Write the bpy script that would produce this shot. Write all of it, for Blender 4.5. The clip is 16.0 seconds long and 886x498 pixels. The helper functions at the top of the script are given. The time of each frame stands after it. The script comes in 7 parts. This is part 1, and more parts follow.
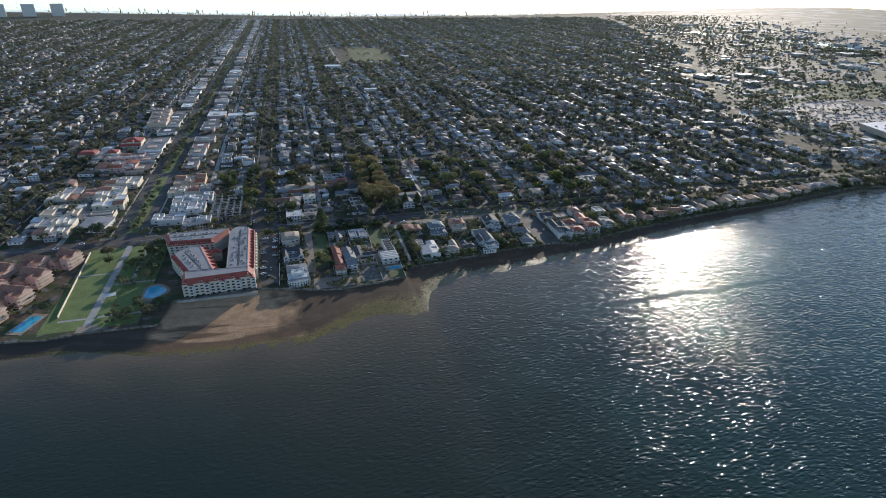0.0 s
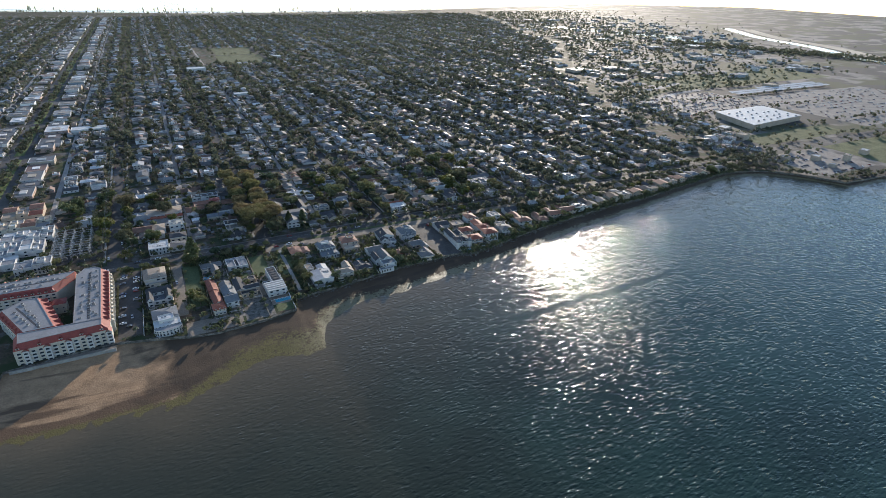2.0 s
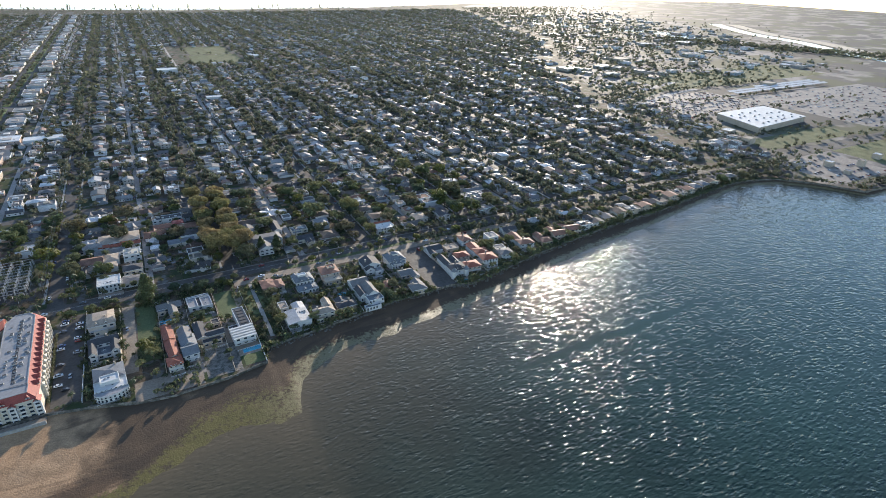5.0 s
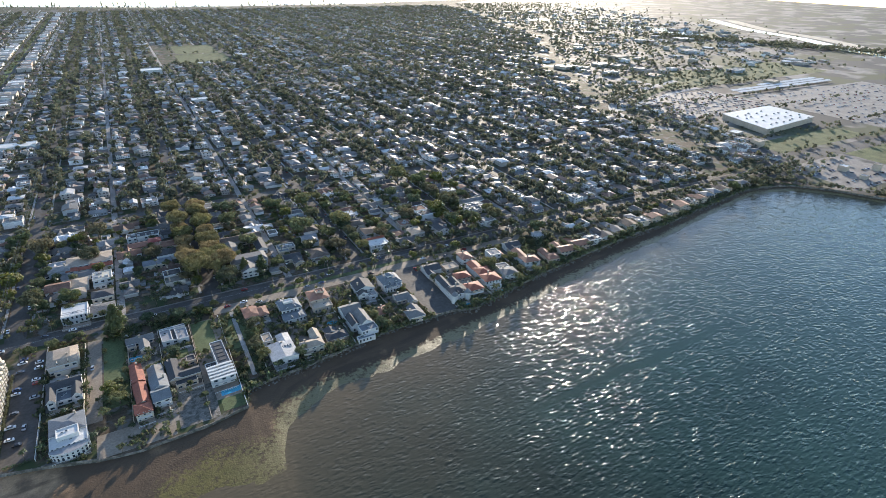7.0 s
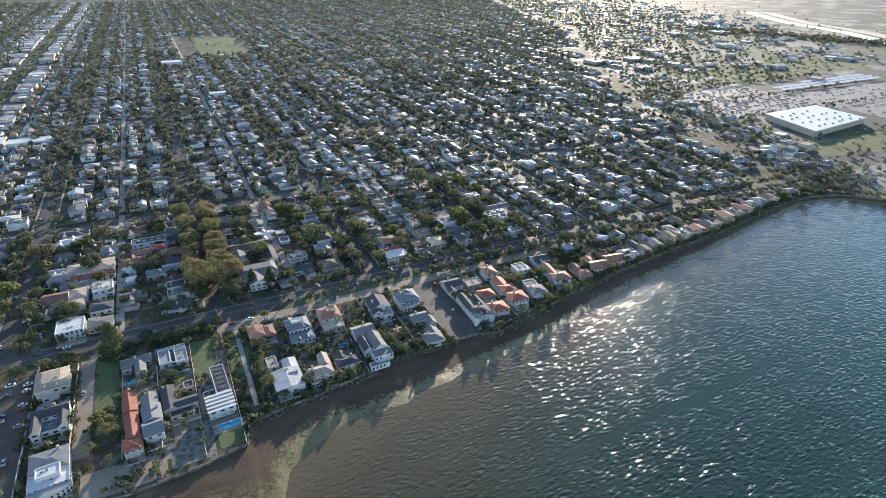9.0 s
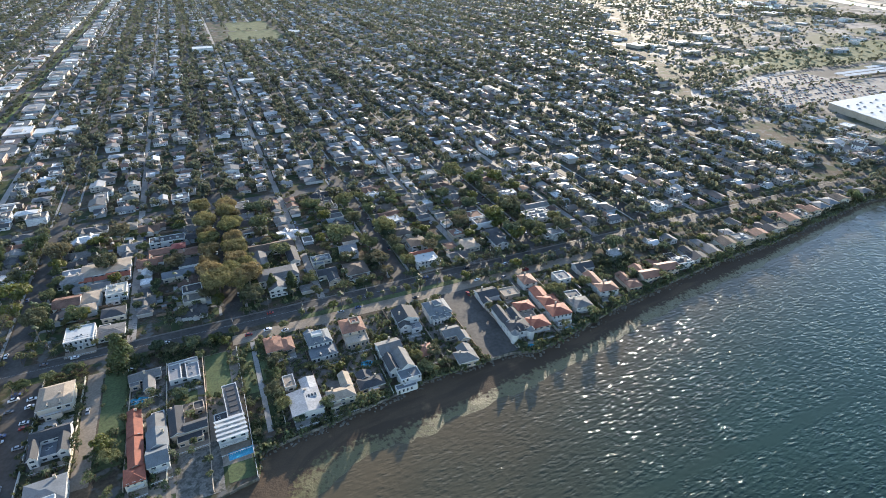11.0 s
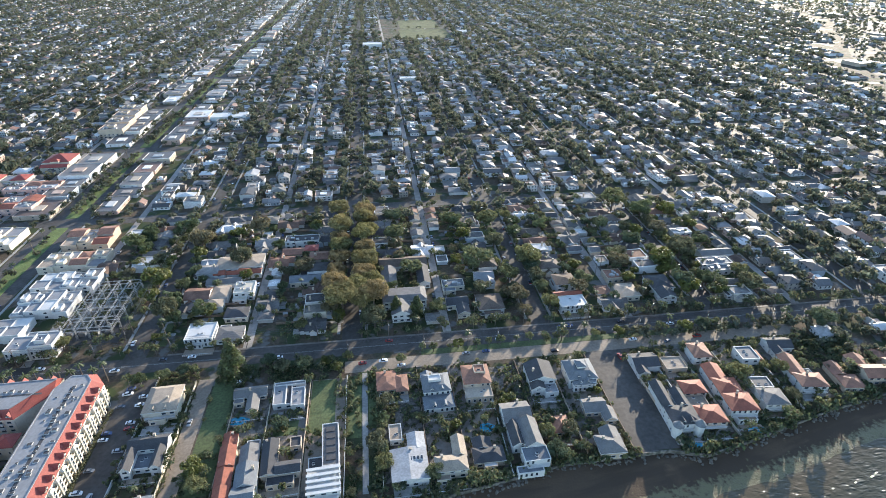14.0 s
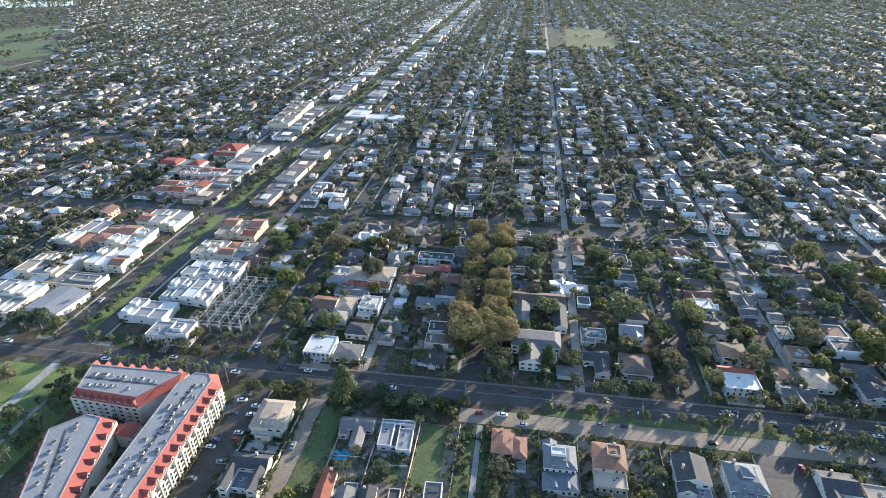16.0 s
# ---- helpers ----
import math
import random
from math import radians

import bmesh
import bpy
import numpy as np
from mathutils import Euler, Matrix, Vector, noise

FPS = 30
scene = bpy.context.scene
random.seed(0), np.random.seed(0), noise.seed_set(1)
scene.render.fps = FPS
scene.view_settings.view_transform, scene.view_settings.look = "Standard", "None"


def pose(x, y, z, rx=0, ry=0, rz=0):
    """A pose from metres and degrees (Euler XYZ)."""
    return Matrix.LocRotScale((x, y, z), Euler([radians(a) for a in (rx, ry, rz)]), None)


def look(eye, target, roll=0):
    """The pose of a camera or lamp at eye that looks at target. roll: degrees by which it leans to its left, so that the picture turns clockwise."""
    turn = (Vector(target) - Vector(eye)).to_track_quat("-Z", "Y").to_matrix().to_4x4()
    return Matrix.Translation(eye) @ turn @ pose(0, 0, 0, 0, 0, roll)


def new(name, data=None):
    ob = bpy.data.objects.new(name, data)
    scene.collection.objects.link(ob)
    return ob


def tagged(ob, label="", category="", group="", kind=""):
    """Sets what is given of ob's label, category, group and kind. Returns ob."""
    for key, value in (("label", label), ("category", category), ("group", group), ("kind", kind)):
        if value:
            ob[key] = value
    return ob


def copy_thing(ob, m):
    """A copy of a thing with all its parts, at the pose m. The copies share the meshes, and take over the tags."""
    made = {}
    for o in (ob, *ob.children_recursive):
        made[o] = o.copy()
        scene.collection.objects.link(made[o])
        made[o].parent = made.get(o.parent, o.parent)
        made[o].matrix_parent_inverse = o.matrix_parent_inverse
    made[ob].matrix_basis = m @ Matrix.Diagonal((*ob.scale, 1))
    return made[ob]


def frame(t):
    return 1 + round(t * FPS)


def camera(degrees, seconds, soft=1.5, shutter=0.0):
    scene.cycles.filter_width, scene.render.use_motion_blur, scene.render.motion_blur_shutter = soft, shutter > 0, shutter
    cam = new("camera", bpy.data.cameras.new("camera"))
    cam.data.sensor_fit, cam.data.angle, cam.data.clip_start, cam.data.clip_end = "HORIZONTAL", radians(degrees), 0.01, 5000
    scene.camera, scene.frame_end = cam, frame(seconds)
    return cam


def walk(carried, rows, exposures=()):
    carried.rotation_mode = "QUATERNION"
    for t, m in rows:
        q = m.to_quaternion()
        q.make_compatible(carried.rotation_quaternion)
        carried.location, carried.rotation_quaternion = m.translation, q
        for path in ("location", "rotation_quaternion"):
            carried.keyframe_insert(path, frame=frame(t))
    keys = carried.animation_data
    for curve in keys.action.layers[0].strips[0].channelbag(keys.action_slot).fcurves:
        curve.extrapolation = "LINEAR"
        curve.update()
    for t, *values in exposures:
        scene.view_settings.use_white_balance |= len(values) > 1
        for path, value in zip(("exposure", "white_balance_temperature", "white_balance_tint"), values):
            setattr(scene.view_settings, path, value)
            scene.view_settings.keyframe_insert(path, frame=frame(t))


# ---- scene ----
cam = camera(77.4, 16.0, soft=0.5)
PATH = [
    (0, (-136.003, -539.092, 227.942), (-135.538, -537.362, 227.054), 0.7),
    (0.5, (-133.395, -530.144, 227.965), (-132.892, -528.424, 227.075), 0.7),
    (1, (-130.024, -520.799, 228.621), (-129.388, -519.125, 227.73), 0.9),
    (1.5, (-127.06, -511.2, 229.175), (-126.292, -509.583, 228.282), 1.1),
    (2, (-124.575, -500.621, 229.363), (-123.753, -499.032, 228.468), 1.3),
    (2.5, (-120.262, -489.929, 228.959), (-119.43, -488.347, 228.062), 1.2),
    (3, (-116.9, -478.996, 228.413), (-116.058, -477.42, 227.514), 1.3),
    (3.5, (-113.071, -468.367, 227.897), (-112.221, -466.797, 226.996), 1.3),
    (4, (-109.338, -458.046, 227.325), (-108.482, -456.481, 226.422), 1.3),
    (6.5, (-86.415, -411.48, 227.672), (-85.541, -409.93, 226.759), 1.1),
    (7, (-83.08, -401.058, 227.694), (-82.202, -399.513, 226.777), 1.1),
    (7.5, (-78.412, -392.531, 226.874), (-77.609, -390.945, 225.958), 0.9),
    (8, (-73.846, -383.226, 226.465), (-73.036, -381.644, 225.547), 0.9),
    (10.5, (-53.505, -339.74, 224.771), (-52.743, -338.18, 223.778), 0.4),
    (11, (-50.395, -330.222, 221.681), (-49.699, -328.629, 220.692), 0.2),
    (11.5, (-48.181, -322.233, 219.963), (-47.54, -320.614, 218.978), 0.3),
    (12, (-46.054, -313.122, 218.572), (-45.519, -311.464, 217.59), 0.3),
    (12.5, (-41.882, -303.456, 217.137), (-41.412, -301.781, 216.152), -0.0),
    (13, (-41.912, -293.624, 216.001), (-41.495, -291.933, 215.018), 0.2),
    (13.5, (-38.649, -283.522, 214.079), (-38.351, -281.805, 213.097), -0.1),
    (14, (-37.407, -273.334, 212.383), (-37.184, -271.606, 211.401), -0.1),
    (14.5, (-35.401, -262.846, 210.284), (-35.279, -261.107, 209.304), -0.4),
    (15, (-35.72, -252.761, 210.41), (-35.706, -251.019, 209.427), -0.2),
    (15.5, (-35.556, -242.449, 209.943), (-35.659, -240.706, 208.969), -0.3),
    (16, (-38.239, -233.227, 209.785), (-38.505, -231.495, 208.821), -0.4),
]
walk(cam, [(t, look(eye, target, roll)) for t, eye, target, roll in PATH],
     exposures=[(0.0, 0.82, 6450, 12), (4.0, 1.3, 6700, 12), (11.0, 1.76, 6750, 11), (16.0, 1.95, 6650, 10)])

# ---- sky and sun ----
SUN_AZ, SUN_EL = radians(38.0), radians(12.4)
world = bpy.data.worlds.new("sky")
scene.world = world
world.use_nodes = True
wn = world.node_tree.nodes
sky = wn.new("ShaderNodeTexSky")
sky.sky_type, sky.sun_disc = "NISHITA", False
sky.sun_elevation, sky.sun_rotation = SUN_EL, SUN_AZ
sky.dust_density, sky.air_density, sky.ozone_density = 0.1, 0.8, 1.7
wn["Background"].inputs[1].default_value = 0.15
world.node_tree.links.new(sky.outputs[0], wn["Background"].inputs[0])
SUN_DIR = Vector((math.sin(SUN_AZ) * math.cos(SUN_EL), math.cos(SUN_AZ) * math.cos(SUN_EL), math.sin(SUN_EL)))
sun = new("sun", bpy.data.lights.new("sun", "SUN"))
sun.data.energy, sun.data.angle, sun.data.color = 3.4, radians(0.6), (1.0, 0.90, 0.76)
sun.matrix_world = look(SUN_DIR * 1000, (0, 0, 0))

# ---- materials ----
RNG = random.Random(7)


def mat(name, cols, rough=0.8, scale=1.0, var=0.25, metal=0.0, bump=0.0, by="", spec=0.5, big=0.0):
    """A procedural surface. cols: one colour, or several picked by chance per object or per loose piece. scale: grain per metre."""
    m = bpy.data.materials.new(name)
    m.use_nodes = True
    n, k = m.node_tree.nodes, m.node_tree.links
    b = n["Principled BSDF"]
    b.inputs["Roughness"].default_value, b.inputs["Metallic"].default_value = rough, metal
    b.inputs["Specular IOR Level"].default_value = spec
    geo = n.new("ShaderNodeNewGeometry")
    if by:
        ramp = n.new("ShaderNodeValToRGB")
        ramp.color_ramp.interpolation = "CONSTANT"
        while len(ramp.color_ramp.elements) < len(cols):
            ramp.color_ramp.elements.new(0.5)
        for i, c in enumerate(cols):
            e = ramp.color_ramp.elements[i]
            e.position, e.color = i / len(cols), (*c, 1)
        if by == "object":
            k.new(n.new("ShaderNodeObjectInfo").outputs["Random"], ramp.inputs[0])
        else:
            k.new(geo.outputs["Random Per Island"], ramp.inputs[0])
        col = ramp.outputs[0]
    else:
        rgb = n.new("ShaderNodeRGB")
        rgb.outputs[0].default_value = (*cols[0], 1)
        col = rgb.outputs[0]
    for s, v in ((scale, var), (scale * 0.13, big or var * 0.8)):
        tex = n.new("ShaderNodeTexNoise")
        tex.inputs["Scale"].default_value, tex.inputs["Detail"].default_value = s, 4.0
        k.new(geo.outputs["Position"], tex.inputs["Vector"])
        rng = n.new("ShaderNodeMapRange")
        rng.inputs["From Min"].default_value, rng.inputs["From Max"].default_value = 0.3, 0.7
        rng.inputs["To Min"].default_value, rng.inputs["To Max"].default_value = 1 - v, 1 + v
        k.new(tex.outputs["Fac"], rng.inputs["Value"])
        mul = n.new("ShaderNodeVectorMath")
        mul.operation = "SCALE"
        k.new(col, mul.inputs[0])
        k.new(rng.outputs[0], mul.inputs["Scale"])
        col = mul.outputs[0]
        if bump and s == scale:
            bp = n.new("ShaderNodeBump")
            bp.inputs["Strength"].default_value, bp.inputs["Distance"].default_value = bump, 0.3 / s
            k.new(tex.outputs["Fac"], bp.inputs["Height"])
            k.new(bp.outputs[0], b.inputs["Normal"])
    k.new(col, b.inputs["Base Color"])
    return m


def blend(m, col, scale, lo, hi, seed=0.0):
    """Lays patches of another colour over a material, where a slow noise is high."""
    n, k = m.node_tree.nodes, m.node_tree.links
    b = n["Principled BSDF"]
    old = b.inputs["Base Color"].links[0].from_socket
    geo, tex = n.new("ShaderNodeNewGeometry"), n.new("ShaderNodeTexNoise")
    add = n.new("ShaderNodeVectorMath")
    add.inputs[1].default_value = (seed, seed * 2, 0)
    k.new(geo.outputs["Position"], add.inputs[0])
    k.new(add.outputs[0], tex.inputs["Vector"])
    tex.inputs["Scale"].default_value, tex.inputs["Detail"].default_value = scale, 6.0
    rng = n.new("ShaderNodeMapRange")
    rng.inputs["From Min"].default_value, rng.inputs["From Max"].default_value = lo, hi
    k.new(tex.outputs["Fac"], rng.inputs["Value"])
    mix = n.new("ShaderNodeMix")
    mix.data_type = "RGBA"
    k.new(rng.outputs[0], mix.inputs["Factor"])
    k.new(old, mix.inputs["A"])
    mix.inputs["B"].default_value = (*col, 1)
    k.new(mix.outputs["Result"], b.inputs["Base Color"])
    return m


M_LOT = blend(blend(mat("yard_ground", [(0.088, 0.068, 0.048)], 0.9, 0.6, 0.35, spec=0.15), (0.040, 0.055, 0.024), 0.05, 0.46, 0.56), (0.13, 0.125, 0.115), 0.09, 0.56, 0.62, 40)
M_ASPHALT = mat("asphalt", [(0.068, 0.061, 0.054)], 0.78, 0.5, 0.25, big=0.3, spec=0.35)
M_ASPHALT_OLD = mat("pale_asphalt", [(0.17, 0.148, 0.126)], 0.75, 0.4, 0.25, big=0.25)
M_ALLEY = mat("alley_concrete", [(0.27, 0.245, 0.22)], 0.8, 0.4, 0.2, big=0.25, spec=0.35)
M_CONCRETE = mat("concrete", [(0.27, 0.26, 0.24)], 0.85, 0.7, 0.2)
M_PAVING = mat("tan_paving", [(0.22, 0.178, 0.135)], 0.85, 0.8, 0.2)
M_LAWN = mat("lawn", [(0.075, 0.098, 0.036)], 0.9, 0.8, 0.3, bump=0.3)
M_PARK = mat("park_grass", [(0.105, 0.145, 0.04)], 0.9, 0.8, 0.25, bump=0.3)
M_LAWN_DRY = mat("dry_lawn", [(0.115, 0.125, 0.06)], 0.9, 0.6, 0.3, spec=0.15)
GREENS = [(0.092, 0.117, 0.061), (0.124, 0.148, 0.074), (0.138, 0.156, 0.084), (0.087, 0.114, 0.071), (0.174, 0.176, 0.084), (0.124, 0.128, 0.077), (0.161, 0.144, 0.089)]
# greyer than GREENS: distance haze is mixed into the far leaf colours
HAZED_GREENS = [(0.095, 0.11, 0.075), (0.125, 0.138, 0.09), (0.14, 0.142, 0.10), (0.09, 0.106, 0.08), (0.155, 0.15, 0.095), (0.12, 0.118, 0.085)]
M_LEAF = mat("foliage", GREENS, 0.85, 1.5, 0.35, by="object", spec=0.12)
M_LEAF_FAR = mat("hazed_foliage", HAZED_GREENS, 0.85, 0.3, 0.4, by="island", spec=0.12)
M_SHRUB = mat("shrub_foliage", GREENS, 0.85, 1.0, 0.4, by="island", spec=0.12)
M_LEAF_EUC = mat("eucalyptus_foliage", [(0.225, 0.20, 0.095), (0.20, 0.19, 0.085), (0.25, 0.195, 0.10)], 0.85, 0.8, 0.35, by="object", spec=0.12)
M_LEAF_YEL = mat("yellow_green_foliage", [(0.12, 0.13, 0.03)], 0.6, 1.0, 0.3)
M_FROND = mat("palm_frond", [(0.075, 0.10, 0.04), (0.095, 0.115, 0.045)], 0.5, 1.0, 0.3, by="object")
M_BARK = mat("bark", [(0.13, 0.10, 0.075)], 0.9, 3.0, 0.3, bump=0.4)
ROOFS = [(0.107, 0.102, 0.098), (0.156, 0.148, 0.139), (0.21, 0.20, 0.19), (0.064, 0.062, 0.062), (0.119, 0.095, 0.077), (0.30, 0.295, 0.29), (0.167, 0.092, 0.064), (0.10, 0.096, 0.096), (0.50, 0.495, 0.485), (0.154, 0.142, 0.121), (0.075, 0.067, 0.063), (0.121, 0.113, 0.105), (0.185, 0.10, 0.070), (0.075, 0.072, 0.07), (0.110, 0.072, 0.055), (0.13, 0.12, 0.11)]
WALLS = [(0.50, 0.47, 0.42), (0.62, 0.60, 0.57), (0.40, 0.37, 0.33), (0.72, 0.71, 0.69), (0.48, 0.43, 0.36), (0.38, 0.41, 0.43), (0.56, 0.49, 0.39), (0.76, 0.75, 0.73)]
M_ROOF = mat("house_roof", ROOFS, 0.85, 1.3, 0.3, by="object", big=0.3, spec=0.3)
M_WALL = mat("house_wall", WALLS, 0.85, 1.5, 0.1, by="object")
M_ROOF_FAR = mat("far_roof", ROOFS, 0.6, 1.0, 0.2, by="island")
M_WALL_FAR = mat("far_wall", [(0.36, 0.33, 0.29), (0.50, 0.48, 0.45), (0.28, 0.25, 0.22), (0.62, 0.61, 0.59), (0.38, 0.32, 0.25), (0.28, 0.31, 0.33), (0.42, 0.30, 0.24), (0.66, 0.65, 0.63)], 0.85, 1.0, 0.15, by="island")
M_WHITE = mat("white_paint", [(0.50, 0.495, 0.475)], 0.6, 1.0, 0.08)
M_CREAM = mat("cream_stucco", [(0.50, 0.45, 0.36)], 0.85, 1.0, 0.1)
M_PINK = mat("pink_stucco", [(0.50, 0.335, 0.285)], 0.85, 1.0, 0.12)
M_BEIGE = mat("beige_stucco", [(0.42, 0.34, 0.26)], 0.85, 1.0, 0.12)
M_TILE = mat("terracotta_tile", [(0.25, 0.072, 0.04)], 0.75, 3.0, 0.25, bump=0.3)
M_TILE_BROWN = mat("brown_tile", [(0.235, 0.11, 0.07)], 0.75, 3.0, 0.25, bump=0.3)
M_REDROOF = mat("red_shingle", [(0.25, 0.052, 0.038)], 0.7, 2.0, 0.15)
M_GREYROOF = mat("grey_membrane", [(0.21, 0.212, 0.218)], 0.75, 0.8, 0.12)
M_DARKROOF = mat("dark_shingle", [(0.05, 0.05, 0.053)], 0.85, 2.0, 0.25)
M_BLUEROOF = mat("blue_grey_shingle", [(0.125, 0.138, 0.15)], 0.8, 2.0, 0.2)
M_BROWNROOF = mat("brown_shingle", [(0.125, 0.093, 0.072)], 0.85, 1.2, 0.25, big=0.25, spec=0.3)
M_PALEROOF = mat("pale_metal_roof", [(0.27, 0.28, 0.29)], 0.6, 1.0, 0.2, big=0.2)
M_TANROOF = mat("tan_shingle", [(0.29, 0.235, 0.18)], 0.85, 2.0, 0.2)
M_GREYSHINGLE = mat("grey_shingle", [(0.14, 0.135, 0.13)], 0.85, 2.0, 0.2)
M_GLASS = mat("window_glass", [(0.03, 0.04, 0.05)], 0.08, 1.0, 0.1)
M_METAL = mat("galvanised_metal", [(0.5, 0.5, 0.5)], 0.35, 2.0, 0.1, metal=0.9)
M_POOL = mat("pool_water", [(0.04, 0.30, 0.42)], 0.08, 1.5, 0.2, bump=0.1)
M_WOOD = mat("weathered_wood", [(0.24, 0.17, 0.12)], 0.8, 3.0, 0.25)
M_POLE = mat("pole_timber", [(0.13, 0.10, 0.08)], 0.85, 3.0, 0.2)
M_WIRE = mat("wire", [(0.06, 0.06, 0.065)], 0.4, 1.0, 0.1, metal=0.5)
M_CAR = mat("car_paint", [(0.75, 0.75, 0.75), (0.03, 0.03, 0.035), (0.35, 0.36, 0.38), (0.65, 0.66, 0.68), (0.12, 0.13, 0.15), (0.30, 0.05, 0.04), (0.07, 0.10, 0.20), (0.8, 0.8, 0.78)], 0.25, 1.0, 0.05, by="object")
M_CAR_FAR = mat("far_car_paint", [(0.75, 0.75, 0.75), (0.03, 0.03, 0.035), (0.35, 0.36, 0.38), (0.65, 0.66, 0.68), (0.12, 0.13, 0.15), (0.30, 0.05, 0.04), (0.07, 0.10, 0.20)], 0.25, 1.0, 0.05, by="island")
M_TYRE = mat("rubber", [(0.025, 0.025, 0.025)], 0.8, 3.0, 0.1)
M_STEEL = mat("pale_grey_steel", [(0.33, 0.33, 0.32)], 0.5, 2.0, 0.15)
M_LINE = mat("road_paint", [(0.30, 0.30, 0.28)], 0.7, 1.5, 0.25)
M_FOAM = mat("surf_foam", [(0.85, 0.87, 0.88)], 0.8, 0.05, 0.1)
M_FARSAND = mat("pale_sand", [(0.42, 0.36, 0.27)], 0.9, 0.05, 0.15)
M_APRON = blend(blend(mat("pale_apron", [(0.21, 0.19, 0.17)], 0.85, 0.02, 0.25, spec=0.22), (0.065, 0.07, 0.035), 0.006, 0.46, 0.53), (0.06, 0.057, 0.053), 0.009, 0.5, 0.55, 30)
M_STONE = blend(mat("stained_stone", [(0.15, 0.135, 0.115)], 0.85, 0.9, 0.35, bump=0.4, big=0.4), (0.06, 0.058, 0.045), 0.35, 0.48, 0.6)
M_ROCK = mat("rock", [(0.11, 0.098, 0.082)], 0.85, 1.0, 0.35, bump=0.5)


def sand_material():
    """Tidal beach: tan sand in bands along the shore, dark mud to the east, a belt of wet algae by the water."""
    m = mat("wet_sand", [(0.33, 0.21, 0.122)], 0.75, 1.1, 0.18, bump=0.7, big=0.2)
    n, k = m.node_tree.nodes, m.node_tree.links
    b = n["Principled BSDF"]
    old = b.inputs["Base Color"].links[0].from_socket
    geo, sep = n.new("ShaderNodeNewGeometry"), n.new("ShaderNodeSeparateXYZ")
    k.new(geo.outputs["Position"], sep.inputs[0])

    def field(name):
        att = n.new("ShaderNodeAttribute")
        att.attribute_name = name
        return att.outputs["Fac"]

    def ramp(src, lo, hi, a=0.0, c=1.0):
        rng = n.new("ShaderNodeMapRange")
        for key, val in (("From Min", lo), ("From Max", hi), ("To Min", a), ("To Max", c)):
            rng.inputs[key].default_value = val
        k.new(src, rng.inputs["Value"])
        return rng.outputs[0]

    def sums(op, p, q):
        x = n.new("ShaderNodeMath")
        x.operation = op
        k.new(p, x.inputs[0])
        if isinstance(q, float):
            x.inputs[1].default_value = q
        else:
            k.new(q, x.inputs[1])
        return x.outputs[0]

    def cloud(vec, scale, detail):
        tex = n.new("ShaderNodeTexNoise")
        tex.inputs["Scale"].default_value, tex.inputs["Detail"].default_value = scale, detail
        k.new(vec, tex.inputs["Vector"])
        return tex.outputs["Fac"]

    def over(fac, col):
        mix = n.new("ShaderNodeMix")
        mix.data_type = "RGBA"
        k.new(fac, mix.inputs["Factor"])
        k.new(old, mix.inputs["A"])
        mix.inputs["B"].default_value = (*col, 1)
        return mix.outputs["Result"]

    above, weed = field("above"), field("weed")
    flow = n.new("ShaderNodeCombineXYZ")
    k.new(sums("MULTIPLY", sep.outputs["X"], 0.012), flow.inputs[0])
    k.new(sums("MULTIPLY", above, 0.075), flow.inputs[1])
    bands = cloud(flow.outputs[0], 1.6, 3.0)
    old = over(ramp(sums("ADD", bands, ramp(above, 34, 8, -0.12, 0.1)), 0.45, 0.56, 0.0, 0.92), (0.105, 0.067, 0.043))             # wet hollows along the shore
    east = sums("ADD", ramp(sep.outputs["X"], -195, -135, -0.3, 0.35), cloud(geo.outputs["Position"], 0.05, 6.0))
    old = over(ramp(east, 0.5, 0.72, 0.0, 0.9), (0.058, 0.043, 0.031))                # mud
    # west end: dark mud and rock, with the park trees' shade coloured in
    west = sums("ADD", ramp(sep.outputs["X"], -238, -262, -0.3, 0.4), cloud(geo.outputs["Position"], 0.05, 6.0))
    old = over(ramp(west, 0.5, 0.7, 0.0, 0.92), (0.05, 0.042, 0.034))
    old = over(ramp(above, 3.0, -2.0), (0.075, 0.058, 0.042))
    clumps = sums("ADD", weed, sums("MULTIPLY", sums("ADD", cloud(geo.outputs["Position"], 0.5, 9.0), -0.5), 2.2))
    clumps = sums("ADD", clumps, sums("MULTIPLY", sums("ADD", cloud(geo.outputs["Position"], 0.06, 3.0), -0.5), 1.0))
    algae = ramp(clumps, 0.5, 1.0, 0.0, 0.9)
    old = over(algae, (0.125, 0.106, 0.04))
    k.new(old, b.inputs["Base Color"])
    wet = sums("MULTIPLY", algae, ramp(sep.outputs["X"], -90, -10))
    k.new(ramp(wet, 0.1, 0.8, 0.75, 0.46), b.inputs["Roughness"])
    k.new(ramp(wet, 0.1, 0.7, 0.1, 0.5), b.inputs["Specular IOR Level"])
    return m


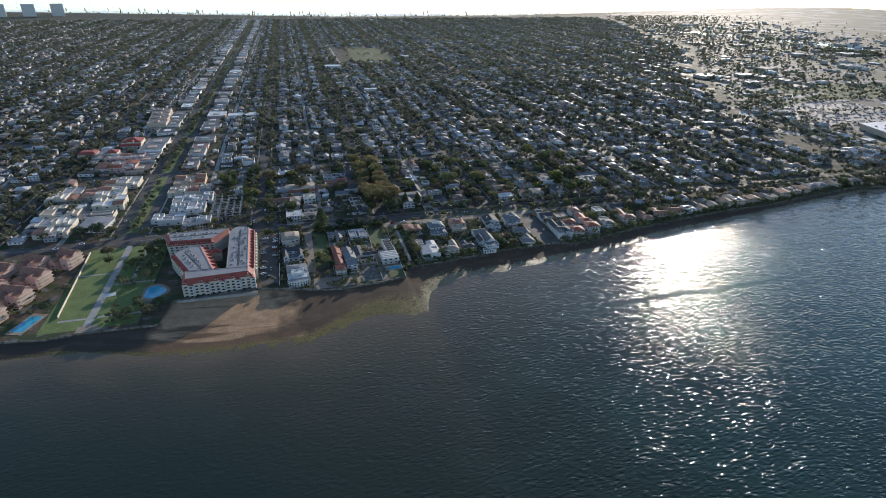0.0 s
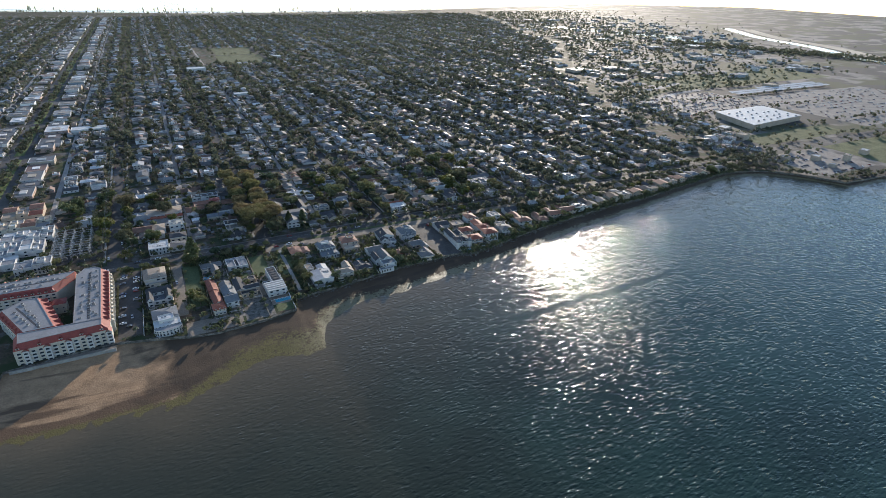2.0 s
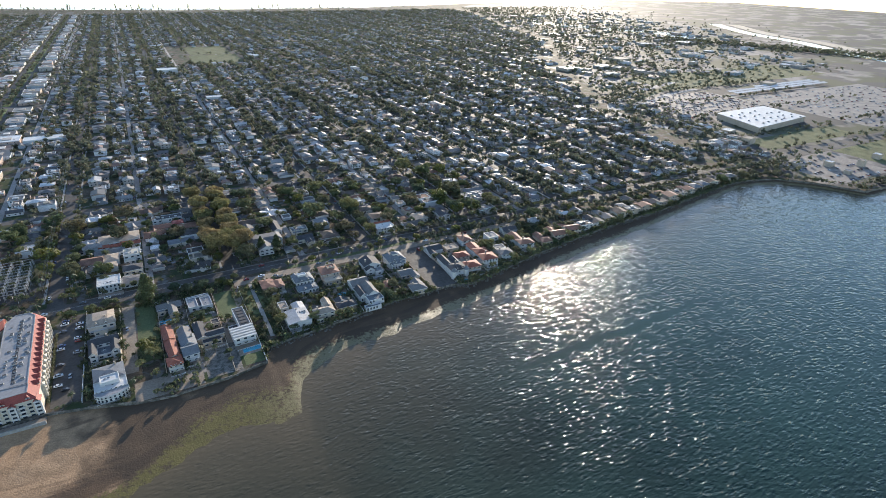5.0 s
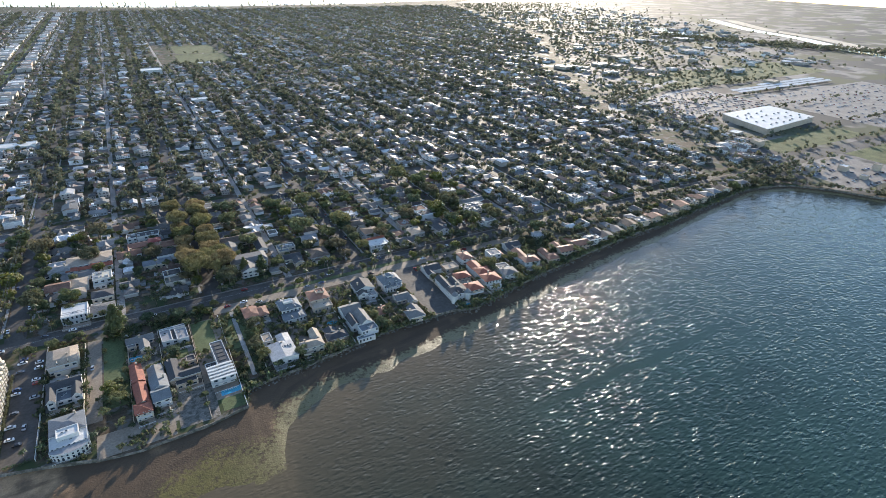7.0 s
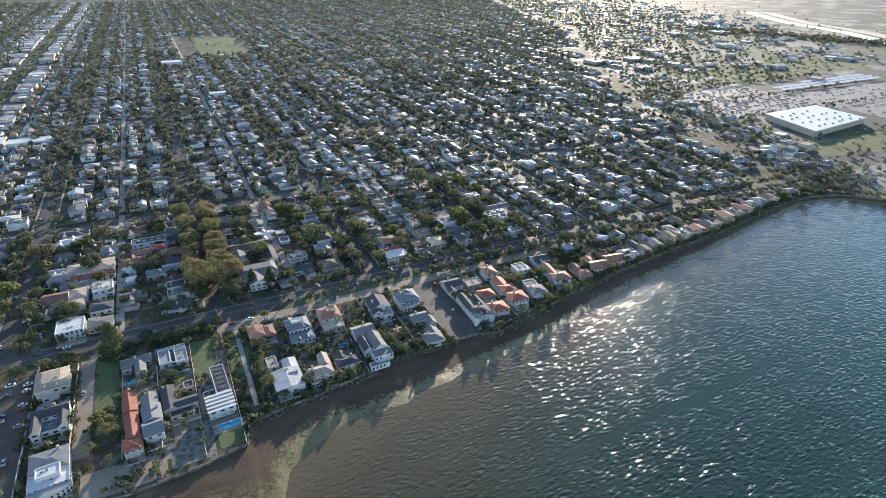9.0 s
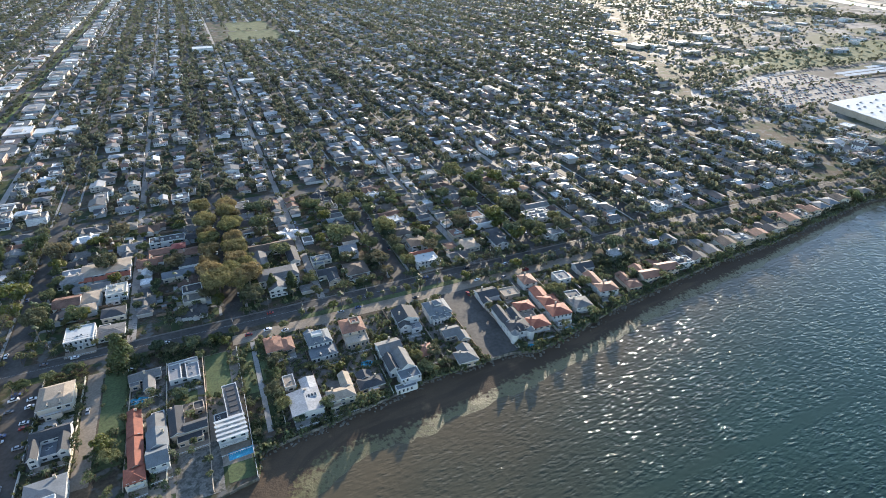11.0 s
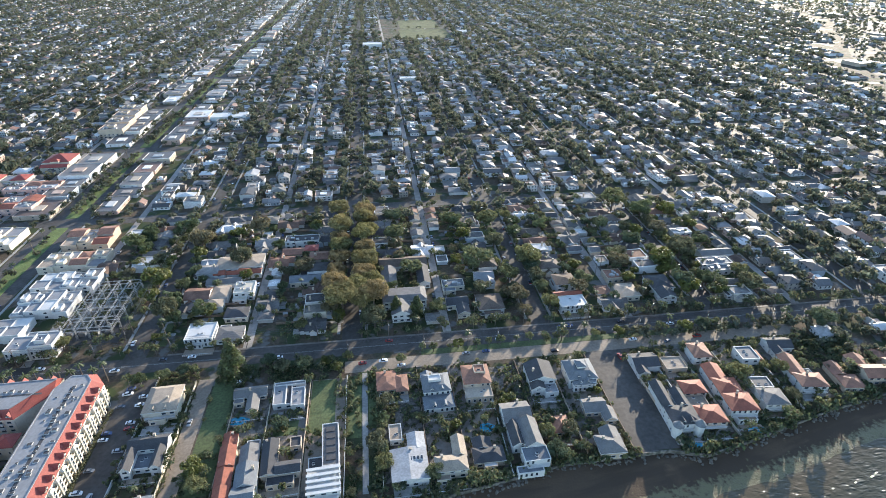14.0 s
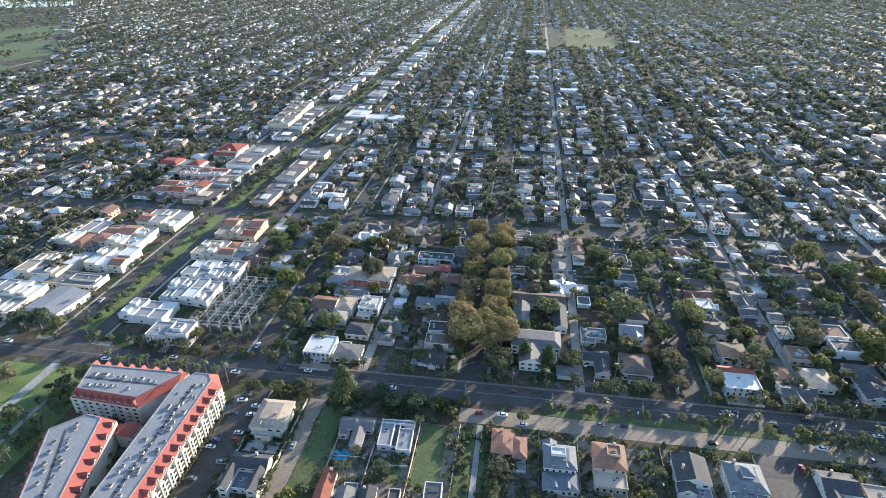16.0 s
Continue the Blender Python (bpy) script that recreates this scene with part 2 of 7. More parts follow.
def water_material():
    """Bay water: dark teal body, clear over the shallows, with small wind waves."""
    m = bpy.data.materials.new("bay_water")
    m.use_nodes = True
    n, k = m.node_tree.nodes, m.node_tree.links
    b = n["Principled BSDF"]
    b.inputs["Roughness"].default_value = 0.07
    b.inputs["IOR"].default_value = 1.33
    geo = n.new("ShaderNodeNewGeometry")
    tex0 = n.new("ShaderNodeTexNoise")
    tex0.inputs["Scale"].default_value, tex0.inputs["Detail"].default_value = 0.012, 5.0
    k.new(geo.outputs["Position"], tex0.inputs["Vector"])
    ramp = n.new("ShaderNodeValToRGB")
    ramp.color_ramp.elements[0].position, ramp.color_ramp.elements[0].color = 0.3, (0.011, 0.022, 0.016, 1)
    ramp.color_ramp.elements[1].position, ramp.color_ramp.elements[1].color = 0.7, (0.020, 0.046, 0.036, 1)
    sepx, far, mean = n.new("ShaderNodeSeparateXYZ"), n.new("ShaderNodeMapRange"), n.new("ShaderNodeMath")
    k.new(geo.outputs["Position"], sepx.inputs[0])
    far.inputs["From Min"].default_value, far.inputs["From Max"].default_value = -150, 350      # clearer and greener into the bay
    far.inputs["To Min"].default_value, far.inputs["To Max"].default_value = -0.3, 0.3
    k.new(sepx.outputs["X"], far.inputs["Value"])
    k.new(far.outputs[0], mean.inputs[0])
    k.new(tex0.outputs["Fac"], mean.inputs[1])
    k.new(mean.outputs[0], ramp.inputs[0])
    att = n.new("ShaderNodeAttribute")
    att.attribute_name = "shallow"
    mix = n.new("ShaderNodeMix")
    mix.data_type = "RGBA"
    k.new(att.outputs["Fac"], mix.inputs["Factor"])
    k.new(ramp.outputs[0], mix.inputs["A"])
    mix.inputs["B"].default_value = (0.105, 0.080, 0.046, 1)
    k.new(mix.outputs["Result"], b.inputs["Base Color"])
    def level(src, lo, hi, to0, to1):
        q = n.new("ShaderNodeMapRange")
        q.inputs["From Min"].default_value, q.inputs["From Max"].default_value, q.inputs["To Min"].default_value, q.inputs["To Max"].default_value = lo, hi, to0, to1
        k.new(src, q.inputs["Value"])
        return q.outputs[0]

    def math_node(op, p, q):
        x = n.new("ShaderNodeMath")
        x.operation = op
        for i, v in enumerate((p, q)):
            if isinstance(v, (int, float)):
                x.inputs[i].default_value = v
            else:
                k.new(v, x.inputs[i])
        return x.outputs[0]

    gust = n.new("ShaderNodeTexNoise")
    gust.inputs["Scale"].default_value, gust.inputs["Detail"].default_value = 0.009, 3.0       # wind patches
    k.new(geo.outputs["Position"], gust.inputs["Vector"])
    wind = level(gust.outputs["Fac"], 0.35, 0.6, 0.85, 1.05)
    calm = level(att.outputs["Fac"], 0.45, 0.95, 1.0, 0.6)                                      # flatter over the shallows
    lee = level(sepx.outputs["X"], -170, 120, 0.22, 1.0)                                         # sheltered towards the west
    bend = math_node("MULTIPLY", math_node("ADD", tex0.outputs["Fac"], -0.5), 26.0)
    across = math_node("ABSOLUTE", math_node("ADD", math_node("ADD", sepx.outputs["Y"], bend), 211.0), 0.0)
    ends = math_node("MULTIPLY", level(sepx.outputs["X"], 70, 110, 0.0, 1.0), level(sepx.outputs["X"], 215, 300, 1.0, 0.0))
    slick = math_node("SUBTRACT", 1.0, math_node("MULTIPLY", level(across, 1.2, 5.0, 0.9, 0.0), ends))   # a smooth streak off the shore
    flaws = n.new("ShaderNodeTexNoise")
    flaws.inputs["Scale"].default_value, flaws.inputs["Detail"].default_value = 0.2, 2.0       # cat's paws: steeper and flatter patches a few metres wide
    k.new(geo.outputs["Position"], flaws.inputs["Vector"])
    wind = math_node("MULTIPLY", wind, level(flaws.outputs["Fac"], 0.36, 0.68, 0.5, 2.3))
    rough = math_node("MULTIPLY", math_node("MULTIPLY", wind, calm), math_node("MULTIPLY", lee, slick))
    last = None
    for s, stretch, h in ((0.05, 2.0, 0.2), (0.52, 2.2, 0.36), (1.4, 1.6, 0.075)):
        mp = n.new("ShaderNodeMapping")
        mp.inputs["Rotation"].default_value = (0, 0, radians(-25))
        mp.inputs["Scale"].default_value = (1 / stretch, 1, 1)
        k.new(geo.outputs["Position"], mp.inputs["Vector"])
        tex = n.new("ShaderNodeTexNoise")
        tex.inputs["Scale"].default_value, tex.inputs["Detail"].default_value = s, 1.0
        k.new(mp.outputs[0], tex.inputs["Vector"])
        bp = n.new("ShaderNodeBump")
        bp.inputs["Distance"].default_value = h * 1.5
        k.new(rough, bp.inputs["Strength"])
        k.new(tex.outputs["Fac"], bp.inputs["Height"])
        if last:
            k.new(last.outputs[0], bp.inputs["Normal"])
        last = bp
    k.new(last.outputs[0], b.inputs["Normal"])
    return m


def thin_leaf(m):
    """Lets light through leaves."""
    n, k = m.node_tree.nodes, m.node_tree.links
    b = n["Principled BSDF"]
    tr, mx = n.new("ShaderNodeBsdfTranslucent"), n.new("ShaderNodeMixShader")
    k.new(b.inputs["Base Color"].links[0].from_socket, tr.inputs["Color"])
    mx.inputs[0].default_value = 0.45
    k.new(b.outputs[0], mx.inputs[1])
    k.new(tr.outputs[0], mx.inputs[2])
    k.new(mx.outputs[0], n["Material Output"].inputs["Surface"])


for leaf in (M_LEAF, M_SHRUB, M_LEAF_FAR, M_LEAF_EUC, M_LEAF_YEL, M_FROND):
    thin_leaf(leaf)
M_SAND, M_WATER = sand_material(), water_material()
M_POND = mat("lagoon_water", [(0.03, 0.045, 0.045)], 0.12, 0.3, 0.2, bump=0.25)


# ---- mesh helpers ----
class Shape:
    """Collects faces of one mesh, with a material slot for each."""

    def __init__(self, *mats):
        self.v, self.f, self.s, self.mats = [], [], [], list(mats)

    def slot(self, m):
        if m not in self.mats:
            self.mats.append(m)
        return self.mats.index(m)

    def face(self, pts, m):
        b = len(self.v)
        self.v.extend(pts)
        self.f.append(tuple(range(b, b + len(pts))))
        self.s.append(self.slot(m))

    def faces(self, pts, polys, m):
        b, s = len(self.v), self.slot(m)
        self.v.extend(pts)
        for p in polys:
            self.f.append(tuple(b + i for i in p))
            self.s.append(s)

    def mixed(self, pts, *sets):
        """One set of points whose polygons take several materials: (polygons, material), ..."""
        b = len(self.v)
        self.v.extend(pts)
        for polys, m in sets:
            s = self.slot(m)
            for p in polys:
                self.f.append(tuple(b + i for i in p))
                self.s.append(s)

    def box(self, x0, x1, y0, y1, z0, z1, m, floor=False):
        p = [(x0, y0, z0), (x1, y0, z0), (x1, y1, z0), (x0, y1, z0), (x0, y0, z1), (x1, y0, z1), (x1, y1, z1), (x0, y1, z1)]
        q = [(4, 5, 6, 7), (0, 1, 5, 4), (1, 2, 6, 5), (2, 3, 7, 6), (3, 0, 4, 7)]
        self.faces(p, q + ([(3, 2, 1, 0)] if floor else []), m)

    def gable(self, x0, x1, y0, y1, z, h, m, along="x", over=0.5, th=0.22, wall=None, trim=None):
        """A gabled roof with eaves and fascia. along: the way of the ridge."""
        def at(a, b, c):
            return (a, b, c) if along == "x" else (b, a, c)
        a0, a1, b0, b1 = (x0, x1, y0, y1) if along == "x" else (y0, y1, x0, x1)
        mid, drop = (b0 + b1) / 2, over * 2 * h / (b1 - b0)
        if wall:
            for a in (a0, a1):
                self.face([at(a, b0, z), at(a, b1, z), at(a, mid, z + h)], wall)
        a0, a1, b0, b1 = a0 - over, a1 + over, b0 - over, b1 + over
        p = []
        for a in (a0, a1):
            for up in (0, th):
                p += [at(a, b0, z - drop + up), at(a, mid, z + h + up), at(a, b1, z - drop + up)]
        self.mixed(p, ([(3, 9, 10, 4), (4, 10, 11, 5), (0, 1, 7, 6), (1, 2, 8, 7)], m),
                   ([(0, 6, 9, 3), (2, 5, 11, 8), (0, 3, 4, 1), (1, 4, 5, 2), (6, 7, 10, 9), (7, 8, 11, 10)], trim or m))

    def hip(self, x0, x1, y0, y1, z, h, m, over=0.5, th=0.2, flat=0.0, trim=None):
        """A hipped roof, cut off flat at the top where flat is given (metres to each side of the ridge)."""
        x0, x1, y0, y1 = x0 - over, x1 + over, y0 - over, y1 + over
        w, d = x1 - x0, y1 - y0
        run = min(w, d) / 2 - flat
        cx0, cx1, cy0, cy1 = x0 + run, x1 - run, y0 + run, y1 - run
        if flat == 0.0:
            if w >= d:
                cy0 = cy1 = (y0 + y1) / 2
            else:
                cx0 = cx1 = (x0 + x1) / 2
        p = [(x0, y0, z), (x1, y0, z), (x1, y1, z), (x0, y1, z)]
        p += [(a, b, z + th) for a, b, _ in p]
        p += [(cx0, cy0, z + h), (cx1, cy0, z + h), (cx1, cy1, z + h), (cx0, cy1, z + h)]
        q = [(3, 2, 1, 0), (4, 5, 9, 8), (5, 6, 10, 9), (6, 7, 11, 10), (7, 4, 8, 11)]
        if flat:
            q.append((8, 9, 10, 11))
        self.mixed(p, (q, m), ([(0, 1, 5, 4), (1, 2, 6, 5), (2, 3, 7, 6), (3, 0, 4, 7)], trim or m))

    def flat(self, x0, x1, y0, y1, z, m, rim=0.5, th=0.3, rim_m=None):
        """A flat roof deck within a parapet."""
        rm = rim_m or m
        self.face([(x0, y0, z), (x1, y0, z), (x1, y1, z), (x0, y1, z)], m)
        for a in ((x0 - 0.05, x1 + 0.05, y0 - 0.05, y0 + th), (x0 - 0.05, x1 + 0.05, y1 - th, y1 + 0.05),
                  (x0 - 0.05, x0 + th, y0 + th, y1 - th), (x1 - th, x1 + 0.05, y0 + th, y1 - th)):
            self.box(*a, z - 0.3, z + rim, rm)

    def prism(self, pts, z0, z1, m, top=None):
        n = len(pts)
        p = [(x, y, z0) for x, y in pts] + [(x, y, z1) for x, y in pts]
        self.faces(p, [(i, (i + 1) % n, n + (i + 1) % n, n + i) for i in range(n)], m)
        self.face([(x, y, z1) for x, y in pts], top or m)

    def tube(self, pts, radii, m, sides=6):
        """A round bar through points, with a radius at each."""
        b, s = len(self.v), self.slot(m)
        for i, (p, r) in enumerate(zip(pts, radii)):
            a = Vector(pts[min(i + 1, len(pts) - 1)]) - Vector(pts[max(i - 1, 0)])
            u = a.orthogonal().normalized()
            w = a.normalized().cross(u)
            for j in range(sides):
                t = 2 * math.pi * j / sides
                self.v.append(tuple(Vector(p) + r * (math.cos(t) * u + math.sin(t) * w)))
        for i in range(len(pts) - 1):
            for j in range(sides):
                q, k = b + i * sides, (j + 1) % sides
                self.f.append((q + j, q + k, q + sides + k, q + sides + j))
                self.s.append(s)
        self.f.append(tuple(b + (len(pts) - 1) * sides + j for j in range(sides)))
        self.s.append(s)

    def mesh(self, name, smooth=False):
        me = bpy.data.meshes.new(name)
        me.from_pydata(self.v, [], self.f)
        for m in self.mats:
            me.materials.append(m)
        me.polygons.foreach_set("material_index", self.s)
        if smooth:
            me.polygons.foreach_set("use_smooth", [True] * len(self.f))
        me.update()
        return me


def part(name, shape, parent, label="", at=None, smooth=False):
    """One mesh under a thing or under a part."""
    ob = new(name, shape.mesh(name, smooth) if isinstance(shape, Shape) else shape)
    ob.parent = parent
    if at is not None:
        ob.matrix_basis = at
    return tagged(ob, label)


def thing(name, m, label, category, group="", kind=""):
    ob = new(name)
    ob.empty_display_size = 0.5
    ob.matrix_basis = m
    return tagged(ob, label, category, group, kind)


def solid(name, shape, label, category, group="", kind="", at=None, smooth=False):
    ob = new(name, shape.mesh(name, smooth))
    if at is not None:
        ob.matrix_basis = at
    return tagged(ob, label, category, group, kind)


def strip(name, x0, x1, y0, y1, z, m, label, category, th=0.3):
    s = Shape(m)
    s.box(x0, x1, y0, y1, z - th, z, m)
    return solid(name, s, label, category, kind="structure")


# ---- land, beach and water ----
LAND = [(-3500, -150), (-900, -190), (-400, -160), (-347, -163), (-320, -167), (-295, -164), (-246, -166), (-243, -134), (-181, -129), (-160, -134), (-135, -142),
        (-117, -145), (-84, -143), (-60, -138), (-57, -123), (-41, -121), (-17, -118), (13, -113), (39, -108), (92, -107), (109, -112), (132, -107), (188, -93),
        (247, -83), (313, -74), (370, -70), (440, -58), (525, -46), (555, -52), (584, -62), (612, -92), (640, -138), (700, -142), (800, -150), (1000, -200), (1500, -300), (4800, -400)]
TIDE = [(-3500, -160), (-900, -200), (-400, -190), (-341, -182), (-309, -181), (-253, -197), (-217, -202), (-169, -205), (-142, -205), (-126, -199), (-110, -192), (-89, -187), (-76, -187),
        (-63, -193), (-52, -188), (-46, -166), (-36, -156), (-13, -146), (10, -143), (55, -139), (107, -131), (138, -127), (200, -111), (281, -97), (343, -88), (440, -70), (525, -56), (555, -62),
        (584, -72), (612, -102), (640, -148), (700, -150), (1000, -210), (4800, -420)]
WEED = [(-350, 2), (-217, 5), (-150, 6), (-131, 10), (-113, 20), (-87, 27), (-67, 31), (-56, 27), (-38, 20), (-15, 13), (10, 10), (60, 10), (130, 9), (200, 8), (400, 6)]   # breadth of the algae belt along x
FAR = [(-3500, 4000), (-1500, 3540), (-800, 3330), (170, 3030), (1240, 3050), (2200, 3330), (3500, 3730), (4800, 4000)]


def line_y(line, x):
    return float(np.interp(x, [p[0] for p in line], [p[1] for p in line]))


SEA = -3.5
xs = [-3500, -2500, -1500] + [-900 + 10 * i for i in range(48)] + [-420 + 2.5 * i for i in range(449)] + [800, 1000, 1500, 2500, 4800]
s = Shape(M_LOT)
s.face([(x, line_y(LAND, x), 0) for x in xs] + [(x, y, 0) for x, y in reversed(FAR)], M_LOT)
solid("ground", s, "flat built-up land of earth yards and paving", "ground", kind="structure")

s = Shape(M_SAND)
cols = 34
pts, rows, above, weed = [], len(xs), [], []
for x in xs:
    a, b = line_y(LAND, x), line_y(TIDE, x)
    belt = line_y(WEED, x)
    for j in range(cols):
        u = j / (cols - 1) * 1.6
        y = a + 0.3 + (b - a) * u
        z = -1.2 + (SEA + 1.2) * u + (0.28 * noise.noise((x * 0.04, y * 0.06, 0)) + 0.2 * noise.noise((x * 0.09, y * 0.1, 9)) + 0.16 * noise.noise((x * 0.2, y * 0.25, 5)) if 0 < j else 0)
        pts.append((x, y, z))
        up = (a - b) * (1 - u)
        above.append(up)
        weed.append(max(-1.0, min(1.0, (belt - up) / (0.45 * belt))) * 0.5 + 0.5 - max(0.0, min(1.0, (-up - 1.0) / 9.0)))
s.faces(pts, [(i * cols + j + 1, (i + 1) * cols + j + 1, (i + 1) * cols + j, i * cols + j) for i in range(rows - 1) for j in range(cols - 1)], M_SAND)
ob = solid("beach", s, "brown wet tidal sand with green algae", "beach", kind="structure", smooth=True)
ob.data.attributes.new("above", "FLOAT", "POINT").data.foreach_set("value", above)
ob.data.attributes.new("weed", "FLOAT", "POINT").data.foreach_set("value", weed)

s, wall_top, plot = Shape(M_STONE), 0.35, random.Random(14)
for x0, x1 in zip(xs, xs[1:]):
    y0, y1 = line_y(LAND, x0), line_y(LAND, x1)
    if plot.random() < 0.16:                               # each plot has a wall of its own height
        wall_top = plot.uniform(0.05, 1.0)
    h = wall_top
    s.faces([(x0, y0 - 0.4, -1.8), (x1, y1 - 0.4, -1.8), (x1, y1 - 0.4, h), (x0, y0 - 0.4, h), (x0, y0 + 0.1, h), (x1, y1 + 0.1, h), (x1, y1 + 0.1, -0.2), (x0, y0 + 0.1, -0.2)],
            [(0, 1, 2, 3), (3, 2, 5, 4), (4, 5, 6, 7), (0, 3, 4, 7), (1, 6, 5, 2)], M_STONE)
solid("seawall", s, "stained stone and concrete seawall along the beach", "wall", kind="structure")

OFFS = [14, 7, 0, -4, -8, -12, -18, -24, -32, -40, -50, -62, -76, -95, -120, -160, -220, -300, -2600]
s, clear = Shape(M_WATER), []
for x in xs:
    y, wide = line_y(TIDE, x), 32 + 50 * math.exp(-((x + 20) / 120) ** 2)
    for o in OFFS:
        s.v.append((x, y + o, SEA))
        clear.append(math.exp(-max(0.0, -o + 14 * noise.noise((x * 0.03, o * 0.05, 3))) / wide) * 0.95)
no = len(OFFS)
s.f = [(i * no + j + 1, (i + 1) * no + j + 1, (i + 1) * no + j, i * no + j) for i in range(len(xs) - 1) for j in range(no - 1)]
s.s = [0] * len(s.f)
ob = solid("water", s, "dark teal bay water with small wind waves", "water", kind="structure", smooth=True)
ob.data.attributes.new("shallow", "FLOAT", "POINT").data.foreach_set("value", clear)
s = Shape(M_WATER)
s.face([(-4800, 2900, SEA - 0.02), (4900, 2900, SEA - 0.02), (4900, 6500, SEA - 0.02), (-4800, 6500, SEA - 0.02)], M_WATER)
solid("ocean", s, "pale distant ocean beyond the far beach", "water", kind="structure")

s = Shape(M_FARSAND)
for (x0, y0), (x1, y1) in zip(FAR, FAR[1:]):
    s.faces([(x0, y0 - 60, 0.1), (x1, y1 - 60, 0.1), (x1, y1 + 70, SEA + 0.3), (x0, y0 + 70, SEA + 0.3)], [(0, 1, 2, 3)], M_FARSAND)
    for off, w in ((110, 45), (230, 25)):
        s.faces([(x0, y0 + off, SEA + 0.2), (x1, y1 + off, SEA + 0.2), (x1, y1 + off + w, SEA + 0.2), (x0, y0 + off + w, SEA + 0.2)], [(0, 1, 2, 3)], M_FOAM)
solid("ocean_beach", s, "distant pale ocean beach with white surf lines", "beach", kind="structure")

# ---- streets ----
AVES = [-302 - 118 * i for i in range(17, 0, -1)] + [-302, -183, -58] + [60 + 116 * i for i in range(15)]
ALLEYS = [-242 - 118 * i for i in range(17, -1, -1)] + [-120, 0] + [118 + 116 * i for i in range(14)]
STREETS = [187 + 188 * i for i in range(15)]
EDGE = [(-60, 560), (0, 572), (135, 636), (240, 668), (340, 690), (745, 900), (1317, 1310), (1757, 1420), (2366, 1660), (3100, 1900)]   # the town's edge: y, x


def town_edge(y):
    return float(np.interp(y, [p[0] for p in EDGE], [p[1] for p in EDGE]))


def edge_start(x):
    """The y from which a street at x lies within the town."""
    return -5.0 if x < 565 else float(np.interp(x, [p[1] for p in EDGE], [p[0] for p in EDGE])) + 15


for ax in AVES:
    wide = 15 if ax == -302 else 6.2
    strip("road", ax - wide, ax + wide, edge_start(ax + 10), 3010, 0.05, M_ASPHALT, "grey asphalt avenue lined with parked cars", "road")
    if -700 < ax < 500:
        for sx in (-1, 1):
            for y0, y1 in zip([-4] + STREETS[:4], STREETS[:4]):
                strip("pavement", ax + sx * (wide + 2.2) - 0.9, ax + sx * (wide + 2.2) + 0.9, y0 + 7, y1 - 7, 0.16, M_CONCRETE, "pale concrete pavement beside the avenue", "pavement")
for lx in ALLEYS:
    strip("alley", lx - 2.6, lx + 2.6, edge_start(lx + 10), 3010, 0.055, M_ALLEY, "narrow pale concrete back alley", "road")
for sy in STREETS:
    strip("road", -2400, town_edge(sy), sy - 6, sy + 6, 0.045, M_ASPHALT, "grey asphalt cross street", "road")
strip("road", -1200, 1500, -18, -4.5, 0.06, M_ASPHALT, "wide dark asphalt shore street", "road")
s = Shape(M_LINE)
for off in (-11.4, -11.0):
    s.box(-480, 420, off, off + 0.1, 0.05, 0.07, M_LINE)
for cx in (-321, -283):
    for k in range(8):
        s.box(cx - 5.5 + k * 1.5, cx - 4.8 + k * 1.5, -3.2, 0.2, 0.05, 0.07, M_LINE)
solid("road_marking", s, "white painted lane and crossing lines", "road marking", kind="structure")
for y0, y1 in zip([0] + STREETS, STREETS):
    strip("median", -307.5, -296.5, y0 + 9, y1 - 9, 0.2, M_PARK, "green grass median of the boulevard", "lawn")
strip("pavement", -165, 560, -4.4, -3.0, 0.16, M_ASPHALT_OLD, "pale concrete pavement beside the street", "pavement")
strip("verge", -18, 150, -23, -18.3, 0.15, M_LAWN, "grass verge between street and frontage lane", "lawn")
strip("frontage_lane", -62, 215, -33, -23.2, 0.07, M_PAVING, "tan concrete frontage lane before the shore houses", "road")
strip("car_park", -179, -164, -126, -24, 0.06, M_ASPHALT, "dark asphalt car park beside the apartment block", "car park")
strip("street_end", 76, 99, -106, -33.2, 0.06, M_ASPHALT, "dark asphalt street end running to the seawall", "road")
strip("driveway", -5.0, 1.8, -100, -33.2, 0.06, M_ASPHALT_OLD, "grey asphalt driveway between houses", "driveway")
strip("walkway", -52.2, -49.4, -112, -34, 0.1, M_CONCRETE, "pale concrete walkway to the beach", "path")
strip("lawn", -60, -52.6, -80, -36, 0.08, M_LAWN, "dark green lawn beside the walkway", "lawn")
strip("lawn", -49, -43, -75, -36, 0.08, M_LAWN, "dark green lawn beside the walkway", "lawn")
strip("lawn", -79, -66, -74, -37, 0.09, M_LAWN, "square green garden lawn", "lawn")

# ---- trees ----


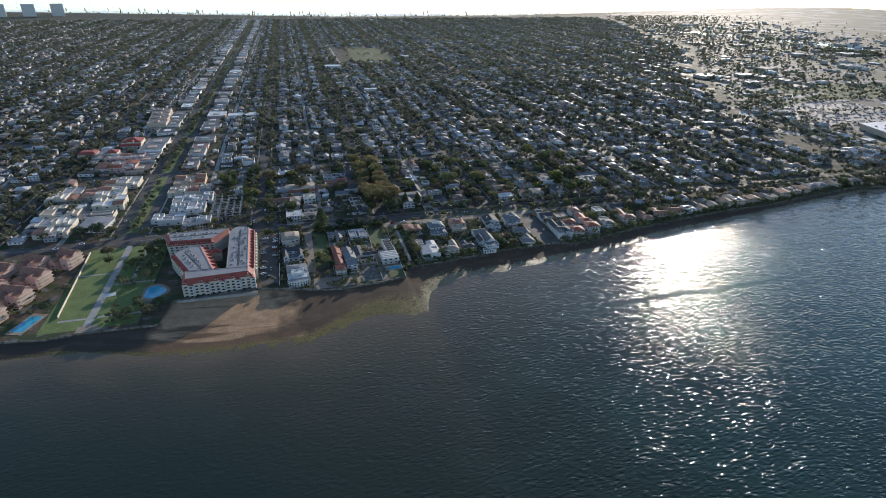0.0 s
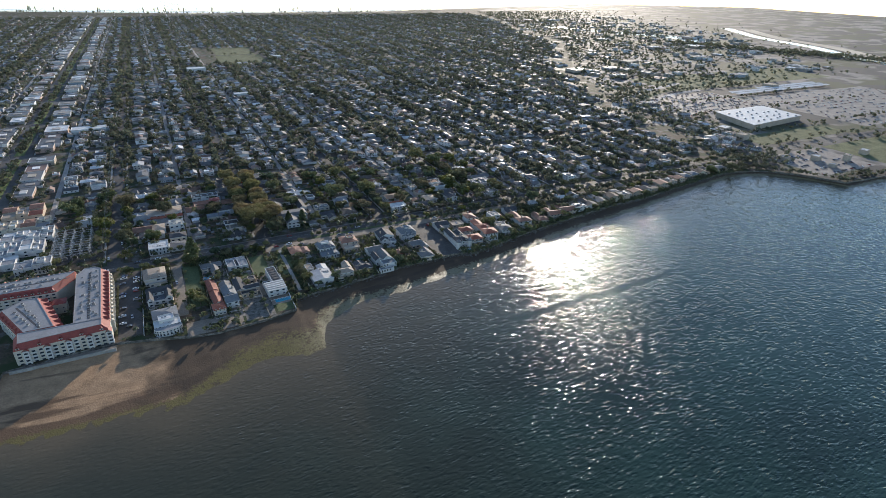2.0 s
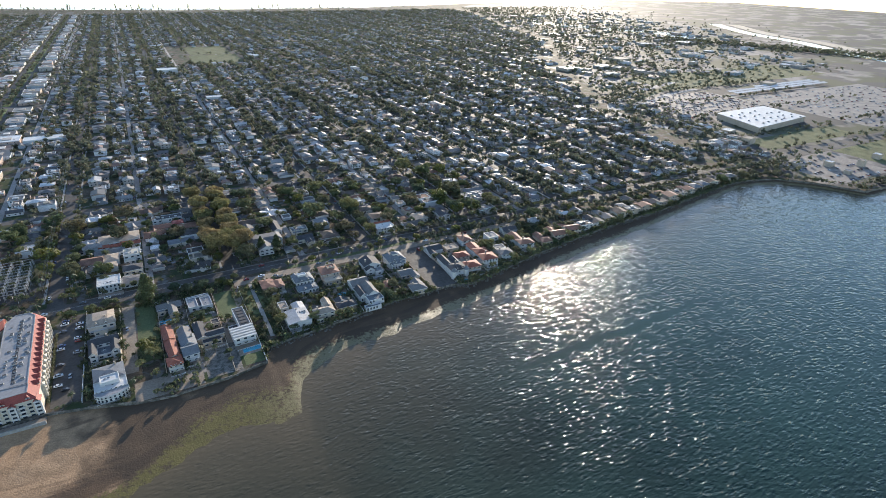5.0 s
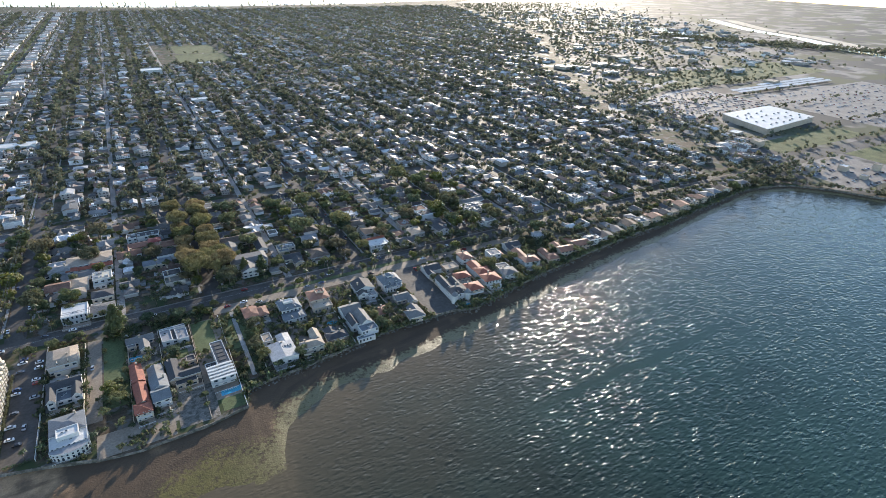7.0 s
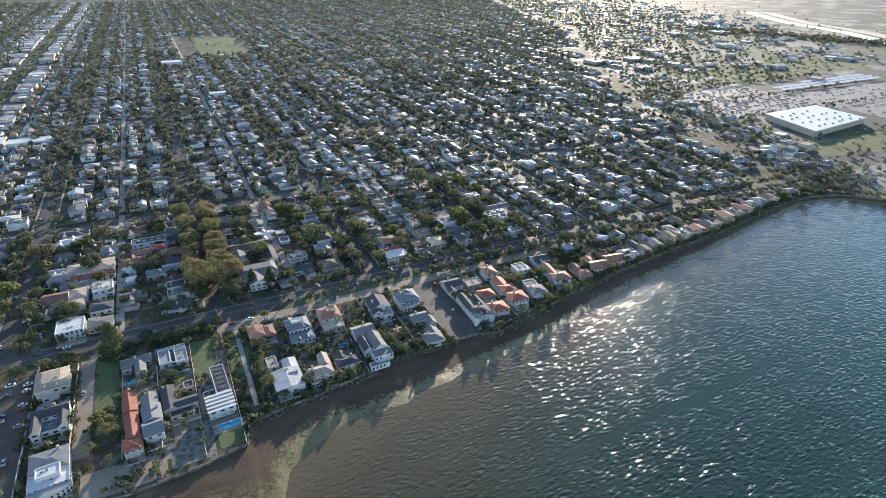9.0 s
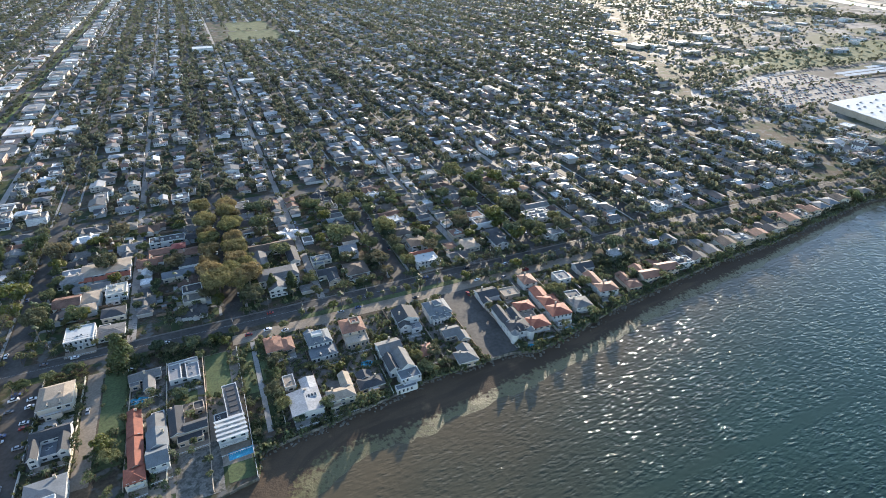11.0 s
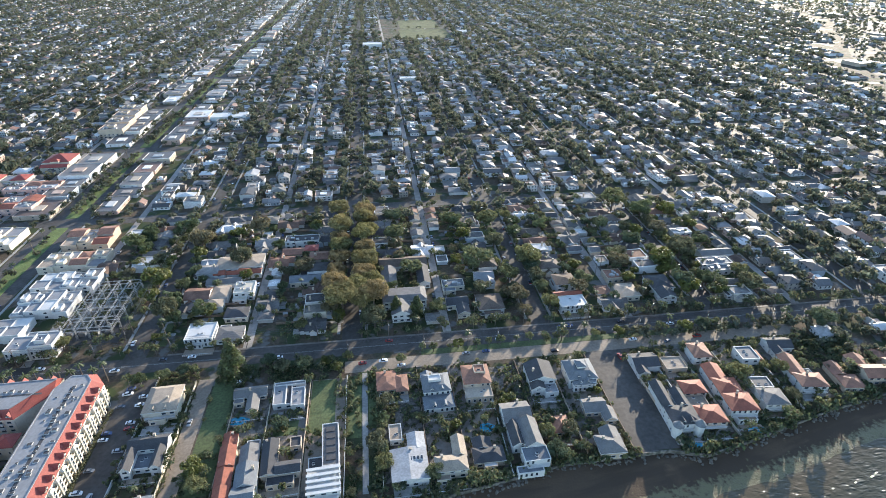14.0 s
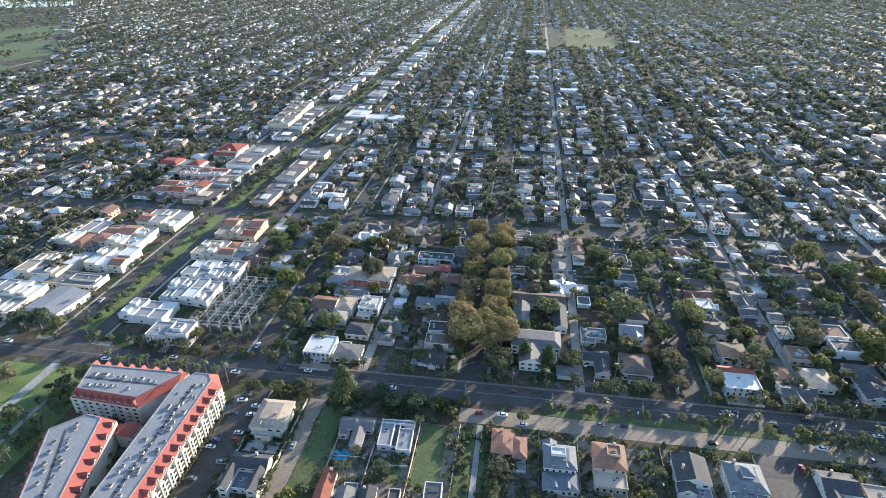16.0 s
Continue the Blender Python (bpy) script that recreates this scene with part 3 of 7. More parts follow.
def leaf_cloud(rng, count, blobs, size, flat=0.8):
    """Verts and quads of a loose crown: small leaf clumps on the skins of several lobes."""
    v, f = [], []
    for i in range(count):
        bx, by, bz, br = blobs[i % len(blobs)]
        d = Vector((rng.gauss(0, 1), rng.gauss(0, 1), rng.gauss(0, 1) + 0.15)).normalized()
        c = Vector((bx, by, bz)) + d * br * (rng.uniform(0.82, 1.06) if i % 5 else rng.uniform(0.4, 0.75))
        c.z = bz + (c.z - bz) * flat
        nrm = (d + Vector((rng.gauss(0, 0.32), rng.gauss(0, 0.32), rng.gauss(0, 0.32)))).normalized()
        u = nrm.orthogonal().normalized()
        w = nrm.cross(u)
        t, r = rng.uniform(0, 6.28), size * rng.uniform(0.7, 1.35)
        a, b = math.cos(t) * u + math.sin(t) * w, math.cos(t) * w - math.sin(t) * u
        k = len(v)
        v += [tuple(c - a * r), tuple(c - b * r * 0.7 - nrm * r * 0.2), tuple(c + a * r), tuple(c + b * r * 0.7 - nrm * r * 0.2)]
        f.append((k, k + 1, k + 2, k + 3))
    return v, f


def lobes(rng, n, rad, z, spread):
    out = [(0, 0, z, rad)]
    for i in range(n):
        t = 6.283 * (i + rng.random() * 0.6) / n
        out.append((spread * math.cos(t), spread * math.sin(t), z + rng.uniform(-0.35, 0.3) * rad, rad * rng.uniform(0.55, 0.8)))
    return out


def tree(rng, name, height, rad, leaf, count, label, size=0.55, lobe_n=6, flat=0.8):
    t = thing(name, Matrix(), label, "tree")
    zc = height - rad * 0.75
    bl = lobes(rng, lobe_n, rad * 0.62, zc, rad * 0.62)
    s = Shape(M_BARK)
    lean = rng.uniform(-0.3, 0.3)
    s.tube([(0, 0, -0.3), (lean * 0.5, 0, zc * 0.5), (lean, 0, zc)], [0.05 * rad + 0.16, 0.04 * rad + 0.1, 0.08], M_BARK)
    for bx, by, bz, br in bl[1:5]:
        s.tube([(lean * 0.5, 0, zc * 0.5), (bx * 0.5, by * 0.5, zc * 0.85), (bx, by, bz)], [0.14, 0.09, 0.03], M_BARK, 4)
    part("trunk", s, t)
    s = Shape(leaf)
    s.faces(*leaf_cloud(rng, count, bl, size, flat), leaf)
    part("crown", s, t)
    return t


def palm(rng, name, height, label, fronds=18, length=2.4):
    t = thing(name, Matrix(), label, "palm tree")
    s = Shape(M_BARK)
    lean = rng.uniform(-0.6, 0.6)
    s.tube([(0, 0, -0.3), (lean * 0.3, 0, height * 0.5), (lean, 0, height)], [0.3, 0.2, 0.17], M_BARK, 7)
    part("trunk", s, t)
    s = Shape(M_FROND)
    for i in range(fronds):
        a, up = 6.283 * i / fronds * 2.4, rng.uniform(-0.5, 0.9)
        dx, dy = math.cos(a), math.sin(a)
        mid = []
        for j in range(5):
            u = j / 4
            r = length * u * rng.uniform(0.95, 1.05)
            mid.append(Vector((lean + dx * r, dy * r, height + up * r * 0.8 - 1.1 * length * 0.4 * u * u)))
        for j in range(4):
            w0, w1 = 0.38 * math.sin(0.5 + 2.4 * j / 4), 0.38 * math.sin(0.5 + 2.4 * (j + 1) / 4)
            side = Vector((-dy, dx, -0.45))
            other = Vector((dy, -dx, -0.45))
            for sd in (side, other):
                s.face([tuple(mid[j]), tuple(mid[j + 1]), tuple(mid[j + 1] + sd * w1), tuple(mid[j] + sd * w0)], M_FROND)
    part("crown", s, t)
    return t


def conifer(rng, height, rad):
    t = thing("conifer_tree", Matrix(), "tall dark green conifer with layered branches", "tree")
    s = Shape(M_BARK)
    s.tube([(0, 0, -0.3), (0, 0, height)], [0.45, 0.06], M_BARK)
    part("trunk", s, t)
    s = Shape(M_FROND)
    bl = []
    for i in range(16):
        z = height * (0.16 + 0.82 * i / 16)
        r = rad * (1 - i / 17) ** 0.8
        for k in range(4):
            a = rng.uniform(0, 6.28)
            bl.append((math.cos(a) * r * 0.6, math.sin(a) * r * 0.6, z, r * 0.45 + 0.2))
    s.faces(*leaf_cloud(rng, 3200, bl, 0.5, 0.75), M_FROND)
    part("crown", s, t)
    return t


rng = random.Random(11)
TREES = [tree(rng, nm, h, r, lf, n, lb, sz) for nm, h, r, lf, n, lb, sz in (
    ("garden_tree", 7.5, 3.8, M_LEAF, 900, "round dark green garden tree", 0.4), ("garden_tree", 6.0, 3.2, M_LEAF, 700, "small bushy green garden tree", 0.33),
    ("street_tree", 9.5, 4.8, M_LEAF, 1150, "broad dark green street tree", 0.43), ("street_tree", 7.5, 4.0, M_LEAF_YEL, 900, "yellow-green leafy street tree", 0.4),
    ("shade_tree", 11.0, 5.6, M_LEAF, 1400, "large spreading dark green tree", 0.46), ("shrub_tree", 4.6, 2.5, M_LEAF, 640, "low green tree beside a house", 0.3))]
PALMS = [palm(rng, "palm_tree", h, lb, n, ln) for h, lb, n, ln in ((11, "tall slender fan palm", 20, 2.3), (7.5, "fan palm with a full green crown", 24, 2.6), (15, "very tall thin palm with a small crown", 18, 2.0))]
EUCS = [tree(rng, "eucalyptus_tree", h, r, M_LEAF_EUC, n, "huge olive-brown eucalyptus over the avenue", 0.5, 11) for h, r, n in ((21, 8.5, 3600), (18, 7.0, 2800), (23, 7.5, 3200))]
CONIFER = conifer(rng, 19, 6.5)
USED = set()


def plant(t, x, y, k=1.0):
    """Stands a copy of a tree; the first use of each takes the built one itself."""
    m = pose(x, y, 0, 0, 0, RNG.uniform(0, 360)) @ Matrix.Diagonal((k, k, k * RNG.uniform(0.9, 1.1), 1))
    if t.name not in USED:
        USED.add(t.name)
        t.matrix_basis = m
        return t
    c = copy_thing(t, Matrix())
    c.matrix_basis = m
    return c


# ---- many small things joined into one mesh ----
def gather(name, templates, places, label, category):
    """Joins copies of template shapes. places: (template, x, y, z, turn, scale x, scale y, scale z)."""
    verts, loops, totals, slots, base = [], [], [], [], 0
    ready = []
    for s in templates:
        ready.append((np.array(s.v, np.float64), np.array([i for f in s.f for i in f]), np.array([len(f) for f in s.f]), np.array(s.s)))
    for k, x, y, z, a, kx, ky, kz in places:
        v, lp, tt, sl = ready[k]
        c, n = math.cos(a), math.sin(a)
        px, py = v[:, 0] * kx, v[:, 1] * ky
        verts.append(np.stack([px * c - py * n + x, px * n + py * c + y, v[:, 2] * kz + z], 1))
        loops.append(lp + base)
        totals.append(tt)
        slots.append(sl)
        base += len(v)
    verts, loops, totals, slots = np.concatenate(verts), np.concatenate(loops), np.concatenate(totals), np.concatenate(slots)
    me = bpy.data.meshes.new(name)
    me.vertices.add(len(verts))
    me.vertices.foreach_set("co", verts.ravel())
    me.loops.add(len(loops))
    me.loops.foreach_set("vertex_index", loops)
    me.polygons.add(len(totals))
    me.polygons.foreach_set("loop_start", np.concatenate([[0], np.cumsum(totals)[:-1]]))
    for m in templates[0].mats:
        me.materials.append(m)
    me.polygons.foreach_set("material_index", slots)
    me.polygons.foreach_set("use_smooth", np.zeros(len(totals), bool))
    me.update(calc_edges=True)
    return tagged(new(name, me), label, category, kind="stuff")


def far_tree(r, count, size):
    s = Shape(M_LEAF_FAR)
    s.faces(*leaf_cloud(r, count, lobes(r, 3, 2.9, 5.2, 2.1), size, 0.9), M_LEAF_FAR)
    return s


def far_house(r, w, d, h, kind, windows=True):
    s = Shape(M_WALL_FAR, M_ROOF_FAR, M_GLASS)
    s.box(-w / 2, w / 2, -d / 2, d / 2, 0, h, M_WALL_FAR)
    if kind == "gable":
        s.gable(-w / 2, w / 2, -d / 2, d / 2, h, 2.0, M_ROOF_FAR, r.choice("xy"), wall=M_WALL_FAR)
    elif kind == "hip":
        s.hip(-w / 2, w / 2, -d / 2, d / 2, h, 2.2, M_ROOF_FAR)
    elif kind == "ell":
        s.gable(-w / 2, w / 2, -d / 2, d / 6, h, 2.0, M_ROOF_FAR, "x", wall=M_WALL_FAR)
        s.gable(-w / 2, w / 8, -d / 6, d / 2, h, 1.8, M_ROOF_FAR, "y", wall=M_WALL_FAR)
        s.box(-w / 2 + 1, -w / 2 + 2, 0, 1, h, h + 3.2, M_WALL_FAR)
    else:
        s.flat(-w / 2, w / 2, -d / 2, d / 2, h + 0.05, M_ROOF_FAR, 0.5, 0.3, M_WALL_FAR)
        s.box(-w / 5, w / 6, -d / 5, d / 8, h, h + 1.2, M_WALL_FAR)
    if windows:
        for z in ([1.0] if h < 4.5 else [1.0, 4.0]):
            for u in (-0.3, 0.05, 0.32):
                s.face([(u * w - 0.6, -d / 2 - 0.04, z), (u * w + 0.6, -d / 2 - 0.04, z), (u * w + 0.6, -d / 2 - 0.04, z + 1.3), (u * w - 0.6, -d / 2 - 0.04, z + 1.3)], M_GLASS)
                for q in (-1, 1):
                    s.face([(q * (w / 2 + 0.04), u * d - 0.6, z), (q * (w / 2 + 0.04), u * d + 0.6, z), (q * (w / 2 + 0.04), u * d + 0.6, z + 1.3), (q * (w / 2 + 0.04), u * d - 0.6, z + 1.3)], M_GLASS)
    return s


def plain_house(r, w, d, h, kind):
    """A far house of few faces: walls, eaved roof."""
    s = Shape(M_WALL_FAR, M_ROOF_FAR, M_GLASS)
    x, y, o = w / 2, d / 2, 0.5
    s.faces([(-x, -y, 0), (x, -y, 0), (x, y, 0), (-x, y, 0), (-x, -y, h), (x, -y, h), (x, y, h), (-x, y, h)], [(0, 1, 5, 4), (1, 2, 6, 5), (2, 3, 7, 6), (3, 0, 4, 7)], M_WALL_FAR)
    if kind == "flat":
        s.faces([(-x, -y, h), (x, -y, h), (x, y, h), (-x, y, h)], [(0, 1, 2, 3)], M_ROOF_FAR)
        s.faces([(-x, -y, h), (x, -y, h), (x, -y, h + 0.6), (-x, -y, h + 0.6)], [(0, 1, 2, 3)], M_WALL_FAR)
        s.faces([(-x, y, h), (x, y, h), (x, y, h + 0.6), (-x, y, h + 0.6)], [(0, 1, 2, 3)], M_WALL_FAR)
    else:
        e = 0 if kind == "gable" else min(x, y) * 0.8
        g = r.random() < 0.5
        top = [(-x - o + e, 0, h + 2.2), (x + o - e, 0, h + 2.2)] if g else [(0, -y - o + e, h + 2.2), (0, y + o - e, h + 2.2)]
        low = [(-x - o, -y - o, h - 0.2), (x + o, -y - o, h - 0.2), (x + o, y + o, h - 0.2), (-x - o, y + o, h - 0.2)]
        s.faces(low + top, [(0, 1, 5, 4), (2, 3, 4, 5), (1, 2, 5), (3, 0, 4)] if g else [(1, 2, 5, 4), (3, 0, 4, 5), (0, 1, 4), (2, 3, 5)], M_ROOF_FAR)
    return s


def car_shape(paint):
    """A saloon: body with bonnet, cabin and boot as one closed skin."""
    s = Shape(paint, M_GLASS, M_TYRE)
    prof = [(-2.25, 0.35), (-2.3, 0.75), (-1.35, 0.92), (-0.75, 1.42), (0.75, 1.45), (1.5, 0.98), (2.2, 0.9), (2.3, 0.35)]
    for a, b in zip(prof, prof[1:]):
        ya, yb = (0.72 if a[1] > 1.2 else 0.88), (0.72 if b[1] > 1.2 else 0.88)
        glass = (a[1] > 1.2) != (b[1] > 1.2)
        s.face([(a[0], -ya, a[1]), (a[0], ya, a[1]), (b[0], yb, b[1]), (b[0], -yb, b[1])], M_GLASS if glass else paint)
    for q in (-1, 1):
        s.face([(x, q * 0.88, z) for x, z in (prof[0], prof[1], prof[2], prof[5], prof[6], prof[7])], paint)
        s.face([(prof[2][0], q * 0.88, prof[2][1]), (prof[3][0], q * 0.72, prof[3][1]), (prof[4][0], q * 0.72, prof[4][1]), (prof[5][0], q * 0.88, prof[5][1])], M_GLASS)
    return s


def in_field(x, y):
    return (40 < x < 175 and 1130 < y < 1470) or (x < -1040 and 650 < y < 820 + (-1040 - x) * 1.3 + 60 * noise.noise((x * 0.02, 3.0, 0.0)))


rng = random.Random(23)
NEAR_Y, NEAR_X0, NEAR_X1 = 186, -245, 236     # houses within are things of their own
kinds = ["gable", "hip", "ell", "flat", "ell", "gable", "hip", "flat"]
rf = random.Random(31)
HT = [far_house(rng, rng.uniform(10, 12), rng.uniform(11, 14), rng.choice([3.0, 3.1, 3.2, 3.4, 5.6]), kinds[i % 8]) for i in range(16)]
HT += [far_house(rng, 6.0, 6.5, 2.8, k, False) for k in ("gable", "flat", "hip")]
BIG = [far_house(rng, 24, 34, h, "flat") for h in (4.5, 7, 10)]
HTF = [plain_house(rng, rng.uniform(10, 12), rng.uniform(11, 14), rng.choice([3.0, 3.1, 3.2, 3.4, 5.6]), kinds[i % 8]) for i in range(16)]
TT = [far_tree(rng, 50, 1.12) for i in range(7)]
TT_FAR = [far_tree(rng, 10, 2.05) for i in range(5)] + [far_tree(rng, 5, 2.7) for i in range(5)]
for a in BIG + HT + HTF:
    a.mats = HT[0].mats
CT = [car_shape(M_CAR_FAR)]
far_houses, houses, trees, far_trees, cars, near_lots, near_trees, near_cars = [], [], [], [], [], [], [], []
lanes = sorted([(a, "ave") for a in AVES] + [(a, "alley") for a in ALLEYS])


def wood(tx, ty, k, near):
    if near and ty < 150:
        near_trees.append((tx, ty, k))
        return
    row = (tx, ty, -0.8 * k, rng.uniform(0, 6.28), k, k, k * rng.uniform(0.8, 1.15))
    close = ty < 720 and tx < 620
    (trees if close else far_trees).append((rng.randrange(7 if close else 5) + (5 if ty > 1400 and not close else 0), *row))


for (xa, ka), (xb, kb) in zip(lanes, lanes[1:]):
    if ka == kb:
        continue
    ave_left = ka == "ave"
    ax, lx = (xa, xb) if ave_left else (xb, xa)
    half = 17 if ax == -302 else 10
    sgn = 1 if ave_left else -1
    shops = ax == -302
    for y0, y1 in zip([3] + [t + 8 for t in STREETS], [t - 8 for t in STREETS]):
        if xb < -330 - 1.12 * (y0 + 420) or xb > town_edge(y0) + 60:
            continue
        near = y1 < NEAR_Y and NEAR_X0 < (xa + xb) / 2 < NEAR_X1
        y = y0 + (0 if near else rf.uniform(0, 9))
        while y < y1 - 8:
            step = rng.uniform(22, 38) if shops else rng.choice([12.5, 13.5, 15, 16.5, 15])
            if y + step > y1 + 2:
                break
            cy = y + step / 2
            y += step
            if in_field(ax, cy) or in_field((ax + lx) / 2, cy) or in_field(lx, cy) or max(xa, xb) > town_edge(cy) - 4:
                continue
            if shops and not near:
                if y0 < 10:
                    continue
                w = rng.uniform(18, 30)
                houses.append((len(HT) + rng.randrange(3), ax + sgn * (half + 1 + w / 2), cy, 0, 0, w / 24, (step - 3) / 34, rng.uniform(0.5, 0.85)))
                if rng.random() < 0.7:
                    houses.append((16 + rng.randrange(3), lx - sgn * 8, cy, 0, 0, 1.2, 1.2, 1.2))
                for q in range(10):
                    wood(ax + sgn * rng.choice([rng.uniform(2, 5), rng.uniform(half - 3, half + 4), rng.uniform(half + 22, half + 36)]), cy + rng.uniform(-14, 14), rng.uniform(0.5, 1.05), False)
                continue
            hx = ax + sgn * (half + 3 + rng.uniform(7, 10))
            leafy = 0.9 + 1.1 * noise.noise((hx * 0.011, cy * 0.006, 2.0)) + 0.6 * noise.noise((hx * 0.03, cy * 0.03, 7.0))
            if not near and rf.random() < 0.07:
                for q in range(4):
                    wood(hx + sgn * rf.uniform(-6, 22), cy + rf.uniform(-6, 6), rf.uniform(0.8, 1.4), False)
                continue
            back = rng.random()
            if near:
                near_lots.append((hx, cy, sgn, step))
                if back < 0.8:
                    near_lots.append((lx - sgn * 7.5, cy, 0, step))
            else:
                tall = rng.uniform(0.95, 1.15)
                some = houses if cy < 560 else far_houses
                some.append((rng.randrange(16), hx + sgn * (1.5 + rf.uniform(-3.5, 7.5)), cy, 0, rf.choice((0, math.pi)) + rf.gauss(0, 0.03), rf.uniform(0.85, 1.55), (step - rf.uniform(1.2, 3.2)) / 12.5, tall * rf.uniform(0.75, 1.02)))
                if cy < 1100 and rf.random() < 0.5:               # a wing or cottage in the yard
                    some.append((rf.randrange(16), (hx + lx) / 2 + rf.uniform(-2, 2) + sgn * 2, cy + rf.uniform(-2, 2), 0, 0, rf.uniform(0.45, 0.8), rf.uniform(0.5, 0.85), rf.uniform(0.8, 1.0)))
                if back < (0.95 if cy < 900 else 0.45):
                    some.append((rng.randrange(16), lx - sgn * rf.uniform(7.5, 13), cy + rng.uniform(-2, 2), 0, 0, rf.uniform(0.6, 1.2), rng.uniform(0.75, 1.1), rng.uniform(0.85, 1.1)))
            # street, garden and yard trees
            if not near and cy < 1300:
                for q in range(2 if hx > 150 else 1):
                    if rf.random() < 0.72:
                        wood(rf.choice([ax + sgn * rf.uniform(6, 14), hx + sgn * rf.uniform(10, 26), lx - sgn * rf.uniform(4, 12)]), cy + rf.uniform(-8, 8), rf.uniform(0.9, 1.6), False)
            if not near:
                if rf.random() < 0.75 * leafy:
                    wood(ax + sgn * rf.uniform(3, half + 3), cy + rf.uniform(-7, 7), rf.uniform(1.0, 1.7), False)
                if rf.random() < 0.75 * leafy:
                    wood(lx - sgn * rf.uniform(2, 24), cy + rf.uniform(-7, 7), rf.uniform(0.8, 1.5), False)
            for tx, ty, chance, big in ((ax + sgn * (half - 0.5), cy + rng.uniform(-4, 4), 0.8 if near else 0.6, 1.1), (lx - sgn * rng.uniform(13, 20), cy + rng.uniform(-6, 6), 0.75, 0.9), (hx + sgn * rng.uniform(9, 13), cy + rng.uniform(-6, 6), 0.6, 0.9),
                                        (hx + rng.uniform(-5, 5), cy + step / 2, 0.45, 0.6), (ax + sgn * (half + 4), cy + rng.uniform(-5, 5), 0.55, 0.8), (lx - sgn * 3.4, cy + step / 2, 0.3, 0.55), (ax + sgn * (half - 1.5), cy + step / 2, 0.45, 1.15), (hx + sgn * 11, cy + step / 2, 0.4, 0.9)):
                if rng.random() < chance * (1 if near else min(1.2, 0.45 + 0.5 * leafy)):
                    tx, ty = tx + (0 if near else rf.gauss(0, 7.0)), ty + rng.uniform(-2, 2)
                    k = rng.uniform(0.7, 1.25) * big * (1.5 if rng.random() < 0.12 else 1)
                    wood(tx, ty, k, near)
            if cy < 900:
                for q in (-1, 1):
                    if rng.random() < 0.5 and (q == sgn):
                        (near_cars if near else cars).append((0, ax + q * 5.0, cy + rng.uniform(-3, 3), 0.05, math.pi / 2, 1, 1, 1))
                if rng.random() < 0.3:
                    (near_cars if near else cars).append((0, lx - sgn * 4.0, cy + rng.uniform(-3, 3), 0.05, math.pi / 2 + rng.uniform(-0.1, 0.1), 1, 1, 1))

# ---- houses ----
def ring(s, x0, x1, z0, z1, w, d, m):
    """A rectangular frame in the x-z plane, facing -y."""
    s.box(x0, x1, -d, 0, z0, z0 + w, m)
    s.box(x0, x1, -d, 0, z1 - w, z1, m)
    s.box(x0, x0 + w, -d, 0, z0 + w, z1 - w, m)
    s.box(x1 - w, x1, -d, 0, z0 + w, z1 - w, m)


def window_meshes(w, h):
    a, b = Shape(M_WHITE), Shape(M_GLASS)
    ring(a, -w / 2, w / 2, 0, h, 0.1, 0.14, M_WHITE)
    a.box(-w / 2 - 0.08, w / 2 + 0.08, -0.22, 0, -0.08, 0, M_WHITE)
    b.box(-w / 2 + 0.1, w / 2 - 0.1, -0.05, 0, 0.1, h - 0.1, M_GLASS)
    c = Shape(M_WHITE, M_GLASS)
    ring(c, -w / 2, w / 2, 0, h, 0.1, 0.14, M_WHITE)
    c.box(-w / 2 + 0.1, w / 2 - 0.1, -0.05, 0, 0.1, h - 0.1, M_GLASS)
    return a.mesh("window"), b.mesh("pane"), c.mesh("window")


WIN = {"small": window_meshes(1.1, 1.3), "wide": window_meshes(2.2, 1.5), "tall": window_meshes(1.3, 2.1)}


def add_window(parent, kind, x, y, z, turn, near=True):
    w = part("window", WIN[kind][0 if near else 2], parent, at=pose(x, y, z, 0, 0, turn))
    if near:
        part("pane", WIN[kind][1], w)
    return w


def facade(parent, kind, x0, y0, x1, y1, z, gap, skip=0.0, near=True):
    """Windows along a wall that runs from one corner to the next with the outside on its right."""
    n = Vector((x1 - x0, y1 - y0, 0))
    ln = n.length
    count = max(1, int(ln / gap))
    turn = math.degrees(math.atan2(y1 - y0, x1 - x0))
    for i in range(count):
        if RNG.random() < skip:
            continue
        u = (i + 0.5) / count
        add_window(parent, kind, x0 + (x1 - x0) * u, y0 + (y1 - y0) * u, z, turn, near)


DOOR = Shape(M_WOOD, M_WHITE)
ring(DOOR, -0.6, 0.6, 0, 2.25, 0.1, 0.14, M_WHITE)
DOOR.box(-0.5, 0.5, -0.06, 0, 0, 2.15, M_WOOD)
DOOR = DOOR.mesh("door")


def chimney(parent, x, y, z0, z1):
    s = Shape(M_BEIGE)
    s.box(x - 0.5, x + 0.5, y - 0.4, y + 0.4, z0, z1, M_BEIGE)
    s.box(x - 0.6, x + 0.6, y - 0.5, y + 0.5, z1, z1 + 0.18, M_BEIGE)
    part("chimney", s, parent)


FOOT, RV = [], random.Random(17)


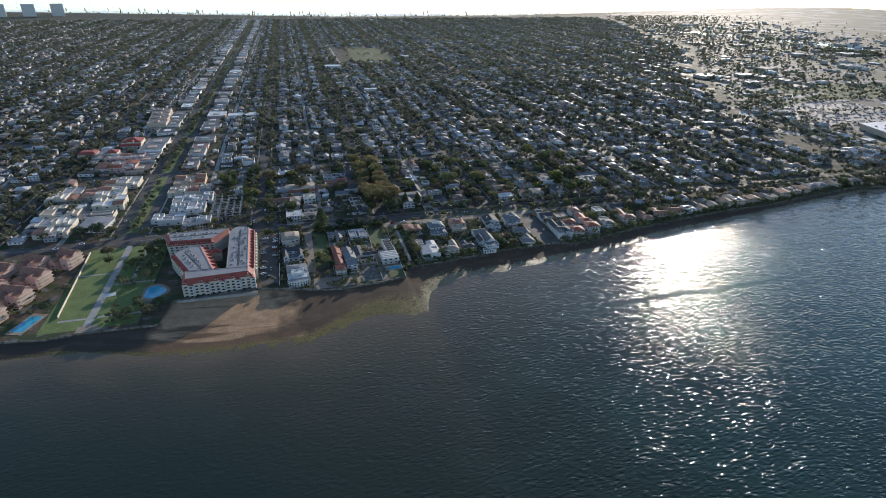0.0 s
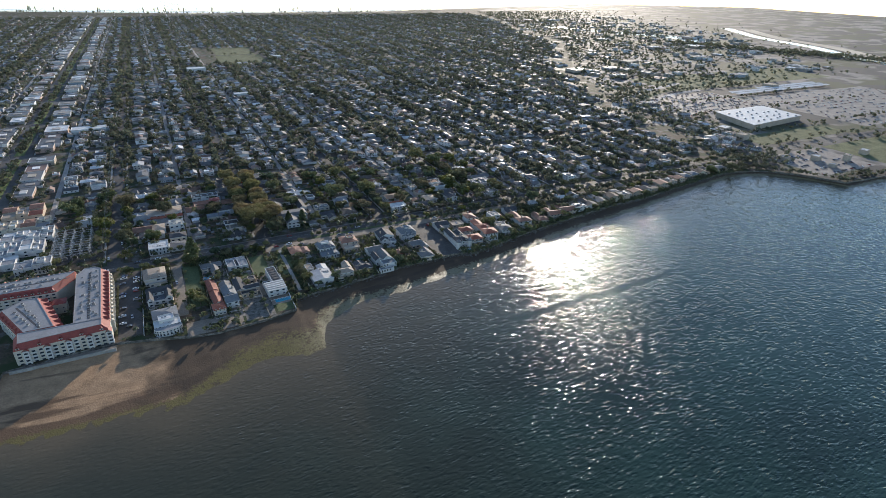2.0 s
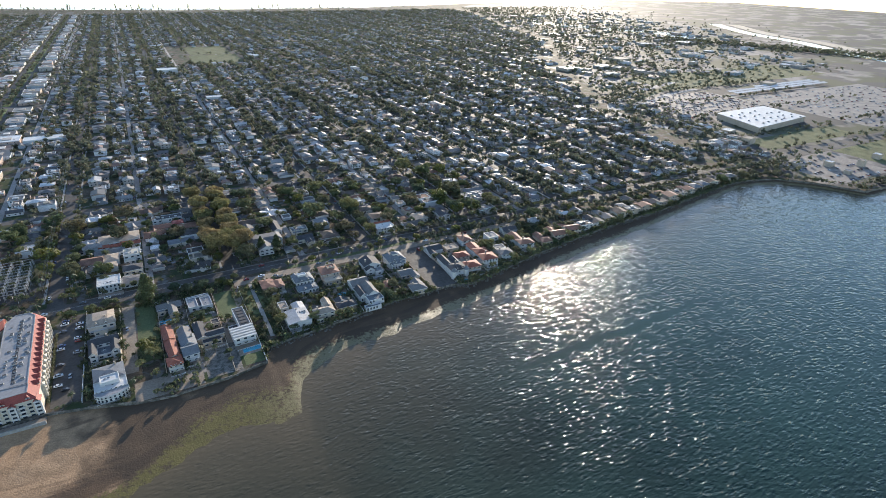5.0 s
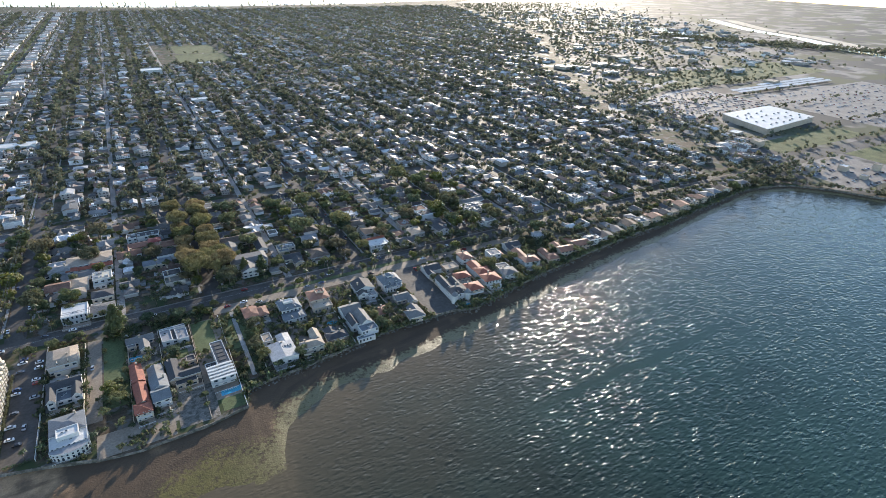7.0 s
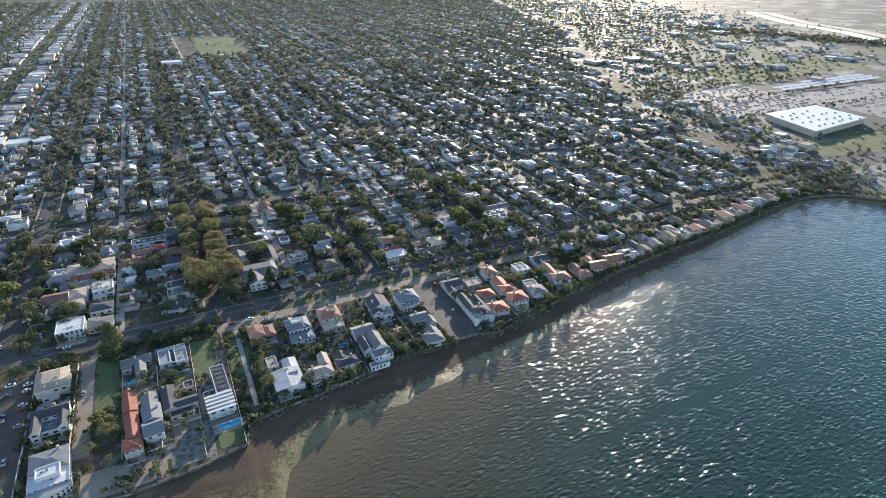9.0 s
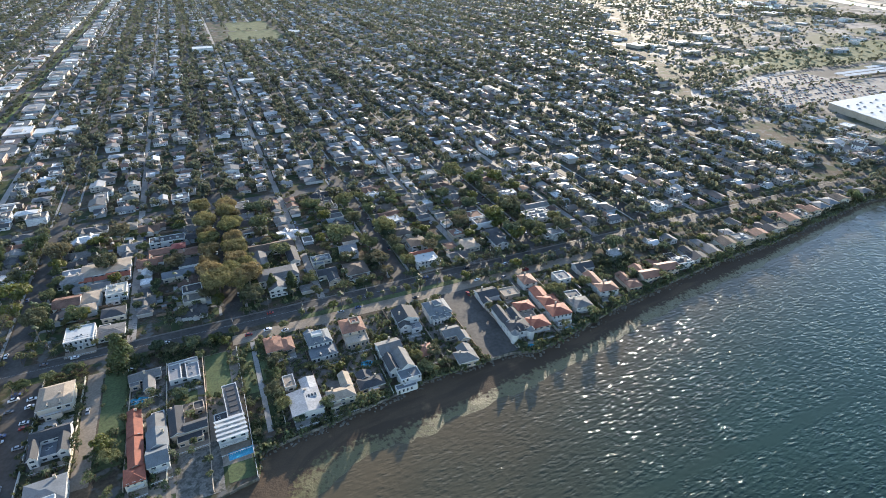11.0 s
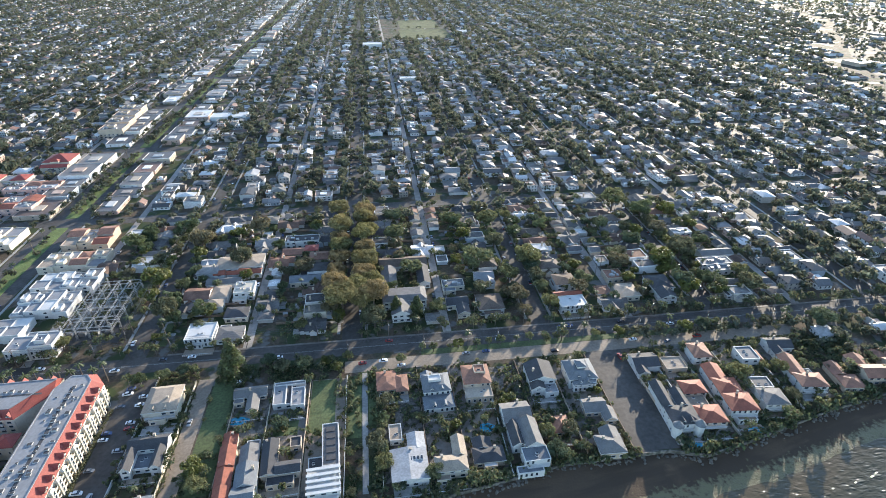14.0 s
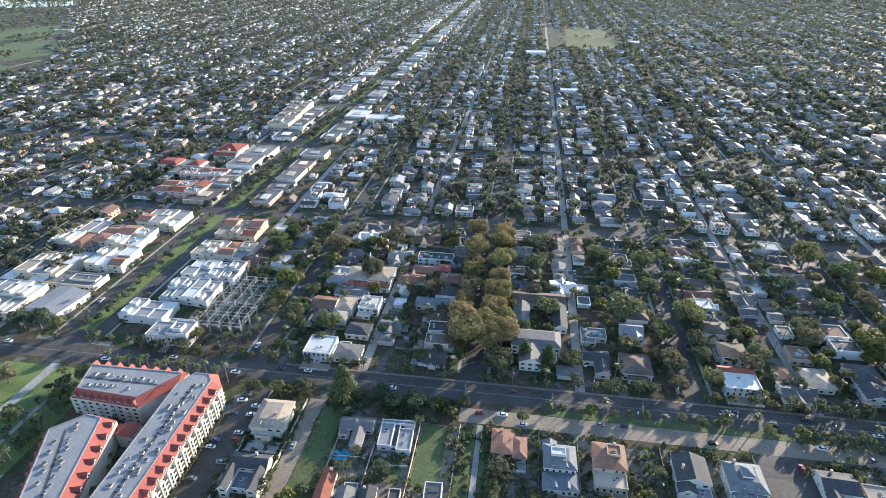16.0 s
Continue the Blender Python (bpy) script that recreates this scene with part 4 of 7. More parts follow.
def villa(x, y, label, vols, wall=M_WHITE, roof=M_GREYSHINGLE, turn=0.0, win="wide", gap=3.6, chim=None, name="house", group="", sides=True, near=True, cross=(), trim=False):
    """A house of several joined volumes: (x0, x1, y0, y1, z0, height, roof kind, rise[, roof material])."""
    h = thing(name, pose(x, y, 0, 0, 0, turn), label, "house", group)
    for v in vols:
        x0, x1, y0, y1, z0, hh, kind, rise = v[:8]
        if x or y:
            FOOT.append((x + x0, x + x1, y + y0, y + y1))
        rm = v[8] if len(v) > 8 else roof
        s = Shape(wall)
        s.box(x0, x1, y0, y1, z0 - 0.3 if z0 == 0 else z0, z0 + hh, wall)
        r = Shape(rm)
        top = z0 + hh
        edge, th = (M_WHITE, 0.42) if (near or trim) and rm not in (M_TILE, M_TILE_BROWN, M_REDROOF) else (None, 0.22)
        if kind in ("x", "y"):
            r.gable(x0, x1, y0, y1, top, rise, rm, kind, 0.5, th, trim=edge)
            if kind == "x":
                for a in (x0, x1):
                    s.face([(a, y0, top), (a, y1, top), (a, (y0 + y1) / 2, top + rise)], wall)
            else:
                for a in (y0, y1):
                    s.face([(x0, a, top), (x1, a, top), ((x0 + x1) / 2, a, top + rise)], wall)
        elif kind == "hip":
            r.hip(x0, x1, y0, y1, top, rise, rm, 0.5, th, trim=edge)
        elif kind == "cut":
            r.hip(x0, x1, y0, y1, top, rise, rm, 0.5, th, trim=edge, flat=min(x1 - x0, y1 - y0) * 0.28)
        else:
            r.flat(x0, x1, y0, y1, top + 0.02, rm, 0.45, 0.3, wall)
        if kind != "flat" and near and hh > 2.2:
            s.box(x0 - 0.16, x1 + 0.16, y0 - 0.16, y1 + 0.16, top - 0.38, top - 0.1, M_WHITE)      # white cornice
        if v is vols[0]:
            for c0, c1, d0, d1, ct, cr, ck in cross:           # smaller gables that grow out of the main volume
                s.box(c0, c1, d0, d1, -0.3, ct, wall)
                r.gable(c0, c1, d0, d1, ct, cr, rm, ck, 0.4, 0.2, wall)
        part("wall", s, h)
        part("roof", r, h)
        if hh > 2.2:
            for z in [] if not win else [z0 + 0.9] if hh < 5 else [z0 + 0.9, z0 + 3.9]:
                facade(h, win, x0, y0, x1, y0, z, gap, 0.1, near)
                if sides:
                    facade(h, "small", x1, y0, x1, y1, z, gap * 1.6, 0.3, near)
                    facade(h, "small", x0, y1, x0, y0, z, gap * 1.6, 0.3, near)
        if not near and kind == "flat" and x1 - x0 > 12:
            for q in range(7):
                ru = Shape(M_STEEL)
                px, py, pw = RNG.uniform(x0 + 1, x1 - 4), RNG.uniform(y0 + 1, y1 - 3), RNG.uniform(1.2, 2.8)
                ru.box(px, px + pw, py, py + 1.6, top + 0.03, top + RNG.uniform(0.8, 1.6), M_STEEL)
                part("roof_unit", ru, h)
        if near and (x or y) and name == "house":
            if kind in ("hip", "cut", "x") and x1 - x0 > 6.5 and hh > 3 and any(w in label for w in ("dormer", "tiered", "cream two", "mansion")):
                for q in range(1 if x1 - x0 < 10 else 2):
                    dx = x0 + (x1 - x0) * ((q + 1) / (2 if x1 - x0 < 10 else 3)) + RV.uniform(-0.6, 0.6)
                    dm, dz = Shape(M_WHITE, rm, M_GLASS), top - 0.1
                    dm.box(dx - 0.9, dx + 0.9, y0 + 0.5, y0 + 3.0, dz, dz + 1.5, M_WHITE)
                    dm.gable(dx - 0.9, dx + 0.9, y0 + 0.5, y0 + 3.4, dz + 1.5, 0.8, rm, "y", 0.25, 0.12, M_WHITE)
                    dm.box(dx - 0.6, dx + 0.6, y0 + 0.44, y0 + 0.5, dz + 0.45, dz + 1.4, M_GLASS)
                    part("dormer", dm, h)
            if v is vols[0]:
                low = min(w[2] for w in vols)
                room = y + low - line_y(LAND, x) - 1.0
                if room > 2.0:
                    room = min(room, RV.uniform(4, 7))
                    wx0, wx1 = min(w[0] for w in vols), max(w[1] for w in vols)
                    tr = Shape(RV.choice([M_PAVING, M_CONCRETE, M_TANROOF]))
                    tr.box(wx0, wx1, low - room, low - 0.01, -0.1, 0.22, tr.mats[0])
                    part("terrace", tr, h)
                    rl = Shape(M_WHITE)
                    for q in range(int((wx1 - wx0) / 1.2)):
                        rl.box(wx0 + 0.1 + q * 1.2, wx0 + 0.28 + q * 1.2, low - room + 0.05, low - room + 0.22, 0.22, 1.15, M_WHITE)
                    rl.box(wx0, wx1, low - room + 0.02, low - room + 0.26, 1.15, 1.3, M_WHITE, True)
                    part("balustrade", rl, h)
                if not chim and kind != "flat":
                    chimney(h, x0 + (x1 - x0) * RV.uniform(0.2, 0.8), y1 - 1.2, 2.5, top + rise + 0.7)
        if near and (x or y):
            if kind == "flat" and (x1 - x0) > 5 and (y1 - y0) > 5:
                for q in range(2):
                    sk = Shape(M_WHITE, M_GLASS)
                    px, py = x0 + (x1 - x0) * RNG.uniform(0.2, 0.75), y0 + (y1 - y0) * RNG.uniform(0.2, 0.75)
                    sk.box(px, px + 1.4, py, py + 0.9, top + 0.03, top + 0.4, M_WHITE)
                    sk.box(px + 0.1, px + 1.3, py + 0.1, py + 0.8, top + 0.4, top + 0.46, M_GLASS)
                    part("skylight", sk, h)
            if hh > 5 and (x1 - x0) > 6 and y0 < -8:
                bl = Shape(M_WHITE)
                bl.box(x0 + 0.8, x1 - 0.8, y0 - 1.7, y0, 2.9, 3.05, M_WHITE, True)
                for q in range(int((x1 - x0 - 1.6) / 0.9)):
                    bl.box(x0 + 0.85 + q * 0.9, x0 + 0.95 + q * 0.9, y0 - 1.68, y0 - 1.6, 3.05, 3.95, M_WHITE)
                bl.box(x0 + 0.8, x1 - 0.8, y0 - 1.7, y0 - 1.58, 3.95, 4.03, M_WHITE, True)
                part("balcony", bl, h)
    if chim:
        chimney(h, chim[0], chim[1], 2.5, chim[2])
    v = vols[0]
    part("door", DOOR, h, at=pose((v[0] + v[1]) / 2 + 1.9, v[3], 0.02, 0, 0, 180))
    return h


# the shore houses, each with its own plan
villa(-153, -47, "cream two-storey house with a hipped tan roof", [(-8, 8, -9, 9, 0, 6.0, "cut", 2.6), (-5, 3, -12, -9, 0, 3.0, "flat", 0)], M_CREAM, M_TANROOF, 2, chim=(3, -2, 9.5))
villa(-151, -81, "white house with a dark U-shaped roof and terrace", [(-8.5, 8.5, 2, 9.5, 0, 5.6, "x", 2.2), (4, 8.5, -9.5, 2, 0, 5.6, "y", 2.0), (-8.5, -4.5, -9.5, 2, 0, 5.6, "y", 2.0), (-4.5, 4, -7, 2, 0, 3.0, "flat", 0, M_BLUEROOF)], M_WHITE, M_DARKROOF, 2)
h = villa(-148, -119, "white shore house with a rounded front and pale roof terrace", [(-8, 8, -1, 13, 0, 5.6, "hip", 2.0), (-8.5, 8.5, -11, -1, 0, 5.2, "flat", 0, M_WHITE), (-5, 5, -6, 1, 5.2, 2.2, "flat", 0, M_WHITE)], M_WHITE, M_BLUEROOF, 4, "tall", 2.4)
s = Shape(M_WHITE, M_GREYROOF)
arc = [(9.0 * math.sin(radians(a)), -11 - 5.5 * math.cos(radians(a))) for a in range(-90, 91, 15)]
s.prism(arc, 0, 5.2, M_WHITE, M_GREYROOF)
part("bow_front", s, h)
for k in range(1, len(arc)):
    (ax0, ay0), (ax1, ay1) = arc[k - 1], arc[k]
    for z in (0.7, 3.2):
        add_window(h, "tall" if z < 3 else "small", (ax0 + ax1) / 2, (ay0 + ay1) / 2, z, math.degrees(math.atan2(ay1 - ay0, ax1 - ax0)))
villa(-110, -50, "low house with grey-brown gabled roofs and a pool terrace", [(-8, 8, 2, 9, 0, 3.2, "x", 1.8), (-1, 4.5, -8, 2, 0, 3.2, "y", 1.8), (-8, -3, -2, 2, 0, 3.0, "flat", 0)], M_BEIGE, M_GREYSHINGLE, 3, chim=(0, 5, 6.5))
villa(-113, -97, "long narrow house with stepped orange tile roofs", [(-3, 3, 15, 24, 0, 4.0, "y", 1.2), (-3.2, 3.4, 4, 15, 0, 5.0, "y", 1.3), (-3.4, 3.2, -8, 4, 0, 4.6, "y", 1.3), (-3, 3, -17, -8, 0, 5.6, "y", 1.3), (-5, 3.4, -26, -17, 0, 5.2, "hip", 1.6)], M_CREAM, M_TILE, 4, "tall", 2.6)
villa(-103, -98, "grey house with steep gables and a blue-grey roof", [(-4, 4, 4, 16, 0, 4.0, "y", 2.0), (-4.5, 4.5, -8, 4, 0, 5.6, "y", 2.4, M_BLUEROOF), (-5, 4, -19, -8, 0, 5.6, "x", 2.6, M_BLUEROOF), (-2, 4, 16, 20, 0, 3.0, "flat", 0)], M_WHITE, M_GREYSHINGLE, 4, chim=(3, 0, 9))
villa(-90, -49, "white flat-roofed modern house with a row of roof lights", [(-8, -1.6, -7, 7, 0, 3.6, "flat", 0), (1.2, 8, -9, 4, 0, 3.6, "flat", 0), (-1.6, 1.2, -7, 7, 0, 3.0, "flat", 0, M_DARKROOF), (-8, 8, 7, 9.5, 0, 3.2, "flat", 0)], M_WHITE, M_GREYROOF, 3)
villa(-89, -90, "U-shaped house with a dark low roof and pale parapets", [(-8.5, -2, -10, 10, 0, 4.6, "y", 1.2), (-2, 8.5, -10, -4, 0, 4.6, "x", 1.2), (3.5, 8.5, 5, 11, 0, 3.6, "flat", 0), (-6, 6, -15, -10, 0, 3.2, "flat", 0, M_DARKROOF)], M_BEIGE, M_DARKROOF, 3)
h = villa(-69, -94, "long white modern house with stepped flat roofs and louvres", [(-1, 6.5, -6, 19, 0, 6.0, "flat", 0, M_GREYSHINGLE), (-7.5, 6.5, -19, -6, 0, 5.6, "flat", 0, M_WHITE), (-7.5, -1, -4, 2, 0, 3.2, "flat", 0, M_DARKROOF)], M_WHITE, M_GREYROOF, 3)
for k in range(5):
    s = Shape(M_WHITE)
    s.box(-8, 7, -20 + k * 3.0, -18.6 + k * 3.0, 6.1 + 0.12 * k, 6.5 + 0.12 * k, M_WHITE, True)
    part("louvre", s, h)
for k in range(5):
    s = Shape(M_DARKROOF)
    s.box(0.6, 5, -3 + k * 4.2, 0 + k * 4.2, 6.1, 6.5, M_DARKROOF)
    part("solar_panel", s, h)
villa(-13, -56, "blue-grey tiered house with white decks and railings", [(-7, 7, -4, 9, 0, 6.0, "cut", 2.2), (-7.5, 7.5, -13, -4, 0, 3.4, "hip", 1.6), (-4, 2.5, 1, 5, 8.0, 1.3, "flat", 0, M_WHITE), (-7, -1, 9, 13, 0, 4.0, "y", 1.6)], M_WHITE, M_BLUEROOF, 1, "tall", 2.4)
villa(-36, -46, "low brown-tiled house with a flat terrace roof", [(-8, 2, -6, 8, 0, 3.0, "hip", 1.2), (2, 8, -8, 4, 0, 3.0, "hip", 1.2)], M_BEIGE, M_TILE_BROWN, 1)
h = villa(-31, -93, "white shore house with pale low roofs and skylights", [(-8, 8, -18, -1, 0, 4.6, "y", 1.1), (0.5, 8, -1, 8, 0, 4.4, "y", 0.9), (-8, -2, 6, 16, 0, 3.4, "flat", 0, M_TANROOF)], M_WHITE, M_PALEROOF, 1)
for k in range(4):
    s = Shape(M_WHITE, M_GLASS)
    s.box(-38 + 7.2 + k * 1.7, -38 + 8.4 + k * 1.7, -101.5, -99.3, 4.6, 5.95, M_WHITE)
    s.box(-38 + 7.3 + k * 1.7, -38 + 8.3 + k * 1.7, -101.4, -99.4, 5.95, 6.0, M_GLASS)
    part("skylight", s, h, at=pose(31, 93, 0))
villa(9, -54, "pale pink stucco house with a roof terrace and turret", [(-7, 7, -3, 11, 0, 6.4, "hip", 1.8), (-7, 7, -11, -3, 0, 4.0, "flat", 0, M_BEIGE), (-1, 5, 3, 9, 6.4, 2.0, "flat", 0)], M_BEIGE, M_TILE_BROWN, -1, "tall", 2.6)
villa(-12, -101, "beige house with a tan L-shaped hipped roof", [(-7, 7, -8, 0, 0, 5.2, "hip", 2.2), (2, 7.5, 0, 11, 0, 5.0, "y", 1.8), (-7, -1, -11, -8, 0, 3.0, "flat", 0)], M_CREAM, M_TANROOF, 0)
villa(6, -99, "dark low house with four white roof lights", [(-7, 7, -6, 2, 0, 3.4, "hip", 1.8), (-6, 2, 2, 8, 0, 3.2, "y", 1.5), (-3, 3, -8.5, -6, 0, 3.0, "flat", 0, M_WHITE)], M_BEIGE, M_DARKROOF, 0)
villa(25, -93, "large grey house with long gables and glass shore front", [(-7.5, 6, 8, 20, 0, 6.0, "x", 2.6), (-1, 7, -8, 8, 0, 6.2, "y", 2.8), (-7, -1, -6, 8, 0, 5.2, "y", 2.0, M_DARKROOF), (-4, 8, -16, -8, 0, 5.6, "flat", 0, M_BLUEROOF), (-8, 4, -20, -16, 0, 3.0, "flat", 0, M_BLUEROOF)], M_WHITE, M_GREYSHINGLE, 1, "tall", 2.4)
villa(44, -55, "house with dark crossed gables and white chimneys", [(-7, 7, -4, 10, 0, 6.0, "y", 2.8), (-7, 0, -9, -4, 0, 5.0, "y", 2.0), (0, 7, -11, -4, 0, 3.4, "flat", 0, M_GREYROOF)], M_WHITE, M_DARKROOF, -1, chim=(-4, 2, 9.6))
villa(66, -55, "white house with a grey mansard and many dormers", [(-7.5, 7.5, -6, 9, 0, 6.2, "cut", 3.0), (-6, 6, -9, -6, 0, 5.0, "hip", 1.6), (-2.2, 2.2, -1, 4, 6.2, 4.0, "hip", 1.6)], M_WHITE, M_BLUEROOF, -1, "tall", 2.4)
villa(67, -79, "grey-roofed coach house with small gables", [(-7, 4, -3, 6, 0, 3.6, "x", 2.0), (1, 7, -9, -1, 0, 3.4, "y", 2.0)], M_BEIGE, M_GREYSHINGLE, -2)
villa(64, -102, "grey cottage with pyramid gables near the seawall", [(-6, 6, -6, 4, 0, 4.0, "hip", 2.8), (-2, 6, 2, 9, 0, 3.6, "y", 2.2)], M_BEIGE, M_GREYSHINGLE, -2, chim=(-3, 1, 7.5))
villa(45, -87, "small brown garden house among trees", [(-4, 4, -5, 5, 0, 3.0, "hip", 1.6)], M_BEIGE, M_TILE_BROWN, 0)
h = villa(106, -84, "white mansion with dark roofs and two shore turrets", [(-7, 7, -14, -2, 0, 6.0, "hip", 2.6), (-7, -1, -2, 16, 0, 5.4, "y", 2.0), (1, 7, -2, 10, 0, 5.4, "y", 2.0), (-1, 1, -2, 4, 0, 3.2, "flat", 0)], M_WHITE, M_DARKROOF, -3, "tall", 2.4)
for tx in (-5.5, 5.5):
    s, r = Shape(M_WHITE), Shape(M_BLUEROOF)
    s.prism([(tx + 2.4 * math.cos(radians(a)), -15 + 2.4 * math.sin(radians(a))) for a in range(0, 360, 36)], 0, 7.2, M_WHITE)
    part("turret", s, h)
    r.tube([(tx, -15, 7.0), (tx, -15, 10.0)], [2.8, 0.05], M_BLUEROOF, 12)
    part("turret_roof", r, h)
villa(120, -84, "beige villa with wide orange tile hipped roofs", [(-6, 7, -14, -3, 0, 5.6, "hip", 2.0), (-6, 4, -3, 6, 0, 4.0, "flat", 0, M_PAVING), (-6, 6, 6, 15, 0, 5.6, "hip", 2.0)], M_BEIGE, M_TILE, -4)
villa(140, -78, "white villa with stepped terracotta roofs and terraces", [(-7, 7, -15, -3, 0, 6.0, "hip", 2.0), (-7, 5, -3, 8, 0, 6.0, "hip", 2.0), (-7, 2, 8, 20, 0, 5.2, "y", 1.6), (-5, 5, -19, -15, 0, 3.0, "flat", 0, M_PAVING)], M_WHITE, M_TILE, -5, "tall", 2.6)
villa(159, -82, "pale house with grey hipped roofs and a terrace", [(-6, 6, -9, 2, 0, 5.2, "hip", 2.0), (-5, 5, 4, 12, 0, 4.6, "flat", 0)], M_WHITE, M_GREYSHINGLE, -6)
villa(165, -53, "white two-storey house with a stair roof terrace", [(-5, 5, -5, 6, 0, 6.2, "flat", 0), (5, 9, -4, 6, 0, 3.2, "hip", 1.6, M_TILE_BROWN)], M_WHITE, M_BLUEROOF, -4)
villa(187, -72, "white villa with brown tile roofs and an arched porch", [(-7, 7, -10, 0, 0, 5.8, "hip", 2.0), (-7, 1, 0, 16, 0, 5.0, "y", 1.6), (1, 6, 0, 6, 0, 3.4, "flat", 0, M_PAVING)], M_WHITE, M_TILE_BROWN, -8)
villa(106, -50, "dark-roofed house with white parapets by the lane", [(-7, 7, -4, 7, 0, 4.0, "x", 2.0), (-7, -1, -9, -4, 0, 3.6, "y", 1.6)], M_WHITE, M_DARKROOF, -2)
villa(122, -52, "low brown flat-roofed garage house", [(-6, 6, -5, 5, 0, 3.2, "flat", 0)], M_BEIGE, M_TANROOF, -3)
villa(140, -46, "house with a red tile roof and dark terraces", [(-5, 5, -6, 6, 0, 5.6, "hip", 1.8)], M_WHITE, M_TILE_BROWN, -4)
villa(190, -46, "house with dark crossed gables by the lane", [(-7, 7, -3, 6, 0, 4.2, "x", 2.2), (-6, 0, -8, -3, 0, 4.0, "y", 2.0)], M_WHITE, M_DARKROOF, -6)
villa(-148, 9, "white flat-roofed two-storey house by the street corner", [(-8, 8, -8, 8, 0, 6.0, "flat", 0, M_WHITE), (-6, 2, -9.5, -8, 0, 3.0, "flat", 0, M_WHITE), (5, 9, -6, 2, 0, 4.6, "flat", 0, M_WHITE)], M_WHITE, M_WHITE, 0, "tall", 2.6)
villa(84, 13, "white stucco house with red tile edges and balcony", [(-9, 9, -8, 4, 0, 5.6, "flat", 0, M_WHITE), (-9, 9, 4, 10, 0, 5.2, "x", 1.4, M_TILE)], M_WHITE, M_TILE, 0, "tall", 2.6)

